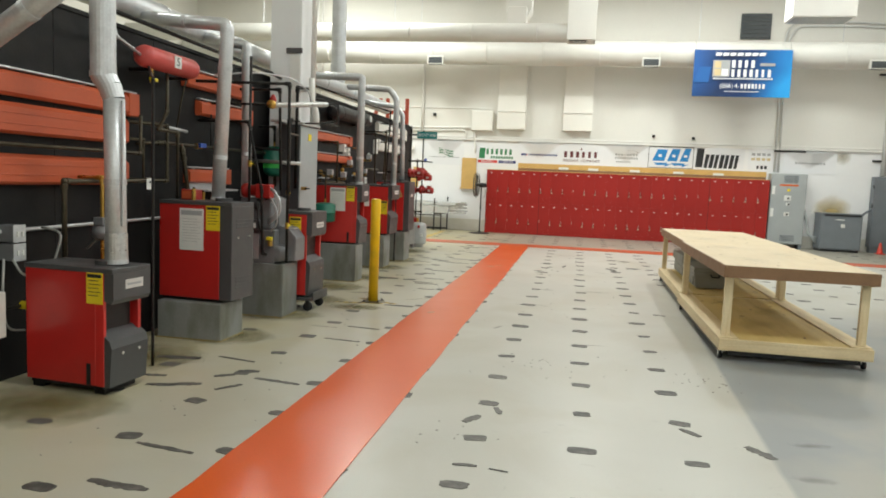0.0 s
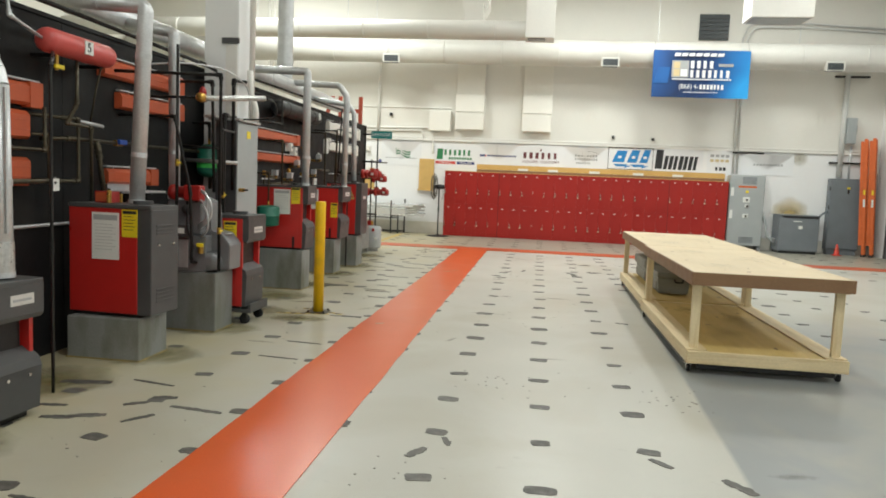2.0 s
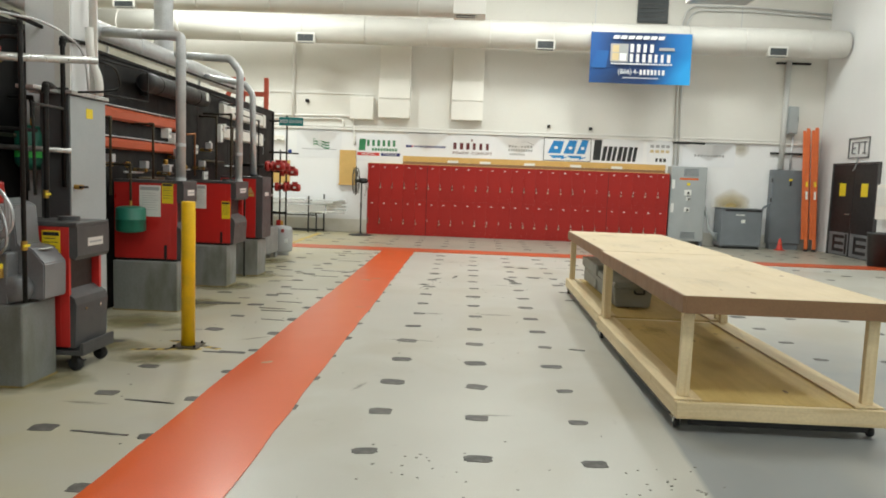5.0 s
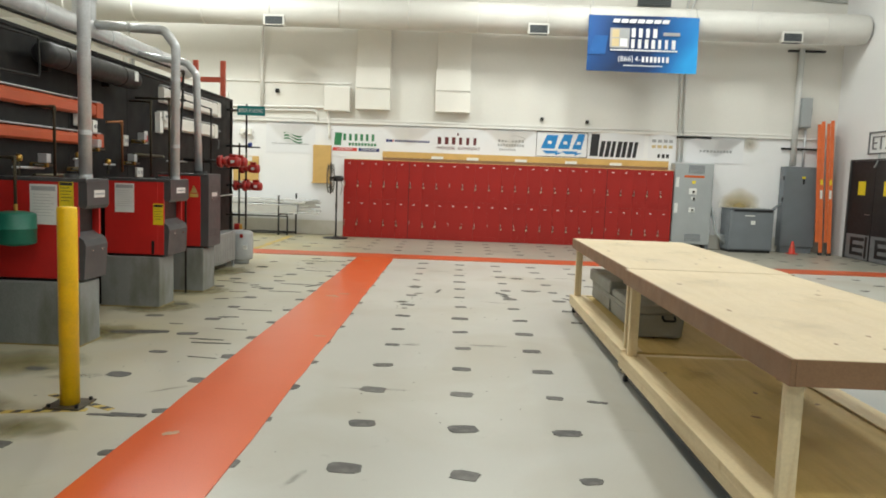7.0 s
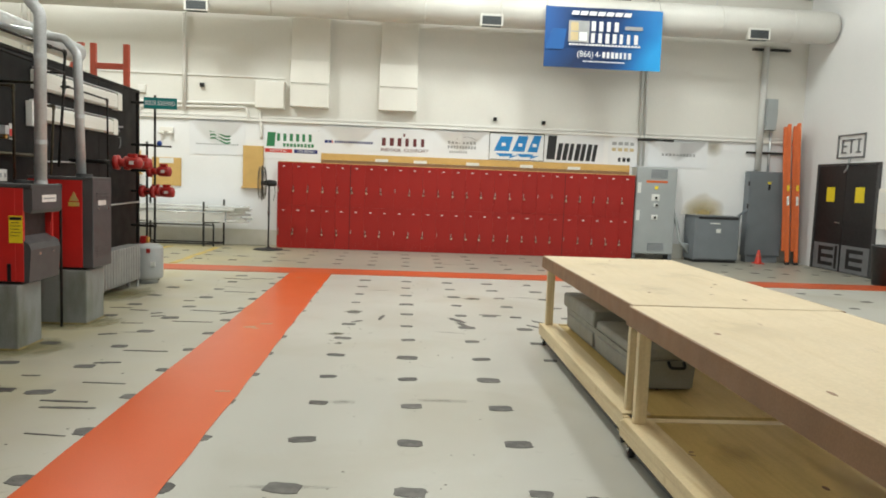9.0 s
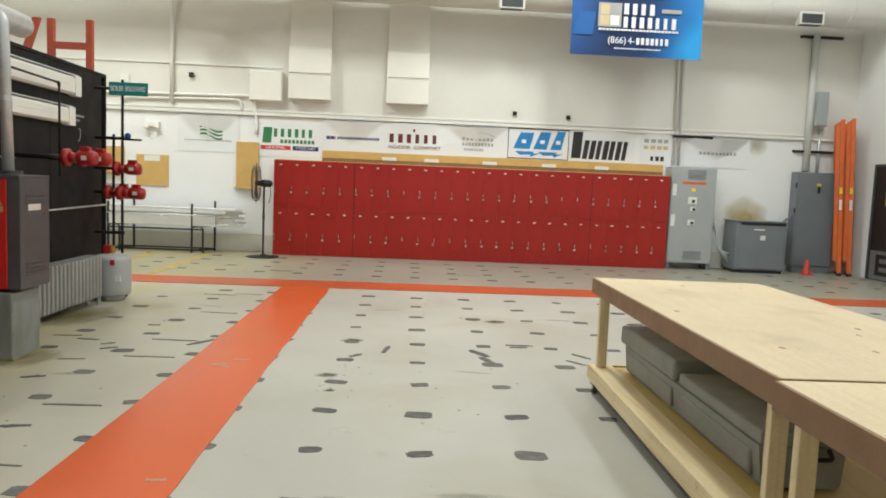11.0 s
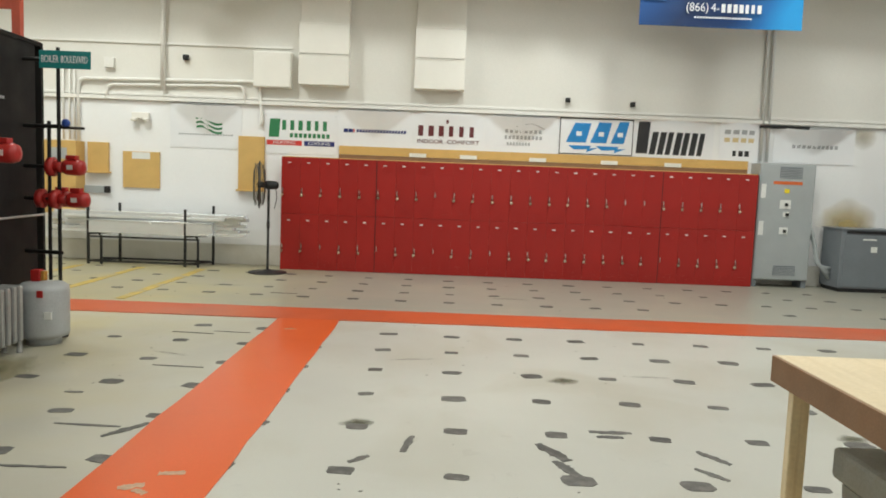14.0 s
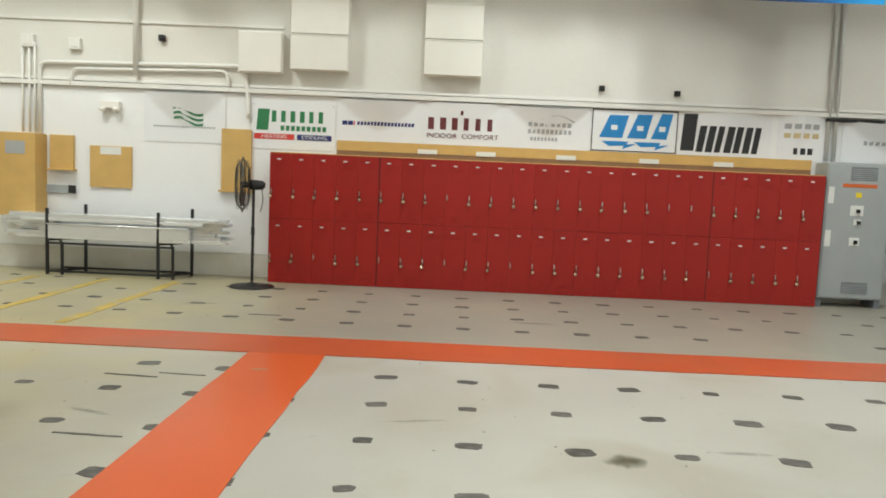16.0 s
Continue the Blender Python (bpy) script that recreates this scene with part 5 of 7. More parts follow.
part("screw", turned(bmesh.new(), (0.07, 0, 0.06), (0.075, 0, 0.06), 0.01, seg=8), "iron", v)

# end of the partition
def pump(x, y, z, turn, label="red cast circulator pump on black pipe"):
    q = thing("circulator_pump", (x, y, z), label, "pump", "red pumps", turn=turn)
    part("motor", lathe(bmesh.new(), [(0.02, -0.01), (0.06, 0.0), (0.068, 0.02), (0.07, 0.13), (0.06, 0.16), (0.02, 0.17)], axis="y", seg=22), "pump_red", q)
    part("bearing", lathe(bmesh.new(), [(0.05, -0.08), (0.045, -0.05), (0.05, -0.01)], axis="y", seg=18), "pump_red", q)
    part("volute", lathe(bmesh.new(), [(0.03, -0.15), (0.08, -0.14), (0.085, -0.09), (0.05, -0.08)], axis="y", seg=22), "pump_red", q)
    part("terminal_box", boxed(-0.035, 0.035, 0.02, 0.11, 0.065, 0.105, r=0.006), "pump_red", q)
    part("name_plate", boxed(0.066, 0.072, 0.05, 0.1, -0.02, 0.02, r=0.0), "plate", q)
    return q


pump(-3.14, 14.0, 1.58, -90)
pump(-3.14, 14.32, 1.58, -90)
pipe_run("pump_pipe", [(-3.69, 13.8, 1.58), (-3.3, 13.85, 1.58), (-3.3, 14.5, 1.58), (-3.69, 14.55, 1.58)], 0.022, "iron", "black iron pipe behind the pumps")
sp = thing("pipe_stand", (-3.35, 15.55, 0), "black pipe stand with valves at the partition end", "pipe stand")
part("post", turned(bmesh.new(), (0, 0, 0.0), (0, 0, 2.52), 0.0155, seg=12), "iron", sp)
part("second_post", turned(bmesh.new(), (-0.14, 0.1, 0.0), (-0.14, 0.1, 1.9), 0.0155, seg=12), "iron", sp)
for z in (2.42, 1.85, 1.5, 1.22, 0.75):
    part("cross_pipe", turned(bmesh.new(), (-0.33, 0.05, z), (0.02, 0.0, z), 0.018, seg=10), "iron", sp)
part("valve_wheel", lathe(bmesh.new(), [(0.008, -0.012), (0.034, -0.009), (0.036, 0.009), (0.008, 0.012)], (0.06, 0, 1.88), axis="y", seg=18), "blue_valve", sp, "blue valve wheel")
part("valve_stem", turned(bmesh.new(), (0.02, 0, 1.84), (0.22, 0, 1.84), 0.012, seg=8), "iron", sp)
part("base_flange", turned(bmesh.new(), (0, 0, 0), (0, 0, 0.03), 0.06, seg=16), "iron", sp)
pump(-3.3, 15.55, 1.5, -90)
pump(-3.42, 15.6, 1.22, -90)
pump(-3.24, 15.5, 1.22, -90)
sg = thing("street_sign", (-3.28, 15.52, 2.41), "dark teal street sign with white lettering on the pipe stand", "sign")
part("plate", boxed(-0.2, 0.24, -0.03, -0.024, -0.075, 0.075, r=0.002), "teal", sg)
lettering("lettering", "BOILER", 0.085, "vinyl", sg, (-0.107, -0.0325, 0.0), (90, 0, 0), width=0.145, depth=0.0015)
lettering("lettering", "BOULEVARD", 0.085, "vinyl", sg, (0.1, -0.0325, 0.0), (90, 0, 0), width=0.225, depth=0.0015)
gt = thing("gas_cylinder", (-3.36, 15.3, 0), "squat dull grey gas cylinder on the floor", "tank")
part("shell", lathe(bmesh.new(), [(0.0, 0.05), (0.13, 0.05), (0.19, 0.07), (0.2, 0.1), (0.2, 0.46), (0.194, 0.49), (0.16, 0.52), (0.03, 0.535)], seg=32), "tank_grey", gt)
part("foot_ring", lathe(bmesh.new(), [(0.13, 0.0), (0.135, 0.0), (0.135, 0.08), (0.13, 0.08)], seg=24), "tank_grey", gt)
part("valve", turned(bmesh.new(), (0, 0, 0.54), (0, 0, 0.62), 0.03, seg=12), "brass", gt)
part("guard", boxed(-0.09, -0.01, -0.04, 0.04, 0.53, 0.63, r=0.01), "pump_red", gt, "red valve guard")
part("tag", boxed(0.05, 0.1, -0.2, -0.185, 0.42, 0.48, r=0.004), "pump_red", gt, "red tag")
part("label", boxed(0.1, 0.16, -0.185, -0.165, 0.24, 0.3, r=0.0), "paper", gt)
rd = thing("cast_radiator", (-3.42, 13.62, 0), "silver painted cast-iron radiator with many columns", "radiator")
N = 17
for k in range(N):
    y = 0.04 + k * 0.08
    bm = bmesh.new()
    box(bm, -0.09, 0.09, y - 0.024, y + 0.024, 0.09, 0.55, 0.02)
    part("section", bm, "rad", rd)
for y in (0.04, 0.04 + (N - 1) * 0.08):
    for x in (-0.06, 0.06):
        part("foot", turned(bmesh.new(), (x, y, 0.0), (x, y, 0.12), 0.022, 0.016, seg=10), "rad", rd)
part("tie_rod", turned(bmesh.new(), (0, 0.0, 0.2), (0, N * 0.08, 0.2), 0.03, seg=10), "rad", rd)
ob = thing("outlet_box", (PX, 14.1, 1.02), "grey outlet box on a wall conduit", "outlet")
part("box", boxed(0, 0.05, -0.04, 0.04, -0.05, 0.05, r=0.005), "galv", ob)
pipe_run("conduit", [(-3.685, 13.1, 1.02), (-3.685, 15.9, 1.06)], 0.011, "galv", "thin steel conduit along the black partition")
cap = thing("wall_caption", (PX, 15.0, 1.98), "small white caption and hook line on the black board", "caption")
for k in range(9):
    part("caption_bar", boxed(0.0, 0.002, 0.05 + k * 0.035, 0.075 + k * 0.035, 0.07, 0.095, r=0.0), "logo_grey", cap)
for k in range(3):
    part("caption_bar", boxed(0.0, 0.002, 0.15 + k * 0.035, 0.175 + k * 0.035, 0.02, 0.042, r=0.0), "logo_grey", cap)
part("hook_line", tube(bmesh.new(), [(0.004, 0.2, -0.06), (0.004, 0.26, -0.06), (0.004, 0.26, -0.16), (0.004, 0.21, -0.2)], 0.004, 0.02, 6), "logo_grey", cap)

# red steel frame standing on the partition's end
fr = thing("red_steel_frame", (-4.0, 15.7, 0), "red oxide steel frame rising behind the partition", "frame")
for x in (-0.22, 0.22):
    part("post", boxed(x - 0.038, x + 0.038, -0.03, 0.03, 0.0, 3.2, r=0.004), "frame_red", fr)
part("rung", boxed(-0.18, 0.18, -0.025, 0.025, 2.86, 2.94, r=0.004), "frame_red", fr)
part("rung", boxed(-0.18, 0.18, -0.025, 0.025, 1.5, 1.58, r=0.004), "frame_red", fr)
bm = bmesh.new()
prism(bm, [(-0.62, 2.6), (-0.54, 2.6), (-0.34, 3.2), (-0.42, 3.2)], "y", -0.03, 0.03)
part("slanted_brace", bm, "frame_red", fr)
part("brace_foot", boxed(-0.62, -0.2, -0.03, 0.03, 2.52, 2.6, r=0.004), "frame_red", fr)

# extra lines and cables round the oil boiler
pipe_run("gas_line", [(-3.68, 6.62, 2.31), (-2.81, 6.96, 2.34), (-2.81, 6.96, 0.58)], 0.015, "iron", "black iron gas line dropping in front of the burner", fittings=True)
pipe_run("gas_line", [(-3.12, 7.95, 1.9), (-2.95, 7.3, 1.88), (-2.93, 7.28, 1.26)], 0.011, "iron", "thin black gas line above the burner", fittings=True)
pipe_run("armoured_cable", [(-3.0, 6.98, 1.22), (-2.9, 6.92, 1.1), (-2.9, 6.93, 0.95), (-3.0, 7.0, 0.88)], 0.009, "galv", "bright armoured cable on the burner", "cable", bend=0.1)
pipe_run("armoured_cable", [(-3.15, 7.02, 1.2), (-3.1, 6.92, 0.95), (-3.05, 6.95, 0.8), (-3.1, 7.0, 0.7)], 0.009, "rubber", "black cable on the burner side", "cable", bend=0.1)
pipe_run("relief_pipe", [(-3.5, 5.68, 2.3), (-3.3, 5.4, 2.2), (-3.02, 5.0, 2.1), (-3.02, 5.0, 0.95), (-3.02, 5.001, 0.3), (-3.02, 5.0, 0.0)], 0.011, "iron", "black iron drop pipe standing beside the first boiler", fittings=True)
pipe_run("relief_pipe", [(-3.2, 12.22, 1.33), (-3.06, 12.22, 1.33), (-3.06, 12.22, 0.03)], 0.012, "iron", "thin relief pipe between two boilers", fittings=True)
for (x, y, z) in ((-2.81, 6.96, 0.95), (-3.22, 6.96, 1.55), (-3.16, 7.78, 1.25)):
    v = thing("yellow_gas_cock", (x, y, z), "brass gas cock with a yellow lever", "valve", "gas cocks")
    part("body", turned(bmesh.new(), (0, 0, -0.03), (0, 0, 0.03), 0.02, seg=12), "brass", v)
    part("lever", boxed(0.018, 0.03, -0.045, 0.02, -0.008, 0.008, r=0.003), "sticker", v)
for (y, z, h) in ((6.05, 1.22, 0.1), (6.2, 1.22, 0.07)):
    v = thing("air_vent", (-3.3, y, z - 0.02), "small brass air vent on the boiler top", "valve", "air vents")
    part("body", turned(bmesh.new(), (0, 0, 0), (0, 0, h), 0.018, seg=12), "brass", v)
    part("cap", turned(bmesh.new(), (0, 0, h), (0, 0, h + 0.015), 0.012, seg=10), "iron", v)
rbx = thing("relay_box", (-3.36, 6.12, 1.2), "small red relay box on the boiler top", "control box")
part("case", boxed(-0.07, 0.07, -0.06, 0.06, 0, 0.09, r=0.006), "pump_red", rbx)
part("cover_plate", boxed(-0.06, 0.06, -0.065, -0.06, 0.01, 0.08, r=0.003), "baseboard", rbx)

# brown grime round the plinths
M["grime"] = soft_stain("olive_floor_grime", (0.20, 0.17, 0.06), 0.6, 0.55, 0.3, "xy")
for (x, y, sx_, sy_) in ((-3.0, 6.1, 1.0, 1.4), (-3.0, 7.2, 1.1, 1.4), (-3.05, 8.2, 1.1, 1.3), (-3.1, 9.2, 1.0, 1.6), (-3.1, 10.2, 1.0, 1.6), (-3.1, 11.5, 1.0, 1.6), (-3.1, 12.6, 1.0, 1.6), (-3.3, 14.3, 0.8, 2.2), (-3.2, 5.2, 1.0, 1.8), (-3.1, 4.0, 1.2, 1.6), (-2.4, 7.9, 0.8, 0.8)):
    gm = part("floor_grime", box(bmesh.new(), -0.6, 0.6, -0.33, 0.33, 0.0002, 0.0012), "grime", floor)
    gm.matrix_local = pose(x, y, 0) @ Matrix.Diagonal((sx_, sy_, 1, 1))


# ---- lockers ----
LX0, LX1, LY = -2.605, 5.06, 20.82
CW = (LX1 - LX0) / 25
DOOR_H = 0.9


def locker_door_mesh():
    bm = bmesh.new()
    box(bm, 0.0008, CW - 0.0008, -0.02, 0.0, 0.002, DOOR_H + 0.0025, 0.0015)
    for z0 in (0.05, DOOR_H - 0.2):
        for k in range(5):
            z = z0 + k * 0.022
            box(bm, CW * 0.3, CW * 0.74, -0.0225, -0.019, z, z + 0.009)
    return bm


M["joint"] = mat("dark_joint", (0.045, 0.006, 0.006), 0.6, vary=0.3, scale=8)


def mesh_of(bm, name, material):
    me = bpy.data.meshes.new(name)
    bm.normal_update()
    bm.to_mesh(me)
    bm.free()
    me.materials.append(M[material])
    return me


door_me = mesh_of(locker_door_mesh(), "door", "locker")
plate_me = mesh_of(boxed(-0.026, 0.026, -0.025, -0.02, -0.009, 0.009, r=0.002), "number_plate", "plate")
latch_me = mesh_of(boxed(-0.006, 0.006, -0.036, -0.02, -0.02, 0.065, r=0.002), "latch", "chrome")
bm = bmesh.new()
lathe(bm, [(0.005, -0.013), (0.02, -0.011), (0.022, 0.0), (0.02, 0.011), (0.005, 0.013)], (0, -0.045, -0.05), axis="y", seg=14)
M["padlock"] = mat("worn_brassy_steel", (0.52, 0.45, 0.33), 0.3, metal=0.85, vary=0.2, scale=20, rand=0.35)
lock_me = mesh_of(bm, "padlock", "padlock")
shackle_me = mesh_of(tube(bmesh.new(), [(-0.013, -0.045, -0.035), (-0.013, -0.045, 0.005), (0.013, -0.045, 0.005), (0.013, -0.045, -0.035)], 0.004, 0.012, 6), "shackle", "old_pipe")
part_rng = random.Random(5)


def sub(name, me, parent, at, turn=(0, 0, 0)):
    ob = new(name, me)
    ob.parent = parent
    ob.matrix_local = pose(*at, *turn)
    return ob


for unit in range(5):
    ux = LX0 + unit * 5 * CW
    tight = (0.003, 0.0, 0.0, 0.0, 0.004)[unit]
    lk = thing("locker_bank", (ux + tight, LY + tight, 0), "dark red steel locker bank, ten doors with padlocks", "lockers", "row of red lockers")
    bm = bmesh.new()
    box(bm, 0.002, 5 * CW - 0.002, 0.0, 0.40, 0.0, 1.815, 0.003)
    part("carcass", bm, "locker_body", lk)
    if unit in (1, 4):
        part("joint_strip", boxed(-0.006, 0.005, -0.026, -0.0225, 0.01, 1.81, r=0.0), "joint", lk)
    part("plinth", boxed(0.004, 5 * CW - 0.004, -0.012, -0.001, 0.0, 0.012, r=0.0), "locker_body", lk)
    for cidx in range(5):
        for tier in range(2):
            d = sub("door", door_me, lk, (cidx * CW, -0.002, 0.005 + tier * 0.905))
            zoff = 0.82 if tier else 0.80
            sub("number_plate", plate_me, d, (CW * 0.42, 0, zoff), (0, 0, 0))
            sub("latch", latch_me, d, (CW * 0.09, 0, 0.36))
            if part_rng.random() < 0.86:
                tilt = part_rng.uniform(-14, 14)
                pk = sub("padlock", lock_me, d, (CW * 0.09, 0, 0.35), (0, tilt, 0))
                sh = new("shackle", shackle_me)
                sh.parent = d
                sh.matrix_local = pose(CW * 0.09, 0, 0.35, 0, tilt, 0)
tb = thing("tan_backboard", (1.7, WY1, 1.66), "long tan fibreboard strip above the lockers", "board")
part("board", boxed(-3.45, 3.35, -0.03, -0.002, 0.245, 0.385, r=0.002), "tan", tb)
# The shadow band just above the lockers, put in as a brown strip.
part("lower_board", boxed(-3.45, 3.35, -0.028, -0.002, 0.0, 0.243, r=0.002), "edge", tb, "brown strip standing in for the shade above the lockers")
part("edge_trim", boxed(-4.3, 3.36, -0.42, -0.032, 0.155, 0.168, r=0.002), "tan", tb)
for x in (-2.74, -1.9, -0.75, 0.44, 1.5, 2.9, 3.28):
    tcard = thing("paper_tag", (1.7 + x + 0.6, WY1 - 0.035, 1.93), "white paper tag taped to the board", "tag", "paper tags")
    part("sheet", boxed(-0.14 if abs(x) < 2.8 else -0.08, 0.14 if abs(x) < 2.8 else 0.08, -0.006, 0.0, -0.03, 0.035, r=0.0), "paper", tcard)


# ---- banners ----
def cloth_depth(u, v, sag, wave, ph):
    """How far the cloth stands off: gentle waves, and a fold that falls forward between the top corners."""
    fold = max(0.0, v - 0.28 - 0.72 * abs(2 * u - 1) ** 1.3)
    return -0.006 - wave * (0.5 + 0.5 * math.sin(u * 7 + ph + v * 2)) - sag * 3.0 * fold


def banner_cloth(w, h, sag=0.03, wave=0.02, seed=0, thick=0.003, nx=28, nz=14):
    """Hung cloth: gentle waves, and the top edge dips between its fixings."""
    ph = random.Random(seed).uniform(0, 6)
    bm = bmesh.new()
    grid = [[], []]
    for s, off in enumerate((0.0, thick)):
        for i in range(nx + 1):
            col = []
            for k in range(nz + 1):
                u, v = i / nx, k / nz
                dip = sag * 0.5 * (1 - (2 * u - 1) ** 2) * v ** 3
                col.append(bm.verts.new(((u - 0.5) * w, off + cloth_depth(u, v, sag, wave, ph), v * h - dip)))
            grid[s].append(col)
    for s in range(2):
        g = grid[s]
        for i in range(nx):
            for k in range(nz):
                f = bm.faces.new((g[i][k], g[i + 1][k], g[i + 1][k + 1], g[i][k + 1]))
                f.smooth = True
    a, c = grid
    for i in range(nx):
        bm.faces.new((a[i][0], a[i + 1][0], c[i + 1][0], c[i][0]))
        bm.faces.new((a[i][nz], a[i + 1][nz], c[i + 1][nz], c[i][nz]))
    for k in range(nz):
        bm.faces.new((a[0][k], a[0][k + 1], c[0][k + 1], c[0][k]))
        bm.faces.new((a[nx][k], a[nx][k + 1], c[nx][k + 1], c[nx][k]))
    bmesh.ops.recalc_face_normals(bm, faces=bm.faces)
    for e in bm.edges:
        if any(not q.smooth for q in e.link_faces):
            e.smooth = False
    return bm


CLOTH = {}


def banner(x0, x1, z0, z1, label, seed, sag=0.03, wave=0.004):
    b = thing("wall_banner", ((x0 + x1) / 2, WY1 - 0.013, z0), label, "banner", "sponsor banners")
    CLOTH[b.name] = (x1 - x0, z1 - z0, sag, wave, random.Random(seed).uniform(0, 6))
    part("cloth", banner_cloth(x1 - x0, z1 - z0, sag, wave, seed), "vinyl", b)
    for s in (-1, 1):
        part("grommet", turned(bmesh.new(), (s * ((x1 - x0) / 2 - 0.03), -0.012, z1 - z0 - 0.03), (s * ((x1 - x0) / 2 - 0.03), 0.008, z1 - z0 - 0.03), 0.007, seg=10), "chrome", b)
    return b


def press(b, bm):
    """Lay print that was drawn flat onto the cloth."""
    w, h, sag, wave, ph = CLOTH[b.name]
    for v in bm.verts:
        v.co.y += cloth_depth(v.co.x / w + 0.5, v.co.z / h, sag, wave, ph) - BY - 0.0035
    return bm


BY = -0.046


def bars(b, x0, x1, z0, z1, material, n=1, gap=0.25, name="print_bar", slant=0.0, y=BY, seed=0):
    """n plain bars filling a rectangle, as unreadable or trade-name print."""
    w = (x1 - x0) / n
    for k in range(n):
        a, c = x0 + k * w, x0 + k * w + w * (1 - gap)
        bm = bmesh.new()
        prism(bm, [(a, z0), (c, z0), (c + slant, z1), (a + slant, z1)], "y", y, y + 0.003)
        part(name, press(b, bm) if b.name in CLOTH else bm, material, b)


def blocks(b, x0, x1, z0, z1, material, pattern, gap=0.18, slant=0.0, y=BY):
    """Plain upright blocks in a row, standing in for a trade name."""
    n = len(pattern)
    w = (x1 - x0) / n
    H = z1 - z0
    for k, code in enumerate(pattern):
        a, c = x0 + k * w, x0 + (k + 1) * w - w * gap
        bm = bmesh.new()

        def slab(p0, p1, q0, q1):
            prism(bm, [(p0 + slant * (q0 - z0) / H, q0), (p1 + slant * (q0 - z0) / H, q0), (p1 + slant * (q1 - z0) / H, q1), (p0 + slant * (q1 - z0) / H, q1)], "y", y, y + 0.003)

        slab(a, c - (c - a) * (0.0, 0.12, 0.0, 0.2, 0.06)[(k + int(code)) % 5], z0, z1)
        part("logo_stroke", press(b, bm) if b.name in CLOTH else bm, material, b)


b = banner(-4.55, -3.37, 1.92, 2.64, "white vinyl banner with a green wave mark", 1, 0.07)
for k in range(3):
    bm = bmesh.new()
    pts = []
    for i in range(9):
        u = i / 8
        pts.append((-0.15 + 0.42 * u, 0.50 - k * 0.07 - 0.08 * u + 0.03 * math.sin(u * 6.28)))
    prism(bm, pts + [(x, z - 0.034) for x, z in pts[::-1]], "y", BY, BY + 0.003)
    part("wave_mark", press(b, bm), "logo_green", b)
bars(b, -0.45, 0.46, 0.21, 0.235, "logo_grey", 20, 0.35)
b = banner(-3.0, -1.78, 1.88, 2.54, "white banner with green lettering and a red-blue strip", 2, 0.0, 0.003)
blocks(b, -0.53, -0.34, 0.27, 0.57, "logo_green", "4", 0.05, 0.02)
blocks(b, -0.31, 0.5, 0.39, 0.55, "logo_green", "433224", 0.5, 0)
bars(b, -0.18, 0.5, 0.27, 0.34, "logo_green", 9, 0.3)
bars(b, -0.56, 0.02, 0.14, 0.22, "logo_red", 1, 0.0)
bars(b, 0.06, 0.56, 0.14, 0.22, "logo_navy", 1, 0.0)
lettering("lettering", "HEATING", 0.07, "vinyl", b, (-0.27, -0.0175, 0.18), (90, 0, 0), width=0.36, depth=0.001)
lettering("lettering", "COOLING", 0.07, "vinyl", b, (0.31, -0.0175, 0.18), (90, 0, 0), width=0.36, depth=0.001)
b = banner(-1.775, -0.545, 2.02, 2.65, "white banner with small blue trade print", 3, 0.07)
bars(b, -0.52, -0.36, 0.25, 0.31, "logo_navy", 2, 0.1)
bars(b, -0.36, -0.34, 0.25, 0.31, "logo_red", 1, 0.0)
bars(b, -0.31, 0.52, 0.255, 0.305, "logo_navy", 17, 0.3, slant=0.01)
b = banner(-0.54, 0.645, 2.03, 2.65, "white banner with dark maroon block print", 4, 0.03)
blocks(b, -0.5, 0.52, 0.23, 0.40, "maroon", "412543", 0.48, 0)
part("logo_stroke", press(b, boxed(-0.04, 0.0, BY, BY + 0.003, 0.44, 0.5, r=0.0)), "maroon", b)
lettering("lettering", "INDOOR", 0.095, "maroon", b, (-0.3, -0.0135, 0.14), (90, 0, 0), width=0.43, depth=0.0015)
lettering("lettering", "COMFORT", 0.095, "maroon", b, (0.25, -0.0135, 0.14), (90, 0, 0), width=0.53, depth=0.0015)
b = banner(0.65, 1.885, 2.04, 2.65, "white banner with pale grey trade print", 5, 0.08)
bars(b, -0.28, 0.36, 0.32, 0.38, "logo_grey", 8, 0.35)
bars(b, -0.28, 0.36, 0.22, 0.28, "logo_grey", 10, 0.35)
bars(b, -0.24, 0.16, 0.12, 0.17, "logo_grey", 8, 0.35)
part("arc_mark", press(b, tube(bmesh.new(), [(-0.1, BY, 0.42), (0.15, BY, 0.49), (0.38, BY, 0.40)], 0.006, 0.2, 6)), "logo_grey", b)
b = banner(1.89, 3.12, 2.05, 2.66, "white banner with blue slanted logo and black border", 6, 0.0, 0.003)
for (x0, x1, z0, z1) in ((-0.6, 0.6, 0.585, 0.605), (-0.6, 0.6, 0.005, 0.02), (-0.61, -0.597, 0.005, 0.605), (0.597, 0.61, 0.005, 0.605)):
    part("border_line", press(b, boxed(x0, x1, BY, BY + 0.003, z0, z1, r=0.0)), "ink", b)
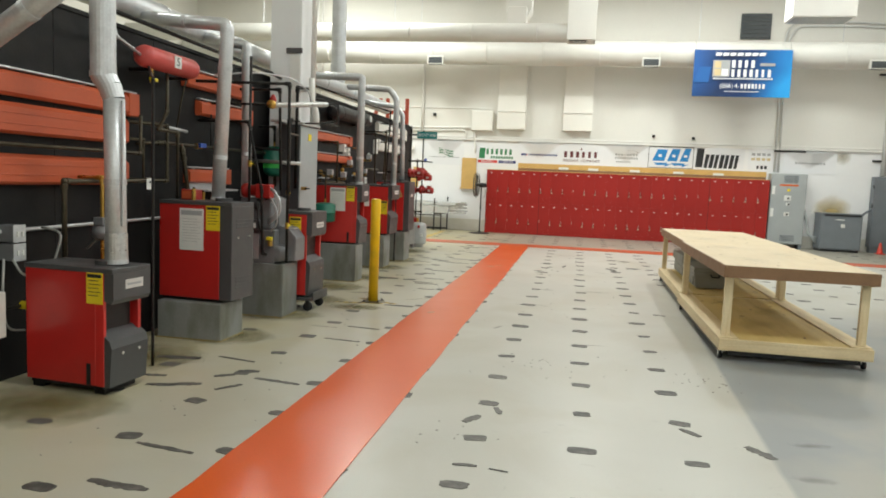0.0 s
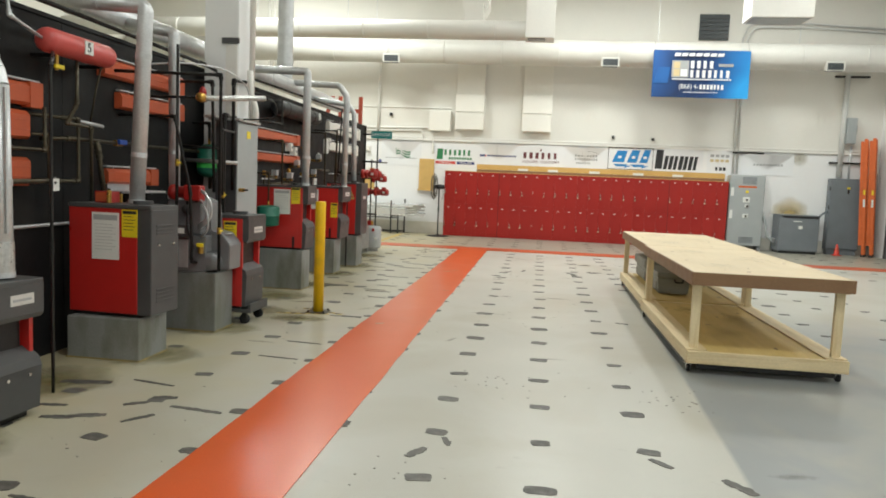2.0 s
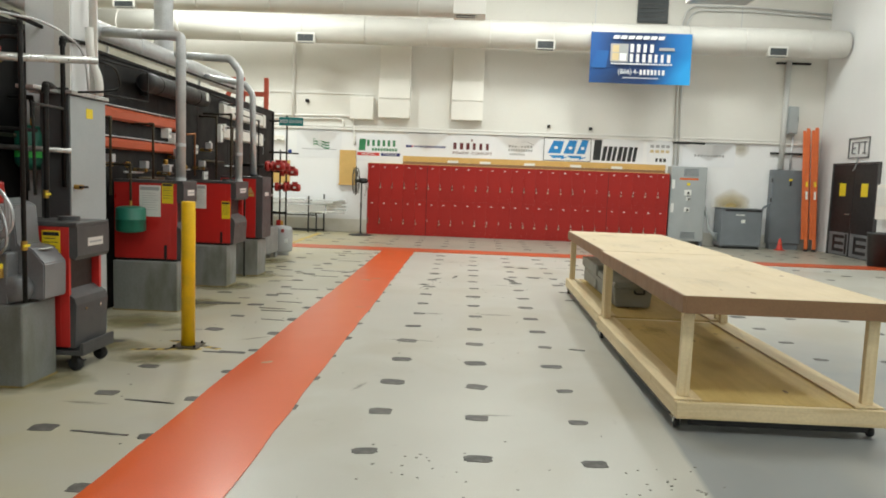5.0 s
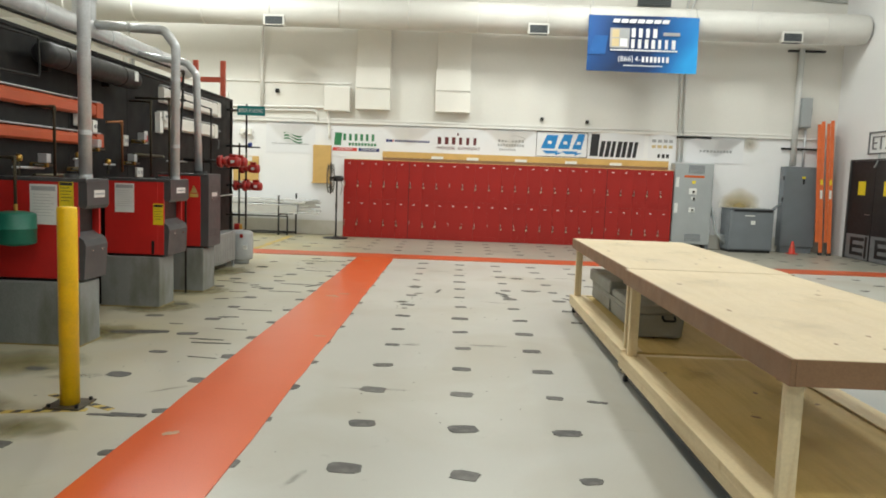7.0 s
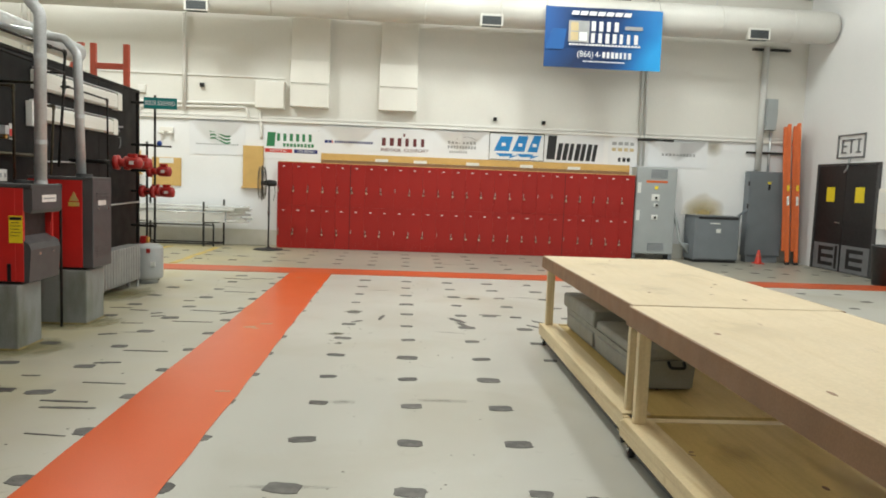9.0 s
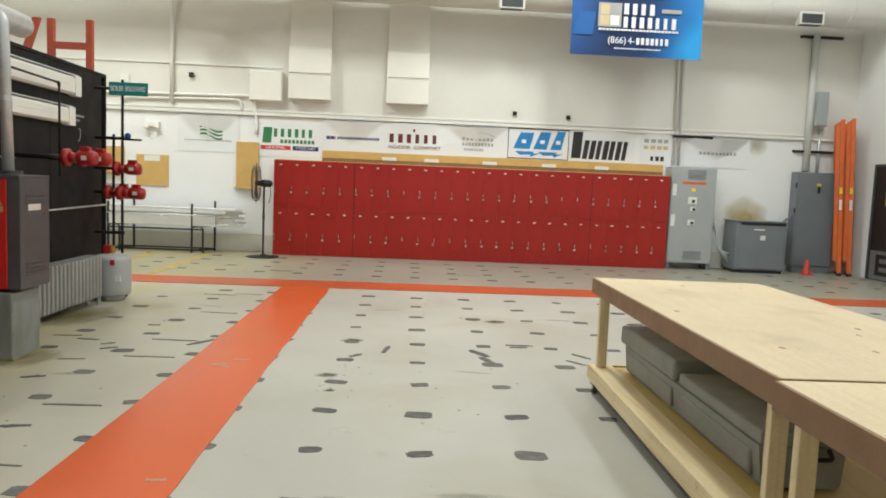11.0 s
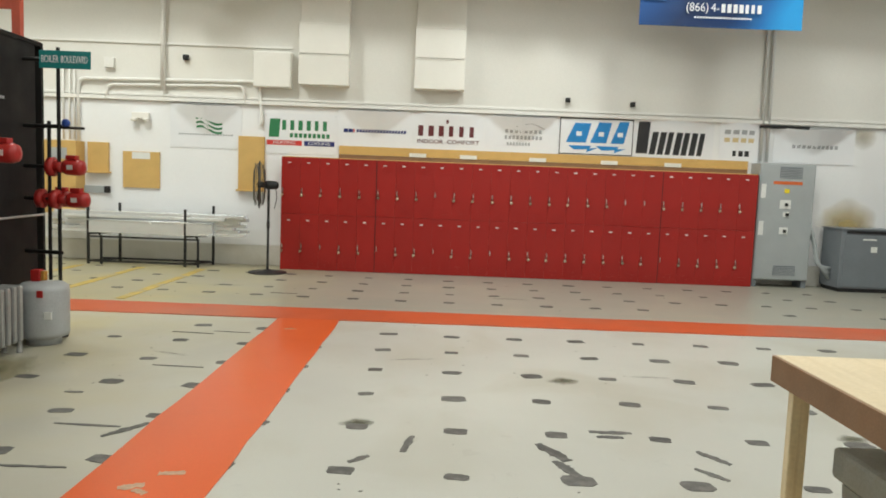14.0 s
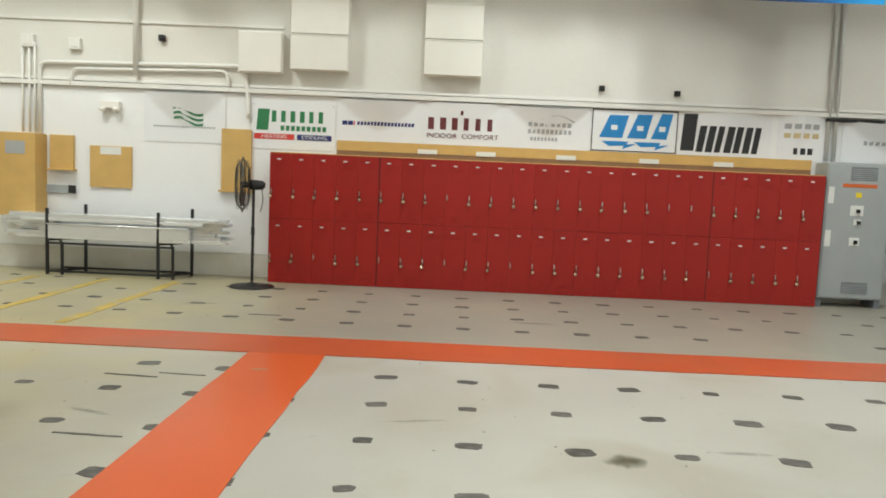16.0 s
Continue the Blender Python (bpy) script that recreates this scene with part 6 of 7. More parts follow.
for (p0, p1, h1) in ((-0.5, -0.17, 0.52), (-0.1, 0.17, 0.54), (0.24, 0.46, 0.56)):
    bm = bmesh.new()
    prism(bm, [(p0, 0.2), (p1, 0.2), (p1 + 0.08, h1), (p0 + 0.14, h1)], "y", BY, BY + 0.003)
    part("logo_block", press(b, bm), "logo_blue", b)
    part("logo_hole", press(b, boxed((p0 + p1) / 2 + 0.0, (p0 + p1) / 2 + 0.09, BY - 0.002, BY, 0.31, 0.38, r=0.0)), "vinyl", b)
for s in (-0.46, 0.0):
    bm = bmesh.new()
    prism(bm, [(s, 0.15), (s + 0.38, 0.15), (s + 0.36, 0.11), (s + 0.5, 0.12), (s + 0.3, 0.04), (s + 0.32, 0.09), (s + 0.1, 0.08)], "y", BY, BY + 0.003)
    part("bolt_mark", press(b, bm), "logo_blue", b)
b = banner(3.13, 4.45, 2.05, 2.67, "white banner with heavy black condensed block print", 7, 0.02, 0.003)
blocks(b, -0.62, -0.42, 0.06, 0.58, "ink", "5", 0.05, 0.03)
blocks(b, -0.40, 0.52, 0.05, 0.42, "ink", "4314242", 0.22, 0.05)
b = banner(4.55, 5.21, 2.02, 2.68, "white banner with pale pink print and small black mark", 8, 0.03)
bars(b, -0.25, 0.28, 0.46, 0.53, "logo_grey", 4, 0.3)
bars(b, -0.25, 0.28, 0.33, 0.4, "sand", 4, 0.3)
blocks(b, -0.1, 0.2, 0.1, 0.19, "ink", "315", 0.3, 0)
b = banner(5.45, 6.8, 2.04, 2.63, "wrinkled white banner with pale blue print", 9, 0.1, 0.008)
bars(b, -0.36, 0.42, 0.25, 0.31, "logo_grey", 10, 0.35)

# big blue hanging banner
bb = thing("hanging_banner", (3.95, 19.98, 3.9), "blue vinyl banner hanging below the duct on cords", "banner")
part("cloth", banner_cloth(2.38, 1.19, 0.0, 0.03, 21, 0.004, 30, 10), "blue", bb)
for (x0, x1, z0, z1) in ((-1.17, -0.76, 0.35, 0.75),):
    bm = bmesh.new()
    prism(bm, [(x0, z0), (x1 - 0.05, z0), (x1, z1), (x0 + 0.12, z1)], "y", -0.056, -0.053)
    part("light_panel", bm, "blue_light", bb)
ZB = -0.062
bars(bb, -0.68, 0.55, 1.03, 1.11, "vinyl", 7, 0.18, slant=0.03, y=ZB)
for i, (x, z, mm) in enumerate(((-0.68, 0.72, "sand"), (-0.5, 0.72, "logo_grey"), (-0.68, 0.53, "sand"), (-0.5, 0.53, "vinyl"))):
    part("season_tile", boxed(x, x + 0.16, ZB, ZB + 0.003, z, z + 0.17, r=0.0), mm, bb)
part("tile_border", boxed(-0.72, -0.3, ZB + 0.003, ZB + 0.005, 0.5, 0.92, r=0.0), "logo_grey", bb)
blocks(bb, -0.26, 0.36, 0.73, 0.92, "vinyl", "5342", 0.45, 0, y=ZB)
blocks(bb, -0.26, 0.76, 0.5, 0.69, "vinyl", "4352434", 0.45, 0, y=ZB)
part("pill", boxed(0.42, 0.78, ZB, ZB + 0.003, 0.78, 0.85, r=0.0), "logo_grey", bb)
bars(bb, -0.7, 0.76, 0.44, 0.475, "vinyl", 22, 0.2, y=ZB)
lettering("lettering", "(866)", 0.17, "vinyl", bb, (-0.36, ZB, 0.27), (90, 0, 0), width=0.32, depth=0.0015)
lettering("lettering", "4-", 0.17, "vinyl", bb, (-0.1, ZB, 0.27), (90, 0, 0), width=0.12, depth=0.0015)
blocks(bb, -0.01, 0.6, 0.21, 0.33, "vinyl", "4352434", 0.32, 0, y=ZB)
bars(bb, -0.4, 0.45, 0.12, 0.145, "vinyl", 20, 0.3, y=ZB)
for x in (-1.15, 1.15):
    part("cord", tube(bmesh.new(), [(x, -0.02, 1.17), (x, 0.1, 1.4), (x, 0.2, 1.46)], 0.005, 0.05, 6), "wire", bb)

# ---- rolling tables ----
M["deck_patch"] = soft_stain("dark_deck_tone", (0.34, 0.225, 0.08), 0.16, 0.3, 0.3, "xy", rough_edge=1.6, fineness=5.0)
M["top_stain"] = soft_stain("worn_birch_patch", (0.54, 0.435, 0.28), 0.07, 0.27, 0.27, "xy", rough_edge=1.8, fineness=9.0)


def work_table(y0, y1, label, x0=1.318, turn=0.0):
    x1 = x0 + 1.226
    t = thing("work_table", ((x0 + x1) / 2, (y0 + y1) / 2, 0), label, "table", "rolling work tables", turn=turn)
    hx, L = (x1 - x0) / 2, (y1 - y0) / 2
    part("tabletop", boxed(-hx + 0.003, hx - 0.003, -L + 0.003, L - 0.003, 0.812, 0.838, r=0.002), "ply", t)
    for s in (-1, 1):
        part("side_edge", boxed(s * hx - 0.01, s * hx + 0.01, -L, L, 0.73, 0.836, r=0.002), "edge", t)
        part("end_edge", boxed(-hx + 0.011, hx - 0.011, s * (L - 0.01) - 0.009, s * (L - 0.01) + 0.009, 0.73, 0.835, r=0.002), "edge", t)
        part("side_joist", boxed(s * (hx - 0.035) - 0.02, s * (hx - 0.035) + 0.02, -L + 0.03, L - 0.03, 0.72, 0.81, r=0.003), "pine_y", t)
        part("base_rail", boxed(s * (hx - 0.01) - 0.02, s * (hx - 0.01) + 0.02, -L + 0.015, L - 0.015, 0.092, 0.187, r=0.004), "pine_y", t)
        part("base_cap", boxed(s * (hx - 0.073) - 0.085, s * (hx - 0.073) + 0.085, -L + 0.036, L - 0.036, 0.188, 0.2, r=0.003), "pine_y", t)
        part("base_cross", boxed(-hx - 0.008, hx + 0.008, s * (L - 0.005) - 0.019, s * (L - 0.005) + 0.019, 0.09, 0.178 if (s > 0) == (y0 < 8) else 0.192, r=0.004), "pine_x", t)
        # Black strips make the dark band below the base rails.
        part("skid", boxed(s * (hx - 0.035) - 0.018, s * (hx - 0.035) + 0.018, -L + 0.2, L - 0.2, 0.042, 0.0915, r=0.003), "black", t, "black strip under the rail")
        part("skid", boxed(-hx + 0.08, hx - 0.08, s * (L - 0.04) - 0.018, s * (L - 0.04) + 0.018, 0.045, 0.0895, r=0.003), "black", t, "black strip under the rail")
    # Soft darker patches vary the tone of the deck.
    for k, (sx0, sy0, sa, sb) in enumerate(((-0.1, -0.5, 1.0, 2.4), (0.2, 0.35, 0.8, 2.0), (-0.2, 0.8, 0.7, 1.2))):
        ds = part("deck_patch", box(bmesh.new(), -0.34, 0.34, -0.34, 0.34, 0.0, 0.0015), "deck_patch", t, "soft darker patch")
        ds.matrix_local = pose(sx0, sy0, 0.1865) @ Matrix.Diagonal((sa, sb, 1, 1))
    for k, (sx0, sy0, sa, sb) in enumerate(((-0.25, -0.7, 1.0, 1.3), (0.25, 0.1, 1.2, 1.6), (-0.2, 0.75, 0.9, 1.2))):
        ds = part("top_stain", box(bmesh.new(), -0.3, 0.3, -0.3, 0.3, 0.0, 0.001), "top_stain", t, "faint worn patch")
        ds.matrix_local = pose(sx0, sy0, 0.8383) @ Matrix.Diagonal((sa, sb, 1, 1))
    part("deck", boxed(-hx + 0.07, hx - 0.07, -L + 0.055, L - 0.055, 0.165, 0.186, r=0.002), "ply_dark", t, "brown stained plywood deck")
    for sx in (-1, 1):
        for sy in (-1, 1):
            part("leg", boxed(sx * (hx - 0.06) - 0.035, sx * (hx - 0.06) + 0.035, sy * (L - 0.11) - 0.02, sy * (L - 0.11) + 0.02, 0.2005, 0.811, r=0.004), "pine_z", t)
            cx, cy = sx * (hx - 0.028), sy * (L - 0.1)
            c = part("caster_wheel", lathe(bmesh.new(), [(0.01, -0.016), (0.033, -0.014), (0.035, 0.0), (0.033, 0.014), (0.01, 0.016)], (cx, cy, 0.035), axis="x", seg=18), "rubber", t)
            part("caster_fork", boxed(cx - 0.022, cx + 0.022, cy - 0.014, cy + 0.014, 0.036, 0.078, r=0.003), "chrome", c)
            part("caster_plate", boxed(cx - 0.035, cx + 0.035, cy - 0.035, cy + 0.035, 0.07, 0.0745, r=0.0), "chrome", c)
    rng = random.Random(int(y0 * 10))
    for k in range(16):
        px, py = rng.uniform(-hx + 0.1, hx - 0.1), rng.uniform(-L + 0.2, L - 0.2)
        if k < 9:
            knot = part("knot", lathe(bmesh.new(), [(0.018, 0.8382), (0.016, 0.8387)], (0, 0, 0), seg=9), "edge", t)
            knot.matrix_local = pose(px, py, 0) @ Matrix.Diagonal((rng.uniform(0.4, 0.9), rng.uniform(0.9, 1.9), 1, 1))
        else:
            scar = part("deck_scar", lathe(bmesh.new(), [(0.02, 0.1862), (0.017, 0.1872)], (0, 0, 0), seg=9), "edge", t)
            scar.matrix_local = pose(px * 0.85, py, 0, 0, 0, rng.uniform(0, 180)) @ Matrix.Diagonal((rng.uniform(0.4, 1.2), rng.uniform(0.5, 2.0), 1, 1))
    return t


work_table(6.752, 9.432, "plywood-topped rolling work table with empty lower deck")
work_table(9.452, 12.17, "plywood-topped rolling work table with a crate below", 1.365, -0.7)
cr = thing("storage_case", (1.77, 11.0, 0.2), "long grey plastic storage case on the table deck", "case")
bm = bmesh.new()
prism(bm, [(-0.17, 0.0), (0.19, 0.0), (0.21, 0.2), (-0.19, 0.2)], "y", -1.0, 0.98)
bmesh.ops.bevel(bm, geom=list(bm.edges), offset=0.012, segments=2, affect="EDGES")
part("lower_shell", bm, "crate", cr)
part("lid", boxed(-0.215, 0.235, -0.02, 1.01, 0.2, 0.325, r=0.02), "crate", cr)
part("near_lid", boxed(-0.2, 0.22, -1.02, -0.06, 0.2, 0.265, r=0.016), "crate", cr)
for y0, y1 in ((-0.92, -0.08), (0.05, 0.92)):
    part("side_panel", boxed(-0.196, -0.165, y0, y1, 0.03, 0.15, r=0.014), "crate", cr)
part("end_handle", tube(bmesh.new(), [(0.02, -1.0, 0.18), (0.02, -1.04, 0.15), (0.12, -1.04, 0.15), (0.12, -1.0, 0.18)], 0.01, 0.03, 8), "rubber", cr)

# ---- electrical gear on the far wall ----
e = thing("electrical_cabinet", (5.55, 21.0, 0), "tall light grey electrical cabinet with labels and switches", "electrical cabinet")
part("body", boxed(-0.44, 0.46, -0.13, 0.22, 0.12, 2.01, r=0.008), "elec", e)
part("door", boxed(-0.42, 0.44, -0.142, -0.131, 0.14, 1.99, r=0.005), "elec", e)
for sx in (-0.4, 0.42):
    part("foot", boxed(sx - 0.04, sx + 0.04, -0.1, 0.2, 0.0, 0.12, r=0.003), "elec_dark", e)
for (z0, z1) in ((1.78, 1.96), (0.2, 0.36)):
    v = part("vent", boxed(-0.12, 0.24, -0.146, -0.143, z0, z1, r=0.0), "elec_dark", e)
    for k in range(6):
        z = z0 + 0.01 + k * (z1 - z0 - 0.02) / 6
        part("vent_blade", boxed(-0.11, 0.23, -0.152, -0.146, z, z + 0.01, r=0.0), "elec", v)
part("warning_strip", boxed(-0.22, 0.25, -0.1465, -0.143, 1.68, 1.73, r=0.0), "ladder", e, "orange warning strip")
part("tag", boxed(-0.03, 0.05, -0.1465, -0.143, 1.54, 1.61, r=0.0), "sticker", e)
for (x, z, s) in ((0.0, 1.36, 0.09), (0.02, 1.2, 0.05), (0.0, 0.93, 0.07)):
    q = part("switch_plate", boxed(x - s, x + s, -0.148, -0.143, z - s * 0.8, z + s * 0.8, r=0.002), "paper", e)
    part("switch_handle", boxed(x - 0.01, x + 0.035, -0.175, -0.148, z - 0.03, z + 0.02, r=0.004), "iron", q)
for z in (1.55, 0.95):
    part("label_sheet", boxed(-0.41, -0.33, -0.1465, -0.143, z - 0.1, z + 0.13, r=0.0), "paper", e)
tf = thing("transformer", (6.86, 20.86, 0), "slate-grey floor transformer with a sloped vented top", "transformer")
part("body", boxed(-0.5, 0.5, -0.26, 0.3, 0.06, 1.0, r=0.01), "elec_dark", tf)
part("front_panel", boxed(-0.44, 0.47, -0.272, -0.261, 0.09, 0.92, r=0.004), "elec_dark", tf)
part("vent_slot", boxed(-0.42, 0.46, -0.276, -0.2725, 0.945, 0.985, r=0.0), "black", tf)
part("top", boxed(-0.52, 0.52, -0.28, 0.32, 1.0, 1.02, r=0.005), "elec_dark", tf)
part("base", boxed(-0.47, 0.47, -0.24, 0.28, 0.0, 0.06, r=0.003), "black", tf)
part("label", boxed(-0.02, 0.08, -0.276, -0.2725, 0.65, 0.74, r=0.0), "paper", tf)
part("label", boxed(-0.16, 0.06, -0.276, -0.2725, 0.84, 0.865, r=0.0), "paper", tf)
for k in range(3):
    z = 0.18 + k * 0.08
    pipe_run("flexible_conduit", [(6.02, 20.95 + 0.03 * k, 1.05 - 0.05 * k), (6.1, 20.9, 0.75), (6.14, 20.86, 0.45 - 0.03 * k), (6.36, 20.84, z)], 0.03, "elec", "grey flexible conduit to the transformer", "conduit", bend=0.2)
pipe_run("flexible_conduit", [(7.36, 20.95, 0.45), (7.46, 20.95, 0.55), (7.46, 21.0, 1.0), (7.71, 21.05, 1.15)], 0.028, "elec_dark", "grey flexible conduit to the wall cabinet", "conduit", bend=0.15)
M["soot"] = soft_stain("brown_soot", (0.60, 0.46, 0.18), 0.62, 0.6, 0.55, rough_edge=0.45, fineness=3.0)
M["smudge"] = soft_stain("dark_floor_smudge", (0.13, 0.12, 0.07), 0.75, 0.13, 0.1, "xy", rough_edge=1.0, fineness=14.0)
stn = solid("scorch_stain", box(bmesh.new(), -0.75, 0.75, -0.003, -0.0005, 0.0, 0.85), "soot", "brown soot stain on the wall above the transformer", "stain")
stn.location = (6.8, WY1 - 0.0125, 1.0)
M["leak"] = soft_stain("grey_brown_leak", (0.48, 0.42, 0.28), 0.36, 0.28, 0.26, rough_edge=0.4, fineness=3.0)
stn = solid("leak_stain", box(bmesh.new(), -0.35, 0.35, -0.003, -0.0005, -0.35, 0.12), "leak", "grey-brown leak stain below the raceway", "stain")
stn.location = (6.93, WY1 - 0.0125, 2.52)
for (x, y, sc) in ((-0.47, 13.57, 1.1), (0.99, 14.70, 1.25), (-0.56, 12.36, 0.9), (-0.50, 11.96, 0.45), (2.6, 13.6, 1.0)):
    sm = part("floor_smudge", box(bmesh.new(), -0.22, 0.22, -0.14, 0.14, 0.0003, 0.0015), "smudge", floor)
    sm.matrix_local = pose(x, y, 0) @ Matrix.Diagonal((sc, sc, 1, 1))
c2 = thing("wall_switchboard", (8.1, 21.08, 0), "tall slate-grey switchboard cabinet by the ladders", "electrical cabinet")
part("body", boxed(-0.4, 0.4, -0.1, 0.15, 0.14, 2.02, r=0.008), "elec_dark", c2)
part("door", boxed(-0.37, 0.39, -0.114, -0.101, 0.16, 2.0, r=0.005), "elec_dark", c2)
part("handle", boxed(0.02, 0.06, -0.14, -0.114, 1.62, 1.74, r=0.005), "iron", c2)
part("tag", boxed(0.0, 0.08, -0.118, -0.1145, 1.75, 1.8, r=0.0), "sticker", c2)
for z in (1.2, 1.7):
    part("hinge", boxed(-0.42, -0.4, -0.11, -0.07, z, z + 0.1, r=0.003), "black", c2)
part("base", boxed(-0.36, 0.36, -0.08, 0.13, 0.0, 0.14, r=0.003), "elec_dark", c2)
cn = thing("traffic_cone", (7.87, 20.68, 0), "small orange traffic cone on the floor", "cone")
part("base", boxed(-0.1, 0.1, -0.1, 0.1, 0.0, 0.02, r=0.006), "cone", cn)
part("body", lathe(bmesh.new(), [(0.08, 0.02), (0.075, 0.03), (0.025, 0.29), (0.015, 0.3)], seg=24), "cone", cn)
part("faded_band", lathe(bmesh.new(), [(0.0535, 0.15), (0.0545, 0.155), (0.047, 0.2), (0.0455, 0.2)], seg=24), "frame_red", cn)

# ladders leaning in the corner
def ladder(x, y, h, lean, n):
    l = thing("extension_ladder", (x, y, 0), "orange fibreglass extension ladder standing in the corner", "ladder", "ladders")
    l.matrix_world = pose(x, y, 0, 0, 0, 62.7) @ pose(0, 0, 0, -lean, 0, 0)
    for s in (-0.2, 0.2):
        part("rail", boxed(s - 0.016, s + 0.016, -0.078, 0.0, 0.02, h, r=0.005), "ladder", l)
        part("fly_rail", boxed(s - 0.012, s + 0.012, 0.004, 0.074, 0.3, h - 0.06, r=0.005), "ladder", l)
        part("foot", boxed(s - 0.02, s + 0.02, -0.084, 0.01, 0.0, 0.06, r=0.005), "rubber", l)
    for k in range(n):
        z = 0.25 + k * 0.3
        part("rung", turned(bmesh.new(), (-0.19, -0.03, z), (0.19, -0.03, z), 0.016, seg=10), "alu", l)
    part("caution_label", boxed(-0.219, -0.2162, -0.06, -0.01, 1.3, 1.5, r=0.0), "paper", l)
    part("caution_label", boxed(-0.219, -0.2162, -0.06, -0.01, 1.62, 1.74, r=0.0), "sticker", l)
    return l


ladder(8.55, 20.82, 3.06, 3.1, 9)
ladder(8.73, 20.78, 3.08, 2.9, 9)

# ---- right wall ----
DX = WX1
dr = tagged(thing("door_1", (DX, 19.43, 0), "black double door with yellow notices and metal kick plates", "door"), kind="structure")
for (ya, yb) in ((-0.94, -0.005), (0.005, 0.94)):
    lf = part("leaf", boxed(-0.045, -0.004, ya, yb, 0.01, 2.16, r=0.004), "black", dr)
    part("kick_plate", boxed(-0.05, -0.0455, ya + 0.03, yb - 0.03, 0.02, 0.56, r=0.001), "burner_grey", lf)
    part("notice", boxed(-0.048, -0.0455, (ya + yb) / 2 - 0.14, (ya + yb) / 2 + 0.14, 1.42, 1.72, r=0.0), "sticker", lf)
    w = 0.26
    yc = (ya + yb) / 2
    for zc in (0.1, 0.26, 0.42):
        part("cut_bar", boxed(-0.053, -0.0505, yc - w, yc + w * 0.6, zc, zc + 0.075, r=0.0), "black", lf)
    part("cut_bar", boxed(-0.053, -0.0505, yc + w * 0.6, yc + w, 0.1, 0.495, r=0.0), "black", lf)
    if ya > 0:
        part("cut_bar", boxed(-0.053, -0.0505, yc - w - 0.13, yc - w - 0.04, 0.06, 0.53, r=0.0), "black", lf)
part("handle", tube(bmesh.new(), [(-0.045, 0.08, 1.0), (-0.09, 0.08, 1.0), (-0.09, 0.2, 1.0)], 0.012, 0.02, 8), "chrome", dr)
part("frame_head", boxed(-0.06, -0.004, -1.0, 1.0, 2.165, 2.2, r=0.004), "boiler_grey", dr)
part("frame_jamb", boxed(-0.06, -0.004, 0.945, 1.0, 0.0, 2.164, r=0.004), "boiler_grey", dr)
part("frame_jamb", boxed(-0.06, -0.004, -1.0, -0.945, 0.0, 2.164, r=0.004), "boiler_grey", dr)
sgn = thing("metal_wall_sign", (DX, 19.41, 2.3), "flat iron sign frame with cut-out strokes above the door", "sign")
for (y0, y1, z0, z1) in ((-0.44, 0.44, 0.0, 0.03), (-0.44, 0.44, 0.45, 0.48), (-0.44, -0.41, 0.0, 0.48), (0.41, 0.44, 0.0, 0.48)):
    part("frame_bar", boxed(-0.03, -0.003, y0, y1, z0, z1, r=0.003), "burner_grey", sgn)
for (y0, y1, z0, z1) in ((0.27, 0.3, 0.1, 0.38), (0.15, 0.27, 0.1, 0.13), (0.15, 0.27, 0.225, 0.255), (0.15, 0.27, 0.35, 0.38), (-0.015, 0.015, 0.1, 0.35), (-0.11, 0.11, 0.35, 0.38), (-0.25, -0.22, 0.1, 0.38), (-0.3, -0.17, 0.1, 0.13), (-0.3, -0.17, 0.35, 0.38)):
    part("stroke", boxed(-0.025, -0.003, y0, y1, z0, z1, r=0.002), "burner_grey", sgn)
part("hook", tube(bmesh.new(), [(-0.02, 0.0, 0.0), (-0.05, 0.0, -0.2), (-0.05, 0.1, -0.28)], 0.018, 0.06, 8), "elec", sgn)
wb = thing("wall_dispenser", (DX, 17.9, 0.95), "white wall-mounted dispenser box", "dispenser")
part("body", boxed(-0.2, -0.003, -0.3, 0.3, 0.0, 0.75, r=0.02), "white_box", wb)
part("panel", boxed(-0.21, -0.2, -0.24, 0.24, 0.3, 0.68, r=0.006), "paper", wb)
tbn = thing("trash_can", (8.53, 17.5, 0), "dark plastic trash can by the door", "trash can")
part("body", lathe(bmesh.new(), [(0.0, 0.0), (0.2, 0.0), (0.245, 0.66), (0.255, 0.665), (0.255, 0.7), (0.235, 0.7), (0.19, 0.05), (0.0, 0.05)], seg=30), "bin", tbn)
part("handle", boxed(-0.05, 0.05, -0.285, -0.25, 0.55, 0.6, r=0.008), "bin", tbn)
rb = thing("red_bucket", (8.66, 17.02, 0), "red plastic bucket on the floor", "bucket")
part("body", lathe(bmesh.new(), [(0.0, 0.0), (0.15, 0.0), (0.18, 0.38), (0.19, 0.385), (0.17, 0.39), (0.14, 0.03), (0.0, 0.03)], seg=28), "cone", rb)
part("bail", tube(bmesh.new(), [(0.0, -0.185, 0.34), (0.0, -0.2, 0.2), (0.05, -0.19, 0.12)], 0.004, 0.05, 6), "chrome", rb)

# ---- far left corner ----
rk = thing("pipe_rack", (-4.85, 20.6, 0), "black steel floor rack for long stock", "rack")
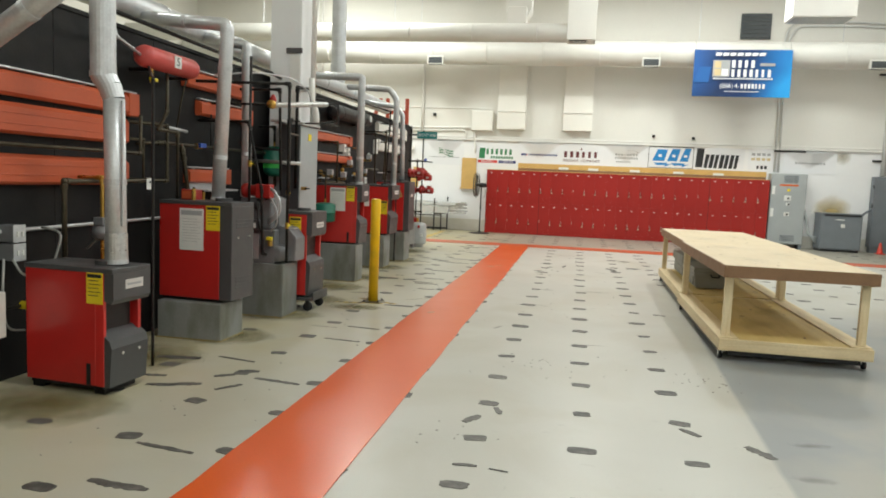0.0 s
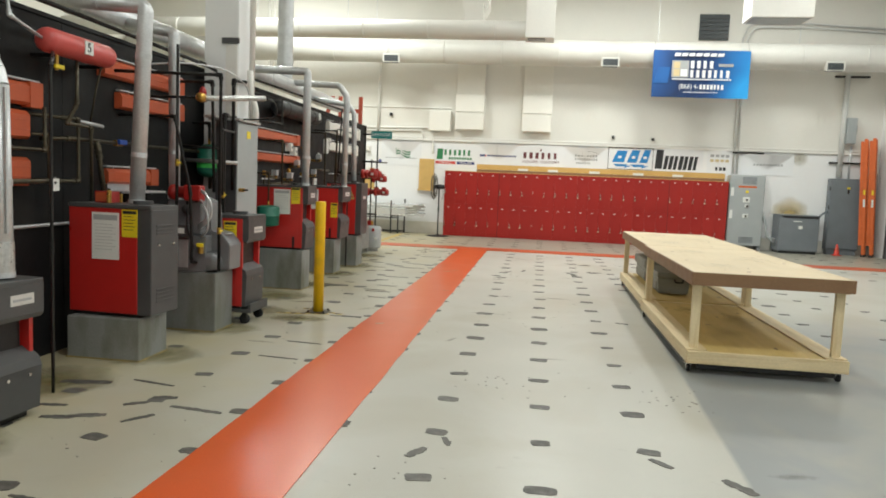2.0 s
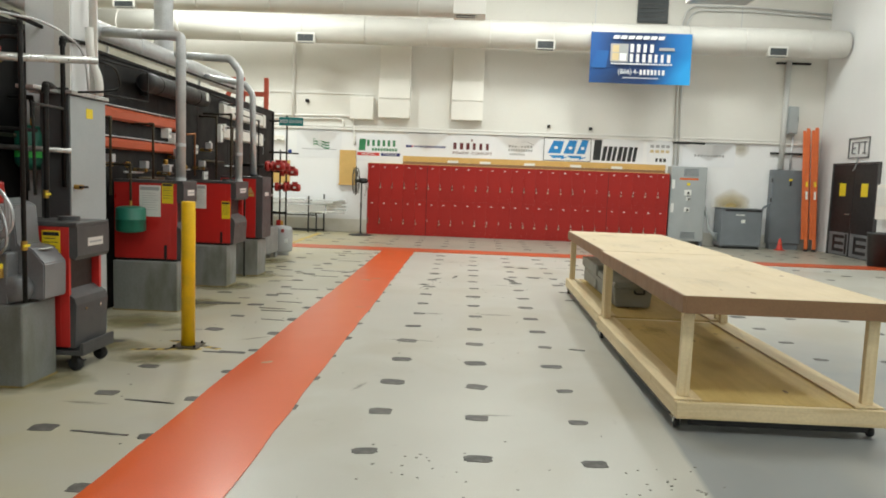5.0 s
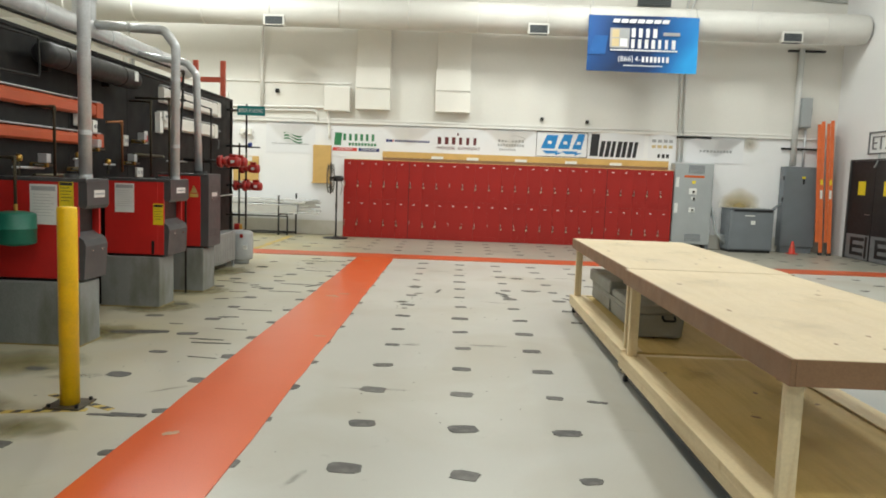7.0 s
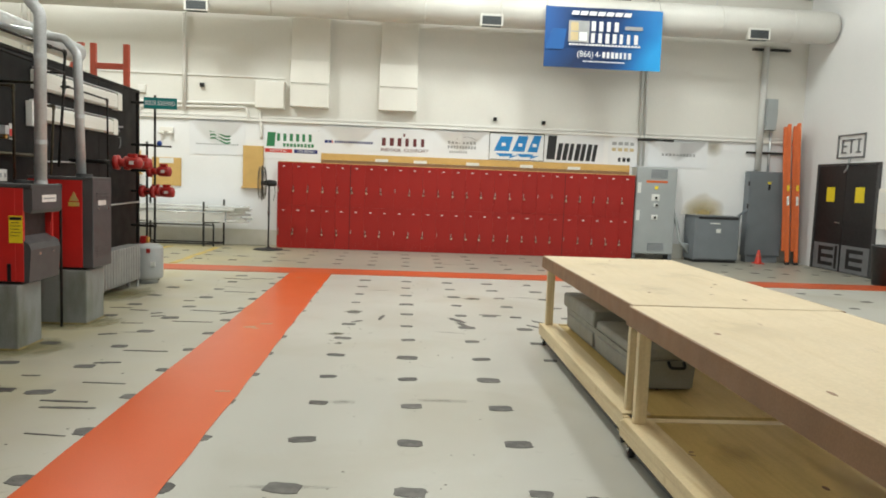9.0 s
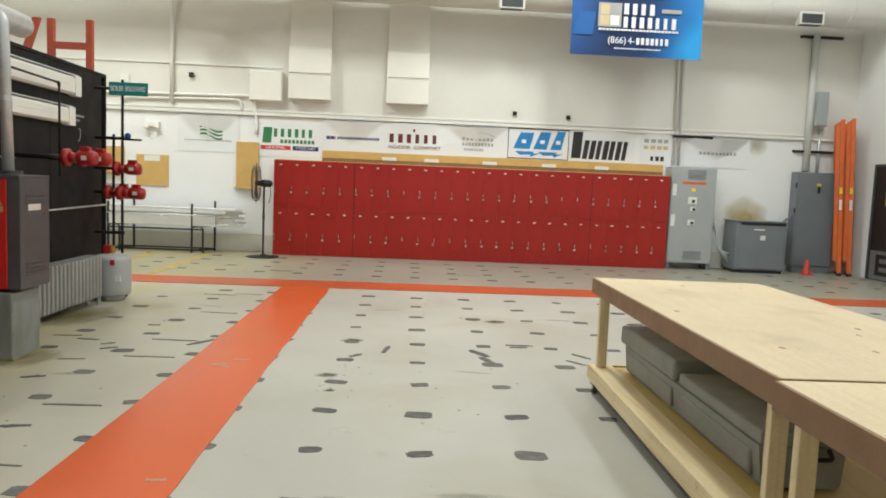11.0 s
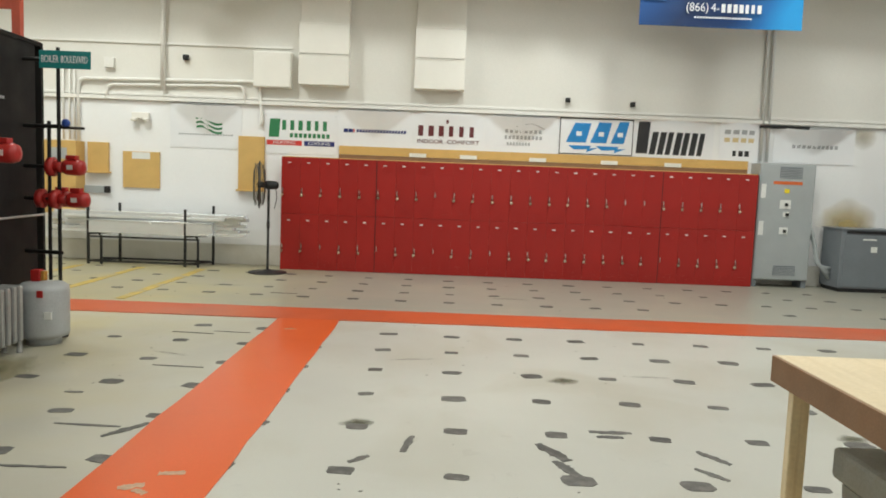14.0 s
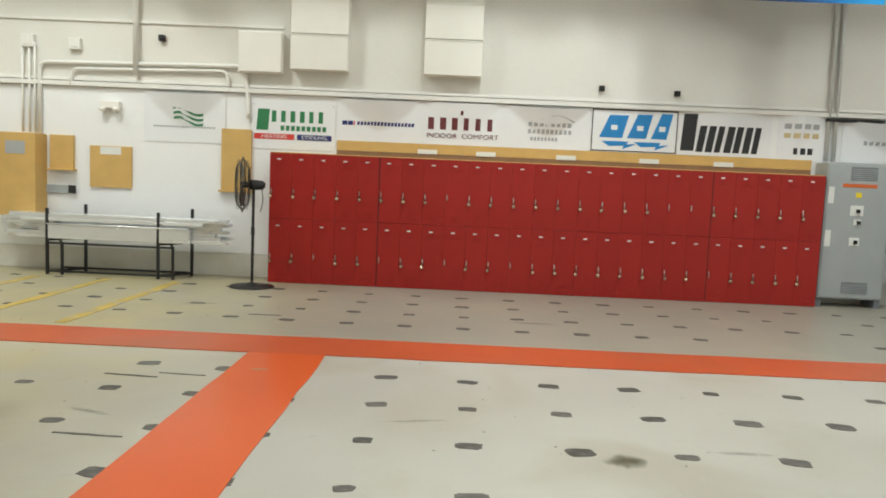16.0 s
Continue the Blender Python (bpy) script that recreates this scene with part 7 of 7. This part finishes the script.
for x in (-0.76, 0.78):
    part("upright", boxed(x - 0.018, x + 0.018, -0.018, 0.018, 0.0, 0.92, r=0.003), "black", rk)
    part("rear_upright", boxed(x + 0.29, x + 0.326, 0.42, 0.456, 0.0, 0.97, r=0.003), "black", rk)
    bm = bmesh.new()
    prism(bm, [(-0.01, 0.68), (0.03, 0.72), (0.2, 0.5), (0.2, 0.44)], "y", -0.015, 0.015)
    bmesh.ops.translate(bm, verts=bm.verts, vec=(x, 0, 0))
    part("gusset", bm, "black", rk)
    part("short_leg", boxed(x + 0.19, x + 0.222, -0.016, 0.016, 0.0, 0.46, r=0.003), "black", rk)
    bm = bmesh.new()
    prism(bm, [(x, -0.015), (x, 0.015), (x + 0.31, 0.445), (x + 0.31, 0.415)], "z", 0.03, 0.06)
    part("foot_bar", bm, "black", rk)
    bm = bmesh.new()
    prism(bm, [(x + 0.02, -0.015), (x + 0.02, 0.015), (x + 0.31, 0.445), (x + 0.31, 0.415)], "z", 0.47, 0.5)
    part("shelf_bar", bm, "black", rk)
for (y, z) in ((0.0, 0.44), (0.43, 0.05), (0.0, 0.05)):
    part("long_bar", boxed(-0.76, 1.05 if y > 0 else 0.99, y - 0.014, y + 0.014, z - 0.014, z + 0.014, r=0.003), "black", rk)
rng = random.Random(9)
wide = thing("aluminium_sheet", (-5.62, 20.60, 0.502), "wide bright aluminium sheet pan lying on the rack", "metal sheet", "metal stock")
part("pan", boxed(0.0, 1.98, -0.016, 0.09, 0.0, 0.205, r=0.006), "stock", wide)
part("rolled_lip", tube(bmesh.new(), [(0.0, -0.018, 0.205), (1.98, -0.018, 0.205)], 0.011), "stock", wide)
for k in range(28):
    if k % 4 == 0 and k < 20:
        continue
    y0 = 20.60 + (k % 4) * 0.1 + rng.uniform(-0.01, 0.01)
    z0 = 0.502 + (k // 4) * 0.049
    xa, xb = -6.25 + rng.uniform(-0.05, 0.5), -3.1 - rng.uniform(0.0, 0.4)
    al = thing("aluminium_profile", (xa, y0, z0), "long bright aluminium profile lying on the rack", "metal profile", "metal stock")
    bm = bmesh.new()
    W, H = 0.092, 0.048
    box(bm, 0.0, xb - xa, 0.0, W, 0.0, H, 0.004)
    part("channel", bm, "stock", al)
for k, (x0, x1, z0, z1, y, nm) in enumerate(((-6.54, -5.97, 0.77, 1.95, 0.3, "tall tan wooden cupboard"), (-5.9, -5.56, 1.44, 1.95, 0.06, "small tan wooden wall board with a ledge"), (-5.33, -4.72, 1.22, 1.82, 0.03, "square tan cork board on the wall"), (-3.41, -2.98, 1.23, 2.14, 0.05, "tall tan wooden wall board behind the fan"))):
    q = thing("tan_board", ((x0 + x1) / 2, WY1 - 0.013, z0), nm, "board", "tan wall boards")
    w = (x1 - x0) / 2
    part("panel", boxed(-w, w, -y, 0.0, 0, z1 - z0, r=0.004), "tan", q)
    if k == 2:
        part("paper", boxed(-0.15, 0.15, -y - 0.004, -y, z1 - z0 - 0.12, z1 - z0 - 0.01, r=0.0), "paper", q)
    if k in (1, 3):
        part("ledge", boxed(-w - 0.02, w + 0.03, -y - 0.06, 0.0, 0.0, 0.03, r=0.004), "tan", q)
    if k == 0:
        part("notice", boxed(-0.14, 0.14, -y - 0.004, -y, 0.88, 1.06, r=0.0), "logo_grey", q)
wo = thing("wall_raceway_outlet", (-5.75, WY1 - 0.012, 1.17), "grey surface raceway with a dark outlet", "outlet")
part("raceway", boxed(-0.25, 0.2, -0.03, 0.0, -0.06, 0.06, r=0.004), "elec", wo)
part("outlet", boxed(0.12, 0.22, -0.06, -0.03, -0.05, 0.06, r=0.005), "black", wo)

# pedestal fan
fn = thing("pedestal_fan", (-2.68, 20.3, 0), "tall black pedestal fan with a wire cage, switched off", "fan", turn=12)
part("base", lathe(bmesh.new(), [(0.0, 0.0), (0.29, 0.0), (0.295, 0.01), (0.28, 0.02), (0.08, 0.03), (0.04, 0.06), (0.0, 0.06)], seg=36), "black", fn)
part("pole", turned(bmesh.new(), (0, 0, 0.05), (0, 0, 1.3), 0.019, seg=14), "black", fn)
part("collar", turned(bmesh.new(), (0, 0, 0.7), (0, 0, 0.8), 0.026, seg=14), "black", fn)
part("motor", lathe(bmesh.new(), [(0.02, -0.06), (0.06, -0.05), (0.07, 0.0), (0.06, 0.12), (0.03, 0.15)], (0.0, 0, 1.36), axis="x", seg=22), "black", fn)
CX = -0.14
M["cage"] = mat("dusty_cage_wire", (0.13, 0.12, 0.10), 0.5, metal=0.4, vary=0.2, scale=9)
cage = part("cage_ring", tube(bmesh.new(), [(CX, 0.36 * math.cos(a * math.pi / 12), 1.36 + 0.36 * math.sin(a * math.pi / 12)) for a in range(25)], 0.007, 0.02, 6), "iron", fn)
for rr, off in ((0.33, 0.06), (0.24, 0.08), (0.15, 0.085), (0.33, -0.06), (0.24, -0.08), (0.15, -0.085)):
    part("wire_ring", tube(bmesh.new(), [(CX + off, rr * math.cos(a * math.pi / 9), 1.36 + rr * math.sin(a * math.pi / 9)) for a in range(19)], 0.003, 0.02, 5), "iron", cage)
for k in range(40):
    a = k * math.pi / 20
    cs, sn = math.cos(a), math.sin(a)
    part("cage_wire", tube(bmesh.new(), [(CX + 0.09, 0.05 * cs, 1.36 + 0.05 * sn), (CX + 0.075, 0.26 * cs, 1.36 + 0.26 * sn), (CX, 0.355 * cs, 1.36 + 0.355 * sn), (CX - 0.075, 0.26 * cs, 1.36 + 0.26 * sn), (CX - 0.09, 0.05 * cs, 1.36 + 0.05 * sn)], 0.0028, 0.1, 5), "cage", cage)
for k in range(3):
    bm = bmesh.new()
    prism(bm, [(0.03, -0.03), (0.28, -0.09), (0.31, 0.0), (0.28, 0.09), (0.03, 0.03)], "x", -0.003, 0.003)
    bmesh.ops.rotate(bm, verts=bm.verts, matrix=Matrix.Rotation(radians(22), 3, "Y"))
    bmesh.ops.rotate(bm, verts=bm.verts, matrix=Matrix.Rotation(2 * math.pi * k / 3, 3, "X"))
    bmesh.ops.translate(bm, verts=bm.verts, vec=(CX, 0, 1.36))
    part("blade", bm, "cage", fn)
part("hub", turned(bmesh.new(), (CX - 0.03, 0, 1.36), (0.0, 0, 1.36), 0.04, seg=16), "black", fn)
pipe_run("power_cord", [(-2.58, 20.32, 1.33), (-2.56, 20.34, 1.15), (-2.6, 20.34, 1.0)], 0.006, "black", "thin black power cord hanging from the fan", "cord", bend=0.08)

# ---- patches in the floor paint ----
def patch_mesh(seed, w, d):
    rng = random.Random(seed)
    n = 22
    top, low = [], []
    bm = bmesh.new()
    for i in range(n):
        a = 2 * math.pi * i / n
        k = 1 + rng.uniform(-0.09, 0.09)
        e = 0.5
        x = w / 2 * math.copysign(abs(math.cos(a)) ** e, math.cos(a)) * k
        y = d / 2 * math.copysign(abs(math.sin(a)) ** e, math.sin(a)) * k
        top.append(bm.verts.new((x, y, 0.0028)))
        low.append(bm.verts.new((x, y, 0.0)))
    bm.faces.new(top)
    for i in range(n):
        bm.faces.new((low[i], low[(i + 1) % n], top[(i + 1) % n], top[i]))
    return mesh_of(bm, "floor_patch", "patch")


PATCHES = [patch_mesh(s, 0.15 + 0.02 * math.sin(s * 2.1), 0.098 + 0.014 * math.cos(s * 1.7)) for s in range(9)]
rng = random.Random(77)
rest = bmesh.new()
count = 0
for i in range(-12, 15):
    for k in range(-15, 24):
        x, y = 0.13 + 0.61 * i, 4.86 + 0.663 * k
        if 16.6 < y < 17.5 or y > 20.75 or x > 8.8 or (-1.66 < x < -1.1) or x < -7.2:
            continue
        if x < -3.0 and y < 16.6:
            continue
        if x > 1.1 and (y < 8.6 or (x < 1.6 and y < 11.2)):
            continue
        if x < -2.5 and rng.random() < 0.3:
            continue
        if x > 2.8 and rng.random() < 0.25:
            continue
        if x < -1.5:
            y += (0.10 + 0.09 * (-1.72 - x)) * (1.0 if y < 11.5 else 0.75)
        elif x < -0.3:
            y += 0.03
        x += rng.uniform(-0.012, 0.012)
        y += rng.uniform(-0.012, 0.012)
        me = PATCHES[rng.randrange(9)]
        s = rng.uniform(0.82, 1.12)
        if -3.1 < x < 3.3 and 2.5 < y < 19.5 and count < 270:
            o = new("floor_patch", me)
            o.parent = floor
            o.matrix_local = pose(x, y, 0, 0, 0, rng.uniform(-12, 12)) @ Matrix.Diagonal((s, s, 1, 1))
            count += 1
        else:
            t0 = len(rest.verts)
            rest.from_mesh(me)
            rest.verts.ensure_lookup_table()
            bmesh.ops.transform(rest, matrix=pose(x, y, 0, 0, 0, rng.uniform(-12, 12)) @ Matrix.Diagonal((s, s, 1, 1)), verts=rest.verts[t0:])
fp = part("floor_patch_far", rest, "patch", floor)
fp["kind"] = "stuff"
# odd scrapes: place, length, width, turn
SCRAPES = (
    (-2.97, 5.27, 0.34, 0.12, 10), (-2.55, 4.65, 0.22, 0.08, 20), (-2.40, 4.93, 0.15, 0.06, 35), (-2.29, 5.08, 0.16, 0.08, 12), (-2.24, 4.68, 0.2, 0.05, 55),
    (-1.99, 4.91, 0.36, 0.05, -8), (-2.53, 5.37, 0.34, 0.035, -12), (-1.98, 6.29, 0.34, 0.03, -5), (-1.97, 6.86, 0.3, 0.03, -6), (-2.04, 3.59, 0.36, 0.045, -8), (-1.99, 3.13, 0.32, 0.07, -4),
    (-0.54, 4.55, 0.17, 0.065, 62), (-0.40, 4.75, 0.13, 0.05, -70), (0.78, 4.70, 0.15, 0.06, -50), (1.13, 4.47, 0.2, 0.08, -55),
    (-0.40, 13.0, 0.14, 0.05, 45), (-0.15, 13.25, 0.26, 0.05, 80), (0.67, 13.2, 0.28, 0.09, -60), (0.71, 12.97, 0.22, 0.08, -65), (1.58, 13.2, 0.22, 0.06, -55), (1.48, 12.96, 0.2, 0.05, -50), (1.06, 13.48, 0.16, 0.05, 0),
    (-2.03, 12.75, 0.4, 0.03, 0), (-2.03, 13.36, 0.4, 0.03, -3), (-1.78, 13.31, 0.3, 0.06, 55), (-2.0, 14.71, 0.4, 0.025, -3), (-2.3, 15.9, 0.4, 0.03, -5), (-2.0, 10.0, 0.34, 0.04, 0), (-2.0, 10.55, 0.3, 0.02, -4), (-2.05, 11.5, 0.36, 0.03, 0),
    (-2.75, 10.31, 0.5, 0.14, 8), (-1.93, 8.16, 0.34, 0.04, 0), (-2.2, 11.1, 0.2, 0.05, 10), (-2.6, 12.1, 0.16, 0.05, 20), (-2.45, 13.0, 0.14, 0.04, 30), (-2.75, 13.3, 0.2, 0.05, -10), (-2.0, 18.4, 0.35, 0.03, 0),
    (-2.86, 4.78, 0.17, 0.05, 8), (-2.69, 4.59, 0.2, 0.07, 12), (-1.9, 6.85, 0.22, 0.022, -6), (-2.08, 10.13, 0.3, 0.035, -3), (-1.91, 9.53, 0.24, 0.018, -8), (-1.87, 8.19, 0.22, 0.035, -2), (-2.57, 10.70, 0.13, 0.03, 0),
    (1.08, 13.56, 0.26, 0.06, 0), (-0.47, 3.82, 0.13, 0.035, 4), (-0.29, 3.8, 0.1, 0.018, -10), (1.03, 8.79, 0.14, 0.05, -12), (-2.57, 12.61, 0.2, 0.03, 8), (-2.98, 13.42, 0.24, 0.03, 5), (-2.52, 13.16, 0.12, 0.05, 35), (-1.96, 15.99, 0.35, 0.02, -4), (-2.42, 13.97, 0.12, 0.04, 0),
)
for k, (x, y, l, w, a) in enumerate(SCRAPES):
    r2 = random.Random(200 + k)
    n = 13
    bm = bmesh.new()
    up = [(-l / 2 + l * i / n, w / 2 * (0.55 + 0.45 * math.sin(math.pi * (i + 0.5) / (n + 1))) * r2.uniform(0.55, 1.15)) for i in range(n + 1)]
    dn = [(-l / 2 + l * i / n, -w / 2 * (0.55 + 0.45 * math.sin(math.pi * (i + 0.5) / (n + 1))) * r2.uniform(0.55, 1.15)) for i in range(n + 1)]
    prism(bm, up + dn[::-1], "z", 0.0, 0.0034)
    o = part("floor_scrape", bm, "patch", floor)
    o.matrix_local = pose(x, y, 0, 0, 0, a)

# pale grey scuffs and clusters of small flecks in the floor paint
M["scuff"] = soft_stain("grey_floor_scuff", (0.22, 0.21, 0.18), 0.22, 0.26, 0.07, "xy", rough_edge=1.0, fineness=16.0)
for (x, y, sx_, sy_, a) in ((0.34, 10.30, 1.1, 0.8, -3), (-0.48, 8.89, 1.3, 0.5, 0), (-0.32, 10.23, 0.5, 1.0, 0), (1.46, 4.68, 0.7, 0.8, 10), (1.32, 4.14, 0.6, 0.9, 0), (-1.84, 8.70, 0.8, 0.5, 40), (-2.33, 6.78, 0.8, 0.6, -4), (0.2, 6.9, 0.8, 0.4, 5), (-0.7, 7.4, 0.6, 0.5, 70), (0.55, 12.55, 0.9, 0.5, -10), (1.7, 14.9, 1.0, 0.6, 0), (-0.2, 15.2, 1.1, 0.5, 12), (-2.6, 8.9, 1.2, 1.2, 15), (-2.75, 10.32, 1.4, 2.2, 6), (-2.4, 12.2, 0.8, 0.7, 0), (-2.2, 15.1, 0.9, 0.6, -20), (0.9, 18.6, 1.4, 0.9, 0), (-2.9, 18.9, 1.2, 0.9, 8)):
    o = part("floor_scuff", box(bmesh.new(), -0.36, 0.36, -0.1, 0.1, 0.0004, 0.0016), "scuff", floor)
    o.matrix_local = pose(x, y, 0, 0, 0, a) @ Matrix.Diagonal((sx_, sy_, 1, 1))
fl = random.Random(31)
flecks = bmesh.new()
for (cx, cy, n, spread) in ((1.14, 5.88, 26, 0.16), (-0.22, 6.13, 16, 0.2), (-0.65, 4.22, 8, 0.12), (0.0, 6.2, 9, 0.35), (-0.1, 8.4, 10, 0.4), (0.35, 9.6, 10, 0.5), (0.4, 12.4, 12, 0.5), (-0.5, 12.0, 14, 0.3), (0.6, 15.2, 12, 0.7), (-2.3, 7.4, 16, 0.6), (-2.4, 9.4, 16, 0.6), (-2.5, 11.6, 18, 0.7), (-2.4, 14.2, 16, 0.6), (-2.3, 4.2, 14, 0.5), (0.7, 18.5, 24, 1.6), (-3.5, 18.6, 18, 1.2)):
    for q in range(n):
        fx, fy, w = fl.gauss(cx, spread), fl.gauss(cy, spread), fl.uniform(0.003, 0.010)
        if -1.75 < fx < -0.98:
            continue
        ring = [(fx + w * fl.uniform(0.6, 1.5) * math.cos(a), fy + w * fl.uniform(0.4, 1.0) * math.sin(a)) for a in (0.3, 1.4, 2.5, 3.7, 4.8, 5.7)]
        prism(flecks, ring, "z", 0.0, 0.0026)
M["fleck"] = mat("grey_fleck", (0.24, 0.23, 0.20), 0.6, vary=0.3, scale=9)
fk = part("floor_fleck", flecks, "fleck", floor)
fk["kind"] = "stuff"

# worn spots on the walkway stripe
M["stripe_wear"] = mat("worn_stripe_spot", (0.42, 0.27, 0.17), 0.5, vary=0.2, scale=20)
for k, (x, y, l, w, a) in enumerate(((-1.42, 12.55, 0.12, 0.07, 20), (-1.36, 12.5, 0.08, 0.05, -30), (-1.29, 12.72, 0.13, 0.06, 10), (-1.5, 7.9, 0.09, 0.05, 30), (-1.15, 10.4, 0.1, 0.04, 0), (-1.45, 16.2, 0.12, 0.05, 15))):
    r2 = random.Random(400 + k)
    n = 9
    bm = bmesh.new()
    up = [(-l / 2 + l * i / n, w / 2 * r2.uniform(0.3, 1.0)) for i in range(n + 1)]
    dn = [(-l / 2 + l * i / n, -w / 2 * r2.uniform(0.3, 1.0)) for i in range(n + 1)]
    prism(bm, up + dn[::-1], "z", 0.004, 0.0075)
    o = part("worn_spot", bm, "stripe_wear", floor)
    o.matrix_local = pose(x, y, 0, 0, 0, a)
